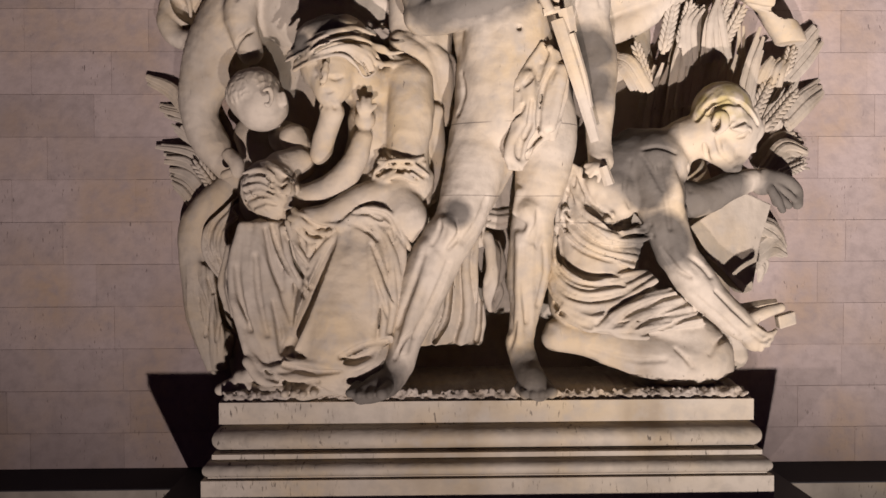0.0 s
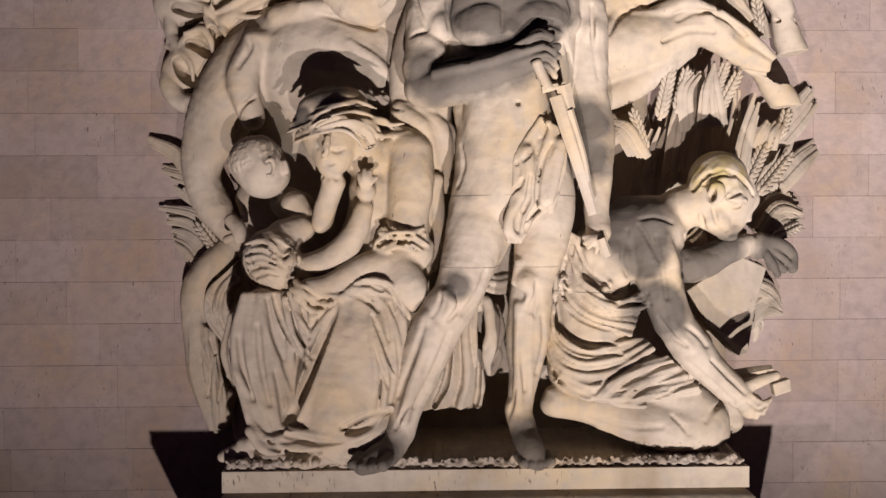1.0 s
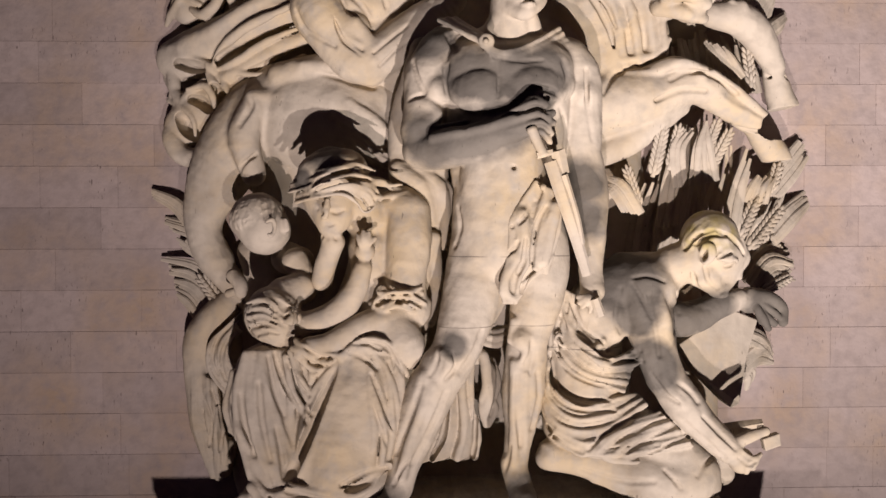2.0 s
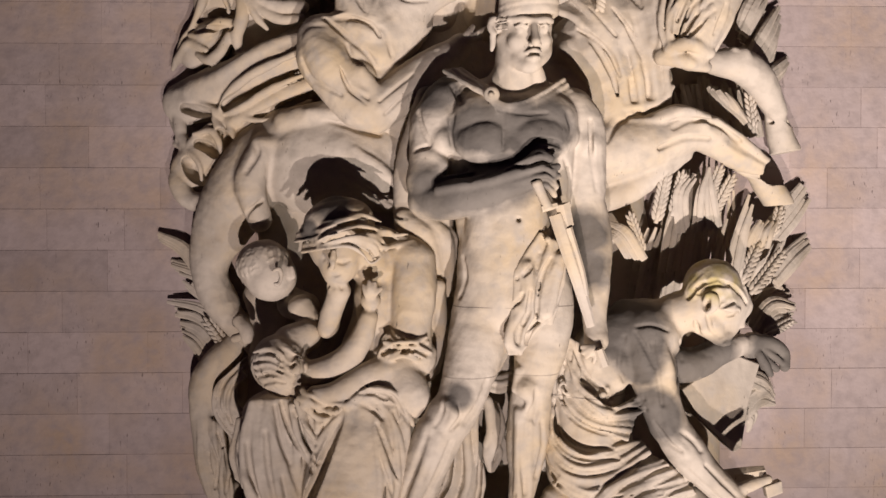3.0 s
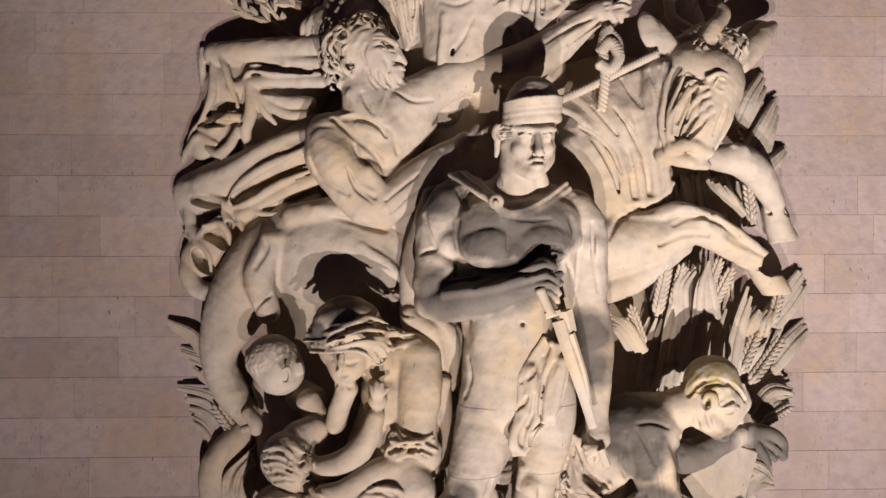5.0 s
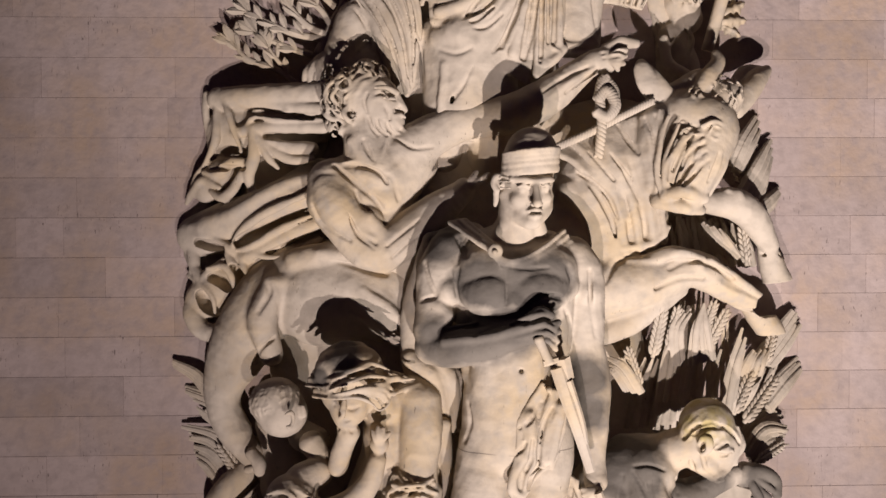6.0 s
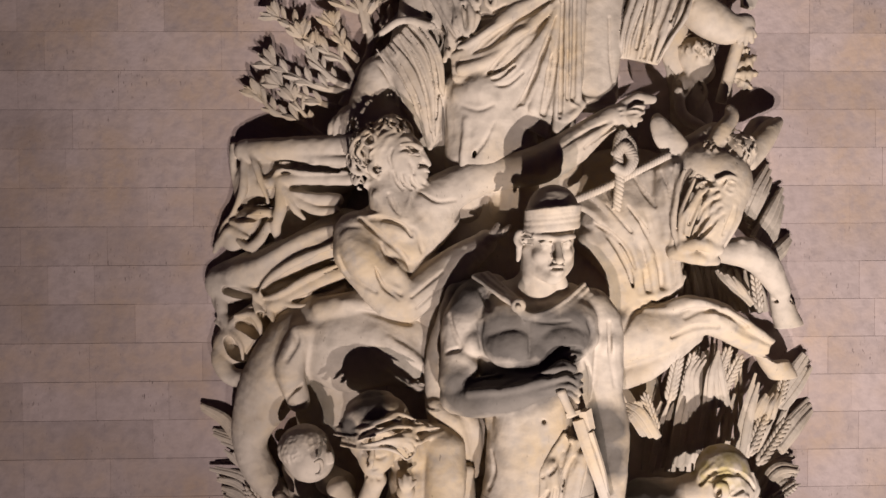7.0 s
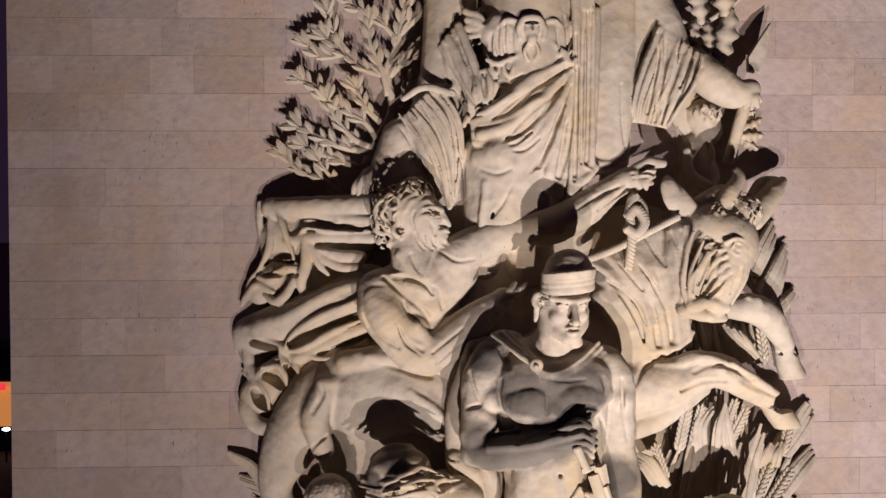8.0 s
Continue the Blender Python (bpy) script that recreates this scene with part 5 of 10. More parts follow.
# ---- the kneeling farmer and his plough ----
def farmer():
    c = Clay(51)
    c.limb((1.90, -1.35, 9.77, 0.388), (1.61, -1.25, 9.72, 0.379), (1.36, -1.25, 9.46, 0.391), (1.22, -1.30, 9.09, 0.377), k=0.1)
    c.limb((1.69, -1.20, 9.96, 0.228), (2.07, -1.20, 9.96, 0.216), k=0.08)
    c.limb((1.18, -1.50, 9.52, 0.135), (1.46, -1.52, 9.51, 0.160), (1.62, -1.50, 9.39, 0.148), k=0.08)
    c.limb((1.25, -1.50, 9.30, 0.123), (1.49, -1.50, 9.28, 0.135), k=0.06)
    # head in profile, chin down
    c.limb((2.01, -1.30, 9.90, 0.251), (2.26, -1.42, 10.04, 0.248), (2.43, -1.48, 10.10, 0.235), k=0.07)
    c.limb((2.58, -1.48, 10.28, 0.309), (2.73, -1.50, 10.16, 0.277), k=0.06)
    c.limb((2.55, -1.50, 9.94, 0.210), (2.68, -1.50, 9.79, 0.123), k=0.05)
    c.limb((2.81, -1.50, 10.12, 0.197), (2.78, -1.50, 9.93, 0.148), (2.75, -1.50, 9.80, 0.093), k=0.05)
    c.limb((2.93, -1.55, 10.21, 0.086), (2.97, -1.57, 10.09, 0.067), (2.91, -1.57, 9.99, 0.055), k=0.03)
    c.limb((2.92, -1.56, 10.00, 0.043), (2.91, -1.58, 9.90, 0.037), k=0.03)
    c.limb((2.75, -1.58, 9.80, 0.049), (2.82, -1.56, 9.83, 0.043), k=0.02)
    c.limb((2.70, -1.56, 9.72, 0.055), (2.76, -1.54, 9.71, 0.043), k=0.02)
    c.limb((2.63, -1.78, 10.13, 0.054), (2.79, -1.76, 10.09, 0.048), k=0.03)
    c.cut((2.69, -1.80, 10.01, 0.024), (2.80, -1.76, 9.98, 0.024), k=0.03)
    c.limb((2.41, -1.76, 10.19, 0.030), (2.46, -1.80, 10.26, 0.042), (2.52, -1.82, 10.22, 0.042), (2.52, -1.80, 10.12, 0.042), (2.46, -1.78, 10.06, 0.030), k=0.012)
    c.ball((2.60, -1.47, 10.33, 0.330), k=0.05)
    # near arm reaching down to the ploughshare
    c.limb((1.82, -1.45, 9.79, 0.272), (1.89, -1.52, 9.45, 0.283), (1.97, -1.58, 9.08, 0.233), (2.06, -1.60, 8.78, 0.220), k=0.06)
    c.limb((2.06, -1.60, 8.81, 0.208), (2.23, -1.65, 8.53, 0.219), (2.48, -1.72, 8.23, 0.188), (2.73, -1.78, 8.00, 0.157), k=0.05)
    hand(c, (2.86, -1.78, 7.89, 0.145), ((3.05, -1.86, 7.97), (3.00, -1.88, 7.89), (2.96, -1.88, 7.83), (2.89, -1.86, 7.78)), 0.042)
    c.limb((2.76, -1.78, 8.06, 0.084), (2.93, -1.82, 8.15, 0.072), (3.12, -1.80, 8.21, 0.060), k=0.02)
    # far arm over the plough beam
    c.limb((2.23, -1.10, 9.40, 0.218), (2.49, -1.10, 9.39, 0.206), (2.83, -1.05, 9.53, 0.168), (3.11, -1.00, 9.61, 0.130), k=0.05)
    hand(c, (3.26, -0.95, 9.59, 0.157), ((3.54, -1.00, 9.31), (3.45, -1.05, 9.26), (3.37, -1.05, 9.34), (3.61, -0.98, 9.39)), 0.05)
    c.limb((3.26, -0.95, 9.61, 0.144), (3.50, -0.92, 9.59, 0.118), (3.66, -0.90, 9.48, 0.085), (3.67, -0.95, 9.33, 0.065), k=0.03)
    # hips, folded leg on the ground, raised thigh
    c.limb((1.22, -1.30, 8.96, 0.415), (1.29, -1.30, 8.46, 0.441), (1.40, -1.35, 8.08, 0.314), k=0.1)
    c.limb((0.78, -1.50, 7.88, 0.160), (1.12, -1.50, 7.85, 0.198), (1.50, -1.50, 7.76, 0.247), (1.93, -1.52, 7.63, 0.284), (2.35, -1.55, 7.60, 0.259), (2.57, -1.55, 7.55, 0.148), k=0.07)
    c.limb((0.78, -1.50, 7.92, 0.160), (0.72, -1.52, 7.86, 0.098), k=0.05)
    c.limb((1.84, -1.35, 8.08, 0.314), (2.24, -1.42, 7.83, 0.325), (2.48, -1.50, 7.66, 0.248), k=0.08)
    c.limb((2.53, -1.30, 7.94, 0.190), (2.75, -1.30, 7.82, 0.165), (2.80, -1.35, 7.63, 0.139), k=0.05)
    # tunic bunched at the waist and drawn over the thigh
    c.pleats([(0.94, -1.48, 9.76), (0.79, -1.48, 9.21), (0.84, -1.55, 9.06), (1.08, -1.74, 8.82), (1.57, -1.70, 8.65)],
             [(1.05, -1.55, 9.70), (1.02, -1.66, 9.33), (1.15, -1.82, 9.16), (1.39, -1.84, 9.01), (1.78, -1.58, 9.11)], 6, 0.08, 0.026)
    c.pleats([(0.79, -1.48, 9.09), (0.76, -1.64, 8.72), (1.06, -1.82, 8.49), (1.44, -1.76, 8.56), (1.75, -1.60, 8.59)],
             [(0.73, -1.42, 8.96), (0.69, -1.58, 8.42), (0.88, -1.84, 8.21), (1.29, -1.88, 8.19), (1.83, -1.74, 8.49)], 5, 0.09, 0.03)
    c.pleats([(0.83, -1.78, 8.25), (1.16, -1.94, 8.14), (1.58, -1.90, 8.33), (1.97, -1.74, 8.41)],
             [(0.75, -1.72, 8.15), (1.02, -1.88, 8.01), (1.51, -1.94, 7.96), (2.35, -1.74, 8.03)], 7, 0.09, 0.026)
    c.limb((1.08, -1.40, 8.28, 0.386), (1.44, -1.45, 8.28, 0.360), (1.88, -1.45, 8.09, 0.249), k=0.06)
    c.limb((0.86, -1.60, 8.23, 0.061), (1.03, -1.86, 8.02, 0.053), (1.25, -1.92, 8.05, 0.053), (1.37, -1.92, 7.95, 0.047), (1.67, -1.90, 7.92, 0.042), k=0.015)
    c.folds([(0.92, -1.60, 9.09, 0.043), (1.04, -1.62, 9.39, 0.036), (0.94, -1.50, 9.52, 0.037)], [(1.30, -1.82, 8.97, 0.042), (1.63, -1.72, 8.93, 0.042), (1.84, -1.60, 9.02, 0.037)], 3, k=0.012)
    c.locks((0.90, -1.55, 9.20, 0.098), 10, 0.1, 0.025)
    # back and arm
    c.stroke(0.030, (1.67, -1.69, 9.84), (1.78, -1.76, 9.65), (1.85, -1.81, 9.47), k=0.03, deep=1.4, tip=0.75, cut=True)
    c.stroke(0.072, (1.96, -1.71, 9.71), (2.01, -1.75, 9.47), (2.07, -1.75, 9.23), k=0.05, tip=0.6)
    c.stroke(0.030, (1.84, -1.75, 9.71), (1.89, -1.82, 9.41), (1.94, -1.81, 9.05), k=0.04, deep=1.4, tip=0.75, cut=True)
    c.stroke(0.024, (2.21, -1.56, 9.72), (2.31, -1.31, 9.47), (2.12, -1.74, 9.29), k=0.03, deep=1.4, tip=0.75, cut=True)
    c.stroke(0.048, (1.97, -1.79, 8.99), (2.03, -1.80, 8.75), (2.20, -1.85, 8.51), k=0.04, tip=0.6)
    c.stroke(0.024, (1.87, -1.75, 8.84), (2.01, -1.79, 8.63), (2.14, -1.86, 8.54), k=0.03, deep=1.4, tip=0.75, cut=True)
    c.stroke(0.024, (2.15, -1.83, 8.75), (2.27, -1.83, 8.66), (2.36, -1.85, 8.54), k=0.03, deep=1.4, tip=0.75, cut=True)
    c.stroke(0.035, (2.29, -1.86, 8.51), (2.46, -1.89, 8.27), (2.69, -1.92, 8.04), k=0.03, tip=0.6)
    c.stroke(0.024, (2.21, -1.84, 8.33), (2.41, -1.88, 8.15), (2.64, -1.90, 7.94), k=0.03, deep=1.4, tip=0.75, cut=True)
    c.stroke(0.024, (2.40, -1.89, 8.39), (2.58, -1.91, 8.21), (2.75, -1.93, 8.04), k=0.03, deep=1.4, tip=0.75, cut=True)
    c.stroke(0.024, (1.56, -1.63, 9.78), (1.49, -1.68, 9.47), (1.56, -1.62, 9.29), k=0.03, deep=1.4, tip=0.75, cut=True)
    c.stroke(0.024, (1.68, -1.67, 9.90), (1.85, -1.71, 9.92), (2.03, -1.70, 9.86), deep=1.4, tip=0.75, cut=True)
    # face
    c.stroke(0.025, (2.78, -1.73, 10.25), (2.73, -1.79, 10.14), (2.68, -1.75, 10.07), tip=0.6)
    c.stroke(0.024, (2.69, -1.73, 10.02), (2.75, -1.74, 10.04), (2.78, -1.80, 10.07), deep=1.4, tip=0.75, cut=True)
    c.stroke(0.024, (2.60, -1.82, 10.13), (2.66, -1.82, 10.16), (2.74, -1.78, 10.18), deep=1.4, tip=0.75, cut=True)
    c.stroke(0.025, (2.60, -1.77, 10.18), (2.68, -1.77, 10.21), (2.76, -1.75, 10.24), tip=0.6)
    c.stroke(0.024, (2.67, -1.61, 9.70), (2.71, -1.62, 9.74), (2.75, -1.62, 9.76), k=0.018, deep=1.4, tip=0.75, cut=True)
    c.stroke(0.025, (2.64, -1.60, 9.75), (2.70, -1.61, 9.77), (2.74, -1.61, 9.80), tip=0.6)
    c.stroke(0.024, (2.48, -1.69, 10.02), (2.53, -1.68, 9.86), (2.64, -1.63, 9.77), k=0.03, deep=1.4, tip=0.75, cut=True)
    c.stroke(0.024, (2.35, -1.66, 9.96), (2.42, -1.56, 9.81), (2.48, -1.56, 9.68), deep=1.4, tip=0.75, cut=True)
    c.stroke(0.025, (2.43, -1.81, 10.26), (2.42, -1.70, 10.17), (2.44, -1.77, 10.07), (2.49, -1.81, 10.12), (2.48, -1.83, 10.21), tip=0.8)
    c.stroke(0.024, (2.47, -1.75, 10.18), (2.48, -1.73, 10.12), k=0.018, deep=1.7, tip=0.75, cut=True)
    # short wavy hair
    c.stroke(0.025, (2.35, -1.63, 10.44), (2.29, -1.55, 10.34), (2.24, -1.60, 10.20), tip=0.6)
    c.stroke(0.025, (2.42, -1.70, 10.47), (2.35, -1.66, 10.35), (2.34, -1.65, 10.20), tip=0.6)
    c.stroke(0.025, (2.51, -1.74, 10.48), (2.45, -1.75, 10.38), (2.39, -1.70, 10.27), tip=0.6)
    c.stroke(0.025, (2.62, -1.75, 10.48), (2.58, -1.79, 10.37), (2.61, -1.78, 10.26), tip=0.6)
    c.stroke(0.025, (2.71, -1.74, 10.45), (2.69, -1.77, 10.33), (2.74, -1.76, 10.22), tip=0.6)
    c.stroke(0.025, (2.83, -1.67, 10.40), (2.82, -1.71, 10.29), (2.85, -1.73, 10.16), tip=0.6)
    c.stroke(0.025, (2.92, -1.63, 10.35), (2.95, -1.63, 10.23), (2.95, -1.63, 10.08), tip=0.6)
    # fingers
    c.stroke(0.025, (2.82, -1.89, 8.03), (2.94, -1.90, 7.94), (3.04, -1.88, 7.97), tip=0.6)
    c.stroke(0.024, (2.79, -1.92, 7.94), (2.89, -1.96, 7.87), (2.96, -1.95, 7.91), k=0.018, deep=1.7, tip=0.75, cut=True)
    c.stroke(0.024, (2.89, -1.88, 8.09), (3.01, -1.88, 8.00), k=0.018, deep=1.7, tip=0.75, cut=True)
    # leg on the ground
    c.stroke(0.030, (1.12, -1.69, 7.77), (1.54, -1.75, 7.65), (1.89, -1.81, 7.66), k=0.04, deep=1.4, tip=0.75, cut=True)
    c.stroke(0.042, (1.25, -1.62, 7.64), (1.67, -1.67, 7.49), (2.09, -1.72, 7.43), k=0.04, tip=0.6)
    c.stroke(0.024, (2.02, -1.76, 7.77), (2.13, -1.81, 7.66), (2.19, -1.82, 7.57), k=0.03, deep=1.4, tip=0.75, cut=True)
    c.stroke(0.024, (2.38, -1.79, 7.71), (2.48, -1.72, 7.82), (2.67, -1.47, 7.87), k=0.03, deep=1.4, tip=0.75, cut=True)
    # tunic creases
    c.stroke(0.024, (0.96, -1.58, 9.78), (1.05, -1.58, 9.54), (1.16, -1.64, 9.32), (1.37, -1.69, 9.17), k=0.018, deep=1.7, tip=0.75, cut=True)
    c.stroke(0.024, (0.90, -1.54, 9.47), (1.00, -1.71, 9.23), (1.21, -1.85, 9.08), (1.46, -1.80, 8.99), k=0.018, deep=1.7, tip=0.75, cut=True)
    c.stroke(0.025, (0.90, -1.50, 9.63), (0.99, -1.63, 9.35), (1.19, -1.65, 9.18), (1.44, -1.61, 9.09), tip=0.6)
    c.stroke(0.024, (1.40, -1.66, 9.08), (1.59, -1.66, 9.09), (1.76, -1.70, 9.09), k=0.018, deep=1.7, tip=0.75, cut=True)
    c.stroke(0.024, (1.39, -1.84, 8.96), (1.60, -1.71, 8.99), (1.79, -1.70, 8.98), k=0.018, deep=1.7, tip=0.75, cut=True)
    c.stroke(0.024, (0.84, -1.57, 9.17), (0.92, -1.59, 8.92), (1.12, -1.71, 8.78), (1.41, -1.75, 8.69), k=0.018, deep=1.7, tip=0.75, cut=True)
    c.stroke(0.025, (0.78, -1.52, 9.04), (0.85, -1.47, 8.73), (1.06, -1.69, 8.57), (1.41, -1.78, 8.56), k=0.018, deep=1.7, tip=0.75, cut=True)
    c.stroke(0.024, (0.77, -1.58, 8.86), (0.81, -1.70, 8.60), (1.04, -1.82, 8.47), (1.46, -1.81, 8.45), k=0.018, deep=1.7, tip=0.75, cut=True)
    c.stroke(0.025, (0.82, -1.42, 8.95), (0.88, -1.49, 8.66), (1.06, -1.69, 8.51), (1.44, -1.76, 8.50), tip=0.6)
    c.stroke(0.024, (1.13, -1.96, 8.05), (1.32, -1.91, 8.22), (1.56, -1.88, 8.34), (1.80, -1.88, 8.46), k=0.018, deep=1.7, tip=0.75, cut=True)
    c.stroke(0.024, (1.30, -1.99, 8.03), (1.49, -1.94, 8.17), (1.75, -1.86, 8.27), (2.02, -1.75, 8.35), k=0.018, deep=1.7, tip=0.75, cut=True)
    c.stroke(0.024, (1.48, -1.98, 7.99), (1.68, -1.91, 8.09), (1.94, -1.84, 8.20), (2.15, -1.74, 8.26), k=0.018, deep=1.7, tip=0.75, cut=True)
    c.stroke(0.024, (1.61, -1.95, 7.94), (1.87, -1.86, 8.00), (2.10, -1.82, 8.10), (2.31, -1.73, 8.14), k=0.018, deep=1.7, tip=0.75, cut=True)
    c.stroke(0.025, (1.22, -1.96, 8.04), (1.40, -1.95, 8.20), (1.65, -1.89, 8.31), (1.93, -1.75, 8.39), tip=0.6)
    c.stroke(0.025, (1.39, -1.98, 8.01), (1.58, -1.93, 8.13), (1.85, -1.82, 8.23), (2.08, -1.74, 8.31), tip=0.6)
    c.stroke(0.025, (1.55, -1.93, 7.96), (1.77, -1.89, 8.05), (2.03, -1.76, 8.14), (2.25, -1.69, 8.19), tip=0.6)
    c.stroke(0.030, (0.74, -1.56, 8.24), (0.85, -1.84, 8.10), (1.07, -1.95, 8.02), k=0.018, deep=1.7, tip=0.75, cut=True)
    c.stroke(0.030, (0.73, -1.63, 8.50), (0.86, -1.80, 8.27), (1.14, -1.87, 8.19), (1.39, -1.86, 8.28), tip=0.6)
    # locks on the crown
    c.stroke(0.025, (2.27, -1.57, 10.26), (2.37, -1.67, 10.40), (2.53, -1.75, 10.46), tip=0.6)
    c.stroke(0.025, (2.29, -1.64, 10.18), (2.40, -1.71, 10.32), (2.57, -1.78, 10.39), tip=0.6)
    c.stroke(0.025, (2.43, -1.79, 10.28), (2.62, -1.78, 10.37), (2.82, -1.70, 10.30), tip=0.6)
    c.stroke(0.025, (2.65, -1.77, 10.41), (2.84, -1.70, 10.28), (2.93, -1.66, 10.11), tip=0.6)
    c.stroke(0.025, (2.51, -1.75, 10.44), (2.74, -1.74, 10.38), (2.97, -1.61, 10.20), tip=0.6)
    c.stroke(0.024, (2.28, -1.63, 10.22), (2.38, -1.71, 10.36), (2.55, -1.79, 10.43), k=0.018, deep=1.4, tip=0.75, cut=True)
    c.stroke(0.024, (2.37, -1.70, 10.27), (2.51, -1.79, 10.37), (2.68, -1.79, 10.36), k=0.018, deep=1.4, tip=0.75, cut=True)
    c.stroke(0.024, (2.59, -1.79, 10.42), (2.79, -1.74, 10.32), (2.92, -1.69, 10.16), k=0.018, deep=1.4, tip=0.75, cut=True)
    return c


tagged(skinned("kneeling_farmer_statue", farmer(), farmer_stone, 0.0148), "kneeling limestone farmer in a gathered tunic, lichen on his hair", "statue")

plough = tagged(new("plough"), "smooth limestone ploughshare board under the farmer's arm", "plough")


def slab_between(corners, thick):
    """A flat board through the corners, given thickness towards the wall."""
    bm = bmesh.new()
    front = [bm.verts.new(p) for p in corners]
    back = [bm.verts.new((p[0], p[1] + thick, p[2])) for p in corners]
    bm.faces.new(front)
    bm.faces.new(back[::-1])
    for i in range(len(corners)):
        j = (i + 1) % len(corners)
        bm.faces.new((front[j], front[i], back[i], back[j]))
    bmesh.ops.recalc_face_normals(bm, faces=bm.faces[:])
    bmesh.ops.bevel(bm, geom=bm.edges[:], offset=0.015, segments=2, affect="EDGES", profile=0.5)
    return bm


part("share_board", slab_between([(2.39, -1.05, 9.08), (2.68, -1.00, 9.26), (3.07, -0.90, 9.47), (3.44, -0.75, 9.33), (3.29, -0.80, 8.88), (3.18, -0.85, 8.32), (3.05, -0.95, 8.29), (2.60, -1.05, 8.73)], 0.35), carved, plough)
bm = bmesh.new()
tube(bm, [(2.75, -1.30, 8.07, 0.114), (3.04, -1.45, 8.16, 0.100), (3.22, -1.50, 8.21, 0.074)], 6, 0.8)
part("share_socket", bm, carved, plough)
part("share_tip", slab_between([(3.12, -1.75, 8.11), (3.33, -1.70, 8.16), (3.35, -1.70, 8.02), (3.15, -1.75, 7.97)], 0.12), carved, plough)

# ---- the bull behind the figures ----
def bull():
    c = Clay(61)
    c.limb((-2.05, -0.28, 11.84, 0.702), (-1.52, -0.30, 11.92, 0.702), (-0.91, -0.25, 11.82, 0.676), (-0.05, -0.20, 12.04, 0.696), (1.02, -0.30, 12.50, 0.692), k=0.1)
    c.limb((-2.35, -0.32, 12.08, 0.456), (-2.73, -0.34, 11.78, 0.455), (-3.04, -0.34, 11.33, 0.417), (-3.29, -0.32, 10.87, 0.304), (-3.35, -0.32, 10.45, 0.228), (-3.16, -0.34, 10.07, 0.182), k=0.1)
    c.limb((-3.03, -0.40, 11.09, 0.283), (-3.34, -0.36, 10.60, 0.227), (-3.29, -0.36, 10.17, 0.192), (-2.98, -0.36, 9.77, 0.171), (-2.77, -0.36, 9.52, 0.142), k=0.06)
    c.limb((-2.61, -0.75, 11.99, 0.161), (-2.76, -0.80, 11.56, 0.190), (-2.66, -0.72, 11.11, 0.147), k=0.12)
    c.limb((-2.32, -0.70, 12.28, 0.177), (-1.73, -0.78, 12.39, 0.161), (-1.29, -0.80, 12.28, 0.132), k=0.1)
    c.limb((-1.66, -0.82, 11.92, 0.219), (-1.30, -0.82, 11.70, 0.249), (-1.08, -0.76, 11.39, 0.191), k=0.12)
    c.cut((-2.63, -1.02, 11.42, 0.043), (-2.77, -1.00, 11.28, 0.065), (-2.82, -0.95, 11.05, 0.050), k=0.05)
    c.cut((-2.23, -1.02, 12.14, 0.072), (-1.94, -1.05, 12.23, 0.086), (-1.44, -1.06, 12.13, 0.071), k=0.10)
    # chest, neck and the loose skin of the throat
    c.limb((1.22, -0.45, 13.13, 0.470), (1.65, -0.55, 13.35, 0.557), (2.08, -0.65, 13.43, 0.494), k=0.1)
    c.limb((1.23, -0.55, 12.68, 0.361), (1.56, -0.60, 12.53, 0.390), (2.03, -0.55, 12.82, 0.362), k=0.1)
    c.pleats([(0.88, -0.80, 13.64), (1.18, -0.95, 13.44), (1.46, -1.00, 13.00), (1.62, -0.95, 12.34)],
             [(2.02, -0.98, 14.09), (2.05, -1.12, 13.51), (2.18, -1.05, 13.00), (2.25, -0.95, 12.52)], 4, 0.08, 0.055, k=0.04, groove=0)
    c.folds([(1.07, -0.80, 13.14, 0.177), (1.32, -0.82, 12.85, 0.177), (1.55, -0.80, 12.25, 0.177)], [(1.35, -0.85, 13.14, 0.176), (1.57, -0.85, 12.70, 0.176), (1.62, -0.82, 12.25, 0.177)], 2, k=0.06)
    c.cut((0.95, -1.00, 13.44, 0.029), (1.24, -1.02, 13.30, 0.043), (1.52, -1.04, 12.86, 0.043), (1.61, -1.00, 12.57, 0.036), k=0.03)
    c.cut((1.59, -1.05, 13.94, 0.029), (1.75, -1.14, 13.51, 0.036), (1.94, -1.10, 12.93, 0.043), k=0.03)
    # head
    c.limb((2.48, -0.92, 14.02, 0.380), (2.74, -1.02, 13.92, 0.377), (2.64, -1.08, 13.58, 0.346), (2.50, -1.12, 13.25, 0.273), (2.47, -1.10, 13.06, 0.216), k=0.06)
    c.limb((2.17, -0.95, 13.72, 0.262), (2.23, -1.00, 13.29, 0.247), (2.24, -0.98, 13.07, 0.175), k=0.06)
    c.limb((2.12, -0.98, 13.98, 0.240), (2.06, -1.02, 13.60, 0.230), (2.08, -1.02, 13.25, 0.200), k=0.06)
    c.folds([(2.11, -1.22, 14.11, 0.028), (1.97, -1.24, 13.65, 0.035), (2.03, -1.24, 13.33, 0.036), (2.01, -1.12, 13.08, 0.029)], [(2.37, -1.38, 13.83, 0.028), (2.21, -1.40, 13.51, 0.035), (2.15, -1.36, 13.30, 0.035), (2.20, -1.26, 13.11, 0.028)], 4, k=0.03, jit=0.04)
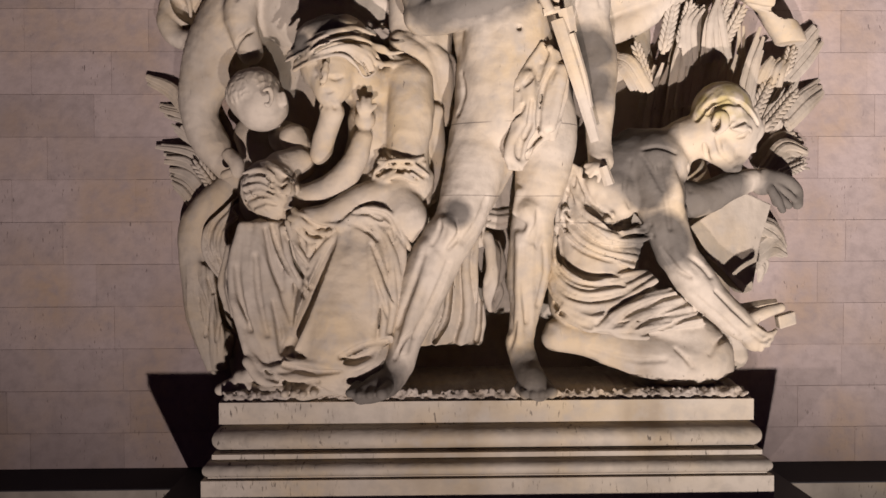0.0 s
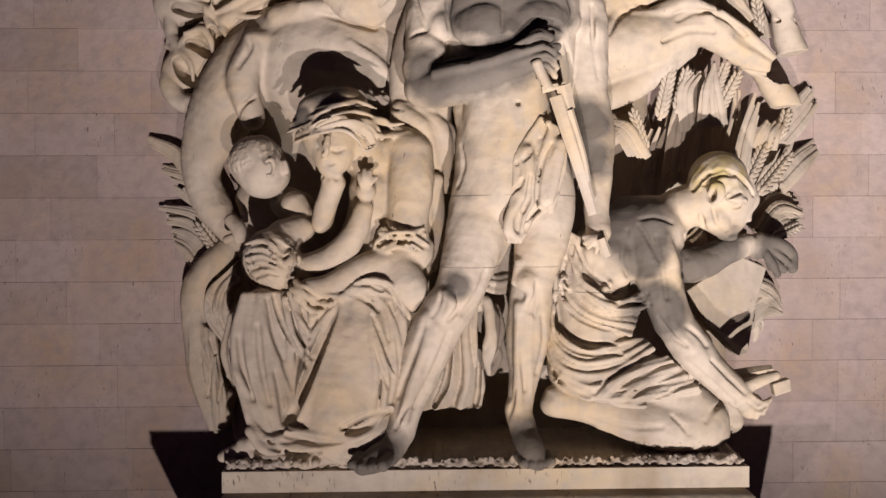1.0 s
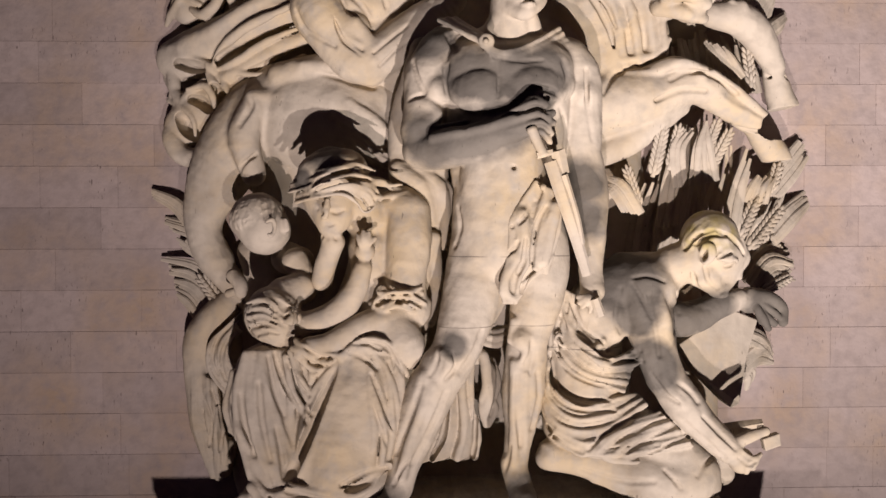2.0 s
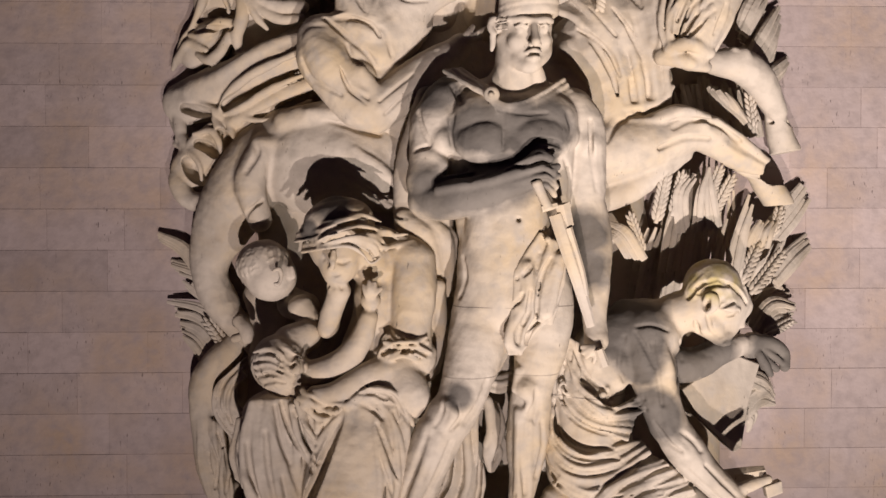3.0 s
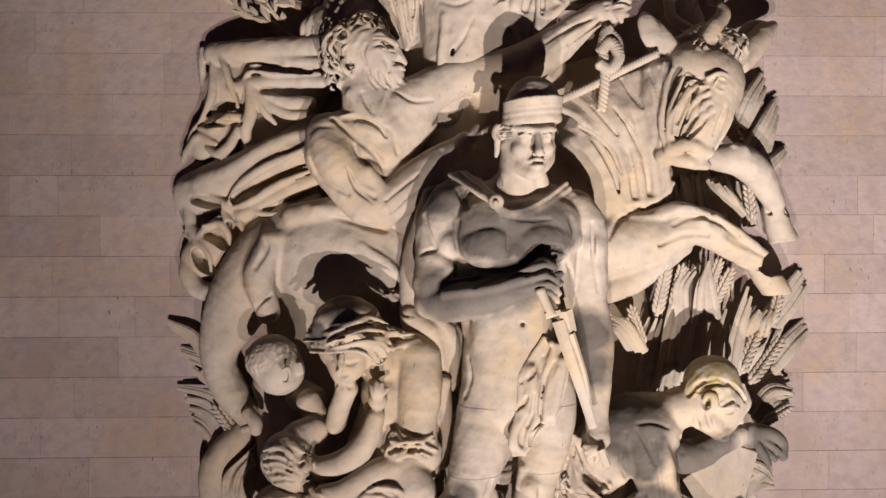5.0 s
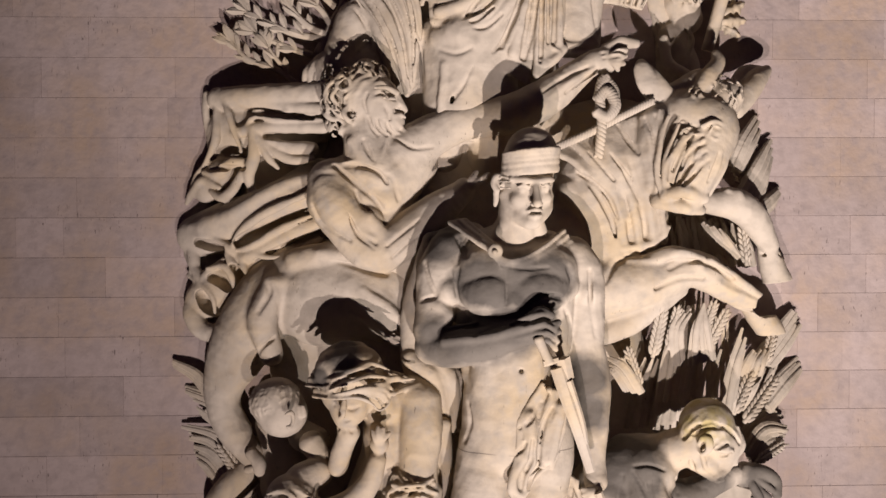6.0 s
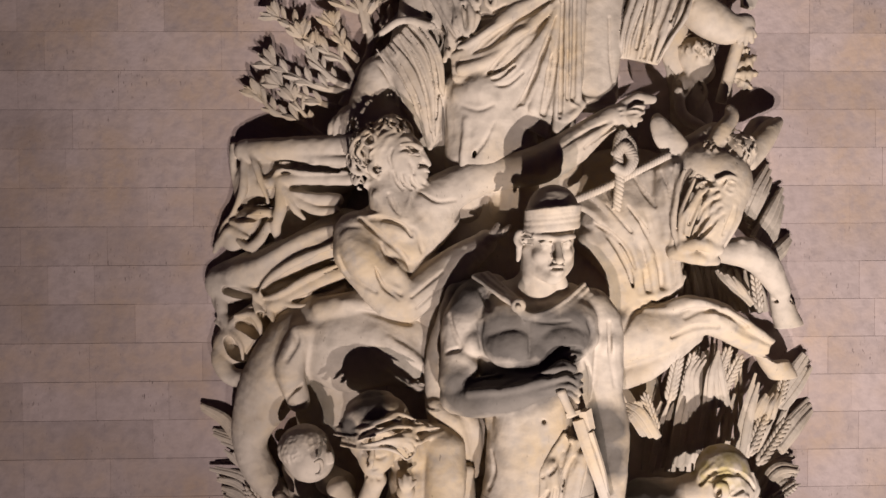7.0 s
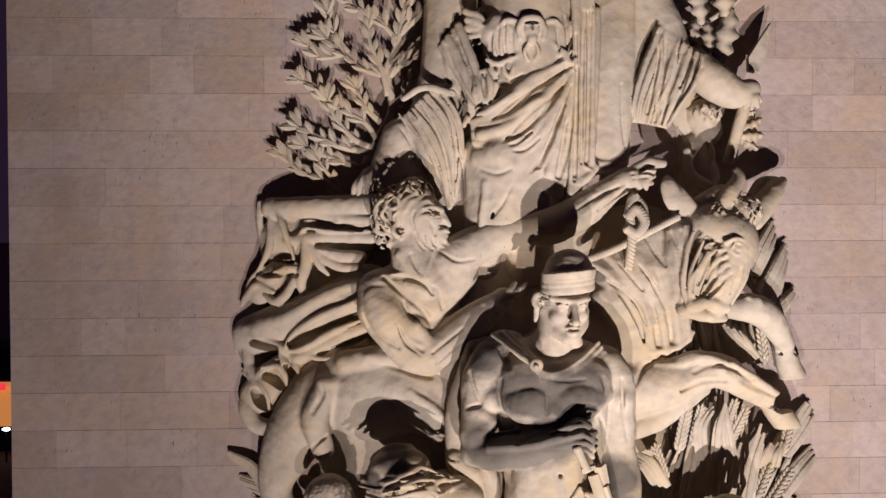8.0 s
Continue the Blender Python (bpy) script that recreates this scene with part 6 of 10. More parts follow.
    c.folds([(2.37, -1.38, 13.83, 0.028), (2.20, -1.42, 13.55, 0.035), (2.16, -1.38, 13.23, 0.028)], [(2.64, -1.38, 13.71, 0.028), (2.53, -1.40, 13.37, 0.035), (2.38, -1.36, 13.16, 0.028)], 5, k=0.03, jit=0.04)
    c.folds([(2.67, -1.40, 13.69, 0.028), (2.62, -1.36, 13.37, 0.035), (2.53, -1.30, 13.12, 0.028)], [(2.94, -1.26, 13.72, 0.028), (2.89, -1.22, 13.43, 0.036), (2.72, -1.16, 13.08, 0.029)], 5, k=0.025, jit=0.03)
    c.locks((2.12, -1.05, 13.13, 0.130), 20, 0.12, 0.02)
    c.locks((2.59, -1.16, 13.19, 0.129), 20, 0.12, 0.02)
    c.limb((2.16, -1.28, 13.07, 0.085), (2.35, -1.36, 13.12, 0.092), (2.63, -1.22, 13.04, 0.078), k=0.03)
    c.limb((2.11, -1.15, 13.01, 0.108), (2.32, -1.24, 12.95, 0.100), (2.64, -1.10, 12.89, 0.072), k=0.03)
    c.cut((2.22, -1.50, 13.04, 0.035), (2.28, -1.45, 12.94, 0.042), k=0.02)
    c.ball((2.74, -1.36, 13.81, 0.070), k=0.008)
    c.limb((2.63, -1.40, 13.80, 0.021), (2.70, -1.44, 13.89, 0.021), (2.83, -1.36, 13.82, 0.021), (2.71, -1.42, 13.73, 0.021), (2.63, -1.40, 13.80, 0.021), k=0.008)
    c.cut((2.67, -1.50, 13.80, 0.028), (2.70, -1.46, 13.80, 0.028), k=0.006)
    c.limb((2.56, -1.40, 13.89, 0.035), (2.70, -1.42, 13.94, 0.035), (2.89, -1.32, 13.89, 0.035), k=0.02)
    c.limb((2.63, -1.38, 13.74, 0.021), (2.72, -1.40, 13.73, 0.021), (2.86, -1.34, 13.76, 0.021), k=0.015)
    c.ball((2.97, -0.98, 14.27, 0.247), k=0.05)
    c.locks((2.93, -1.02, 14.29, 0.250), 130, 0.08, 0.017, k=0.016)
    c.locks((2.57, -1.06, 14.23, 0.175), 40, 0.09, 0.018, k=0.016)
    # extra mass on the poll, added to cast shade on the carved head above
    c.limb((2.40, -0.82, 14.30, 0.200), (2.70, -0.82, 14.46, 0.210), k=0.06)
    # horns and ear
    c.limb((3.19, -0.80, 14.16, 0.118), (3.38, -0.65, 14.39, 0.150), (3.56, -0.50, 14.59, 0.137), (3.74, -0.35, 14.73, 0.077), k=0.03)
    c.limb((3.23, -0.50, 14.40, 0.106), (3.43, -0.40, 14.68, 0.107), (3.65, -0.30, 14.74, 0.077), k=0.03)
    c.limb((2.65, -1.05, 14.31, 0.116), (2.75, -1.05, 14.52, 0.123), (2.89, -0.95, 14.71, 0.095), (2.89, -0.90, 14.83, 0.059), k=0.03)
    c.limb((2.36, -0.95, 14.12, 0.109), (2.21, -1.00, 14.34, 0.130), (2.06, -0.95, 14.56, 0.109), (1.97, -0.85, 14.74, 0.059), k=0.03, deep=0.6)
    c.limb((2.16, -1.00, 14.23, 0.101), (2.04, -1.02, 14.41, 0.145), (1.96, -0.98, 14.60, 0.131), (1.94, -0.90, 14.73, 0.058), k=0.03, deep=0.5)
    c.cut((2.22, -1.20, 14.24, 0.028), (2.03, -1.18, 14.28, 0.050), (1.96, -1.10, 14.26, 0.036), k=0.015)
    c.cut((2.18, -1.18, 14.26, 0.050), (2.03, -1.16, 14.30, 0.043), k=0.02)
    # bent foreleg and the second foreleg
    c.limb((1.37, -0.75, 11.88, 0.408), (1.81, -0.80, 11.99, 0.385), (2.20, -0.85, 12.07, 0.295), (2.52, -0.90, 12.17, 0.250), (2.76, -0.90, 12.14, 0.221), k=0.08)
    c.limb((1.46, -0.70, 11.34, 0.164), (1.82, -0.75, 11.50, 0.193), (2.18, -0.80, 11.73, 0.148), (2.48, -0.80, 11.91, 0.104), k=0.08)
    c.limb((2.72, -0.88, 12.13, 0.228), (3.05, -0.78, 11.94, 0.186), (3.39, -0.65, 11.76, 0.166), (3.61, -0.55, 11.62, 0.152), k=0.05)
    c.limb((2.77, -1.05, 12.27, 0.058), (3.14, -0.95, 12.05, 0.059), (3.52, -0.75, 11.81, 0.052), k=0.03)
    c.ball((2.60, -1.06, 12.23, 0.116), k=0.04)
    c.cut((2.08, -1.12, 11.94, 0.029), (2.37, -1.14, 12.05, 0.036), (2.67, -1.10, 12.05, 0.029), k=0.05)
    c.limb((3.48, -0.58, 11.66, 0.144), (3.62, -0.52, 11.52, 0.175), (3.80, -0.42, 11.32, 0.177), (3.86, -0.38, 11.23, 0.170), k=0.02)
    c.limb((2.01, -1.00, 12.29, 0.073), (2.31, -1.08, 12.38, 0.087), (2.64, -1.08, 12.30, 0.072), k=0.05)
    c.cut((3.14, -0.85, 11.71, 0.022), (3.40, -0.85, 11.65, 0.030), (3.73, -0.75, 11.64, 0.030), k=0.02)
    c.limb((2.84, -0.85, 13.00, 0.162), (3.18, -0.75, 12.98, 0.209), (3.47, -0.60, 12.80, 0.196), (3.75, -0.45, 12.46, 0.138), k=0.06)
    c.limb((3.04, -0.90, 13.13, 0.059), (3.30, -0.85, 12.98, 0.066), (3.63, -0.62, 12.63, 0.053), k=0.03)
    c.ball((3.16, -0.88, 13.07, 0.103), k=0.04)
    c.limb((3.72, -0.44, 12.48, 0.123), (3.79, -0.38, 12.29, 0.154), (3.91, -0.30, 12.00, 0.194), (3.95, -0.28, 11.85, 0.202), k=0.02)
    c.cut((3.33, -0.75, 12.44, 0.022), (3.61, -0.72, 12.39, 0.030), (3.88, -0.62, 12.34, 0.023), k=0.02)
    c.cut((3.61, -0.35, 11.70, 0.201), (4.26, -0.30, 11.81, 0.202), k=0.015, deep=3)
    c.cut((3.55, -0.45, 11.07, 0.199), (4.18, -0.40, 11.11, 0.201), k=0.015, deep=3)
    # flank, shoulder and neck
    c.stroke(0.027, (-2.88, -0.62, 11.00), (-2.78, -0.88, 11.19), (-2.60, -0.88, 11.34), deep=1.6, tip=0.75, cut=True)
    c.stroke(0.048, (-1.83, -0.93, 12.32), (-1.49, -0.95, 12.20), (-1.22, -0.93, 12.13), k=0.05, deep=1.4, tip=0.75, cut=True)
    c.stroke(0.082, (-2.04, -0.88, 12.38), (-1.63, -0.92, 12.36), (-1.29, -0.89, 12.27), k=0.05, tip=0.6)
    c.stroke(0.034, (-1.49, -1.03, 11.97), (-1.22, -1.04, 11.81), (-0.99, -0.93, 11.46), k=0.04, deep=1.4, tip=0.75, cut=True)
    c.stroke(0.027, (-1.63, -0.98, 11.67), (-1.22, -0.97, 11.40), (-1.01, -0.89, 11.29), k=0.03, deep=1.4, tip=0.75, cut=True)
    c.stroke(0.068, (-1.49, -1.01, 11.94), (-1.15, -1.01, 11.67), (-0.99, -0.89, 11.39), k=0.05, tip=0.6)
    c.stroke(0.034, (-2.91, -0.93, 12.21), (-2.65, -0.93, 11.94), (-2.77, -0.99, 11.67), k=0.04, deep=1.4, tip=0.75, cut=True)
    # long creases of the neck and the coat of the head
    c.stroke(0.024, (1.66, -0.92, 13.95), (1.76, -1.03, 13.75), (1.86, -1.14, 13.58), k=0.018, deep=1.7, tip=0.75, cut=True)
    c.stroke(0.024, (1.54, -1.07, 13.59), (1.76, -1.11, 13.26), (1.95, -1.04, 12.87), (2.00, -0.97, 12.58), k=0.018, deep=1.7, tip=0.75, cut=True)
    c.stroke(0.024, (1.28, -1.00, 13.61), (1.44, -1.08, 13.42), (1.58, -1.09, 13.26), k=0.018, deep=1.7, tip=0.75, cut=True)
    c.stroke(0.025, (1.15, -0.93, 13.37), (1.36, -1.02, 13.22), (1.52, -1.04, 13.05), (1.63, -1.05, 12.80), k=0.018, deep=1.7, tip=0.75, cut=True)
    c.stroke(0.024, (1.94, -1.14, 14.02), (2.00, -1.24, 13.77), (2.02, -1.31, 13.49), k=0.018, deep=1.4, tip=0.75, cut=True)
    c.stroke(0.024, (2.05, -1.20, 14.04), (2.06, -1.29, 13.77), (2.02, -1.32, 13.49), k=0.018, deep=1.4, tip=0.75, cut=True)
    c.stroke(0.035, (1.91, -1.04, 14.05), (1.97, -1.20, 13.77), (2.00, -1.23, 13.53), tip=0.6)
    c.stroke(0.041, (2.14, -1.19, 14.04), (2.09, -1.29, 13.70), (2.04, -1.29, 13.35), (2.09, -1.27, 13.11), tip=0.6)
    c.stroke(0.034, (2.18, -1.46, 13.55), (2.13, -1.40, 13.42), (2.13, -1.31, 13.18), (2.17, -1.37, 13.09), tip=0.6)
    c.stroke(0.025, (2.56, -1.36, 13.81), (2.36, -1.42, 13.76), (2.24, -1.46, 13.58), (2.18, -1.45, 13.42), tip=0.6)
    c.stroke(0.025, (2.58, -1.40, 13.73), (2.42, -1.37, 13.64), (2.28, -1.46, 13.48), (2.22, -1.44, 13.31), tip=0.6)
    c.stroke(0.025, (2.59, -1.41, 13.63), (2.45, -1.37, 13.54), (2.36, -1.38, 13.40), (2.29, -1.35, 13.25), tip=0.6)
    c.stroke(0.025, (2.61, -1.42, 13.52), (2.49, -1.40, 13.43), (2.40, -1.41, 13.29), (2.32, -1.37, 13.21), tip=0.6)
    c.stroke(0.025, (2.65, -1.40, 13.43), (2.55, -1.40, 13.33), (2.45, -1.40, 13.24), (2.34, -1.41, 13.17), tip=0.6)
    c.stroke(0.024, (2.57, -1.40, 13.77), (2.37, -1.46, 13.69), (2.26, -1.49, 13.53), (2.19, -1.45, 13.36), k=0.018, deep=1.4, tip=0.75, cut=True)
    c.stroke(0.024, (2.58, -1.42, 13.68), (2.43, -1.41, 13.59), (2.33, -1.40, 13.44), (2.29, -1.28, 13.28), k=0.018, deep=1.4, tip=0.75, cut=True)
    c.stroke(0.024, (2.60, -1.44, 13.58), (2.46, -1.44, 13.48), (2.39, -1.37, 13.35), (2.30, -1.36, 13.23), k=0.018, deep=1.4, tip=0.75, cut=True)
    c.stroke(0.024, (2.63, -1.43, 13.48), (2.51, -1.44, 13.38), (2.43, -1.39, 13.27), (2.33, -1.41, 13.19), k=0.018, deep=1.4, tip=0.75, cut=True)
    c.stroke(0.025, (2.73, -1.40, 13.55), (2.66, -1.40, 13.42), (2.62, -1.36, 13.25), tip=0.6)
    c.stroke(0.025, (2.81, -1.37, 13.59), (2.77, -1.35, 13.42), (2.70, -1.31, 13.23), tip=0.6)
    c.stroke(0.024, (2.76, -1.41, 13.55), (2.71, -1.40, 13.40), (2.65, -1.36, 13.23), k=0.018, deep=1.4, tip=0.75, cut=True)
    c.stroke(0.024, (2.53, -1.35, 13.89), (2.44, -1.29, 13.86), (2.35, -1.43, 13.81), k=0.018, deep=1.4, tip=0.75, cut=True)
    # folds at the foot of the neck
    c.stroke(0.024, (1.89, -1.06, 12.94), (1.98, -1.00, 12.69), (2.00, -0.97, 12.47), k=0.03, deep=1.4, tip=0.75, cut=True)
    c.stroke(0.024, (1.76, -1.03, 12.76), (1.79, -1.00, 12.58), (1.82, -0.99, 12.44), k=0.03, deep=1.4, tip=0.75, cut=True)
    c.stroke(0.049, (1.70, -1.00, 12.43), (1.96, -0.97, 12.47), (2.14, -0.95, 12.52), (2.29, -0.95, 12.69), k=0.03, tip=0.6)
    # raised foreleg
    c.stroke(0.028, (1.46, -1.15, 12.02), (1.59, -1.06, 12.23), (1.74, -1.02, 12.31), k=0.04, deep=1.4, tip=0.75, cut=True)
    c.stroke(0.049, (1.76, -1.04, 12.27), (2.11, -1.08, 12.29), (2.37, -1.15, 12.38), (2.66, -1.13, 12.30), k=0.04, tip=0.6)
    c.stroke(0.028, (2.25, -1.13, 12.18), (2.46, -1.14, 12.27), (2.75, -1.11, 12.23), (3.08, -0.99, 12.04), k=0.03, deep=1.4, tip=0.75, cut=True)
    c.stroke(0.042, (2.67, -1.12, 12.16), (3.01, -0.96, 11.93), (3.43, -0.80, 11.76), k=0.03, tip=0.6)
    c.stroke(0.024, (3.17, -0.73, 11.68), (3.46, -0.74, 11.62), (3.68, -0.74, 11.64), k=0.018, deep=1.4, tip=0.75, cut=True)
    c.stroke(0.024, (3.49, -0.47, 12.51), (3.64, -0.47, 12.34), (3.93, -0.47, 12.32), k=0.018, deep=1.4, tip=0.75, cut=True)
    return c


tagged(skinned("bull_statue", bull(), carved, 0.0158), "shaggy bull with one foreleg raised, carved in pale limestone", "statue")


# ---- the man who holds the bull ----
def tamer():
    c = Clay(71)
    c.limb((-1.49, -0.85, 14.29, 0.363), (-1.32, -0.88, 14.21, 0.318), (-1.23, -0.90, 14.02, 0.246), k=0.05)
    c.limb((-1.25, -0.95, 14.25, 0.216), (-1.18, -0.95, 14.03, 0.187), k=0.05)
    c.limb((-1.27, -1.14, 14.32, 0.042), (-1.09, -1.06, 14.33, 0.043), k=0.03)
    c.limb((-1.08, -1.02, 14.31, 0.043), (-1.00, -1.00, 14.17, 0.043), (-0.98, -0.98, 14.13, 0.043), k=0.03)
    c.cut((-1.19, -1.20, 14.24, 0.018), (-1.09, -1.10, 14.24, 0.018), k=0.02)
    c.limb((-1.09, -1.00, 14.01, 0.029), (-1.01, -0.96, 14.00, 0.029), k=0.015)
    c.limb((-1.13, -0.98, 13.89, 0.065), (-1.06, -0.94, 13.87, 0.050), k=0.03)
    c.ball((-1.30, -0.98, 14.10, 0.187), k=0.06)
    c.limb((-1.37, -0.98, 13.90, 0.144), (-1.22, -0.96, 13.83, 0.115), k=0.06)
    c.cut((-1.22, -1.38, 14.27, 0.028), (-1.10, -1.26, 14.26, 0.028), k=0.03)
    c.limb((-1.22, -1.27, 14.24, 0.021), (-1.10, -1.16, 14.24, 0.021), k=0.012)
    c.limb((-1.32, -1.40, 14.34, 0.028), (-1.19, -1.26, 14.36, 0.035), (-1.07, -1.12, 14.32, 0.035), k=0.02)
    c.cut((-1.09, -1.06, 14.12, 0.021), (-1.03, -1.02, 14.10, 0.021), k=0.015)
    c.cut((-1.12, -1.30, 14.03, 0.021), (-1.06, -1.24, 14.03, 0.021), (-0.97, -1.05, 14.04, 0.021), k=0.012)
    c.limb((-1.07, -1.02, 14.08, 0.029), (-0.99, -0.98, 14.07, 0.029), k=0.012)
    c.cut((-1.32, -1.46, 14.21, 0.027), (-1.36, -1.44, 14.08, 0.034), (-1.34, -1.36, 13.96, 0.028), k=0.05)
    c.locks((-1.27, -0.96, 13.94, 0.187), 60, 0.07, 0.013, k=0.02)
    c.locks((-1.65, -0.86, 14.34, 0.325), 110, 0.20, 0.015, k=0.045)
    c.locks((-1.80, -0.90, 14.21, 0.205), 60, 0.13, 0.020, k=0.025)
    c.locks((-1.81, -0.86, 13.96, 0.130), 24, 0.1, 0.022)
    c.locks((-1.43, -0.86, 14.50, 0.262), 60, 0.16, 0.016, up=0.1, k=0.03)
    c.limb((-1.66, -1.14, 14.13, 0.028), (-1.70, -1.18, 14.05, 0.035), (-1.64, -1.18, 14.00, 0.028), (-1.57, -1.18, 14.02, 0.028), k=0.012)
    c.cut((-1.61, -1.26, 14.05, 0.021), (-1.59, -1.20, 14.04, 0.021), k=0.01)
    # neck, chest
    c.limb((-1.49, -0.85, 13.93, 0.261), (-1.42, -0.85, 13.60, 0.320), (-1.29, -0.80, 13.38, 0.402), k=0.07)
    c.limb((-1.61, -1.05, 13.74, 0.086), (-1.40, -1.10, 13.42, 0.085), k=0.04)
    c.limb((-1.22, -1.02, 13.78, 0.072), (-1.33, -1.10, 13.42, 0.071), k=0.04)
    c.limb((-1.65, -0.75, 13.23, 0.381), (-1.25, -0.72, 13.17, 0.368), (-0.92, -0.70, 13.52, 0.354), k=0.08)
    c.limb((-1.47, -0.92, 13.09, 0.217), (-1.22, -0.92, 13.09, 0.217), k=0.04)
    c.limb((-1.21, -0.50, 12.69, 0.525), (-0.91, -0.40, 12.23, 0.531), k=0.1)
    # near arm, bent
    c.limb((-1.87, -0.85, 13.24, 0.319), (-1.83, -0.90, 13.02, 0.347), (-1.65, -0.92, 12.73, 0.318), (-1.45, -0.94, 12.48, 0.289), (-1.26, -0.92, 12.37, 0.246), k=0.05)
    c.ball((-1.47, -1.00, 12.77, 0.230), k=0.05)
    c.ball((-1.94, -0.98, 13.03, 0.215), k=0.05)
    c.limb((-1.26, -0.92, 12.38, 0.246), (-0.97, -0.95, 12.59, 0.260), (-0.61, -0.95, 12.87, 0.231), (-0.28, -0.95, 13.12, 0.159), k=0.05)
    hand(c, (-0.25, -0.98, 13.16, 0.144), ((0.01, -1.05, 13.29), (0.04, -1.05, 13.34), (-0.11, -1.05, 13.36), (-0.02, -1.06, 13.23)), 0.045)
    c.cut((-1.58, -1.26, 13.01, 0.042), (-1.33, -1.22, 13.04, 0.049), (-1.21, -1.10, 12.89, 0.043), k=0.04)
    c.cut((-2.00, -1.16, 13.36, 0.035), (-1.64, -1.20, 13.36, 0.042), (-1.47, -1.20, 13.21, 0.042), k=0.04)
    c.cut((-1.65, -1.26, 12.90, 0.028), (-1.58, -1.26, 12.66, 0.035), (-1.33, -1.20, 12.51, 0.035), k=0.05)
    c.cut((-1.33, -1.22, 13.35, 0.035), (-1.12, -1.18, 13.28, 0.035), (-1.04, -1.05, 13.03, 0.036), k=0.04)
    # far arm, stretched to the rope
    c.limb((-1.03, -0.78, 13.56, 0.337), (-0.74, -0.80, 13.78, 0.278), (-0.34, -0.85, 13.97, 0.240), (0.02, -0.88, 14.04, 0.218), k=0.06)
    c.limb((-0.01, -0.88, 14.04, 0.225), (0.38, -0.92, 14.10, 0.247), (0.81, -0.98, 14.32, 0.231), (1.17, -1.02, 14.59, 0.173), (1.36, -1.04, 14.72, 0.144), k=0.05)
    c.folds([(0.70, -1.18, 14.30, 0.035), (0.99, -1.18, 14.44, 0.036), (1.24, -1.16, 14.65, 0.028)], [(0.85, -1.14, 14.23, 0.036), (1.10, -1.14, 14.41, 0.036), (1.35, -1.14, 14.55, 0.029)], 3, k=0.02)
    hand(c, (1.46, -1.06, 14.72, 0.172), ((1.66, -1.20, 14.66), (1.68, -1.22, 14.75), (1.68, -1.22, 14.82), (1.60, -1.18, 14.59)), 0.05)
    c.limb((1.48, -1.08, 14.84, 0.086), (1.65, -1.12, 14.93, 0.086), (1.84, -1.08, 14.93, 0.065), k=0.02)
    # shoulder, upper arm and chest muscles
    c.stroke(0.207, (-1.95, -1.12, 13.20), (-1.81, -1.17, 12.96), (-1.64, -1.16, 12.72), k=0.05, deep=0.7, tip=0.6)
    c.stroke(0.028, (-2.09, -1.13, 12.96), (-1.99, -1.11, 12.75), (-1.85, -1.17, 12.65), (-1.64, -1.22, 12.54), k=0.03, deep=1.4, tip=0.75, cut=True)
    c.stroke(0.028, (-1.57, -1.13, 13.13), (-1.51, -1.13, 12.99), (-1.33, -1.19, 12.82), (-1.23, -1.04, 12.73), k=0.03, deep=1.4, tip=0.75, cut=True)
    c.stroke(0.035, (-1.82, -1.08, 13.45), (-1.54, -1.13, 13.20), (-1.37, -1.14, 13.06), (-1.25, -1.07, 12.92), k=0.03, deep=1.4, tip=0.75, cut=True)
    c.stroke(0.097, (-1.40, -1.18, 12.82), (-1.27, -1.09, 12.61), (-1.20, -1.14, 12.40), k=0.04, tip=0.6)
    c.stroke(0.024, (-1.67, -1.24, 12.89), (-1.54, -1.22, 12.61), (-1.35, -1.22, 12.44), k=0.025, deep=1.4, tip=0.75, cut=True)
    c.stroke(0.063, (-1.54, -1.10, 13.37), (-1.34, -1.15, 13.29), (-1.19, -1.11, 13.20), k=0.03, tip=0.6)
    c.stroke(0.028, (-1.47, -1.17, 13.43), (-1.29, -1.18, 13.36), (-1.19, -1.16, 13.23), deep=1.7, tip=0.75, cut=True)
    c.stroke(0.024, (-1.12, -1.03, 13.80), (-0.88, -1.10, 13.66), (-0.63, -1.03, 13.67), deep=1.4, tip=0.75, cut=True)
    c.stroke(0.028, (-1.54, -1.11, 13.79), (-1.48, -1.15, 13.61), (-1.34, -1.18, 13.45), tip=0.6)
    c.stroke(0.028, (-1.19, -1.07, 13.79), (-1.24, -1.13, 13.61), (-1.31, -1.18, 13.45), tip=0.6)
    c.stroke(0.028, (-1.47, -1.15, 13.75), (-1.40, -1.18, 13.58), (-1.34, -1.20, 13.47), k=0.03, deep=1.4, tip=0.75, cut=True)
    c.stroke(0.028, (-1.79, -1.01, 13.48), (-1.54, -1.12, 13.50), (-1.26, -1.18, 13.44), tip=0.6)
    c.stroke(0.028, (-1.82, -1.09, 13.43), (-1.54, -1.13, 13.44), (-1.33, -1.20, 13.38), deep=1.4, tip=0.75, cut=True)
    # forearm across the body
    c.stroke(0.024, (-1.20, -1.19, 12.47), (-0.99, -1.21, 12.64), (-0.81, -1.20, 12.78), deep=1.4, tip=0.75, cut=True)
    c.stroke(0.024, (-1.13, -1.15, 12.33), (-0.95, -1.20, 12.50), (-0.79, -1.20, 12.61), deep=1.4, tip=0.75, cut=True)
    # face: brow, nose, lips, cheek and ear
    c.stroke(0.028, (-1.39, -1.17, 14.36), (-1.28, -1.12, 14.44), (-1.16, -1.08, 14.40), tip=0.6)
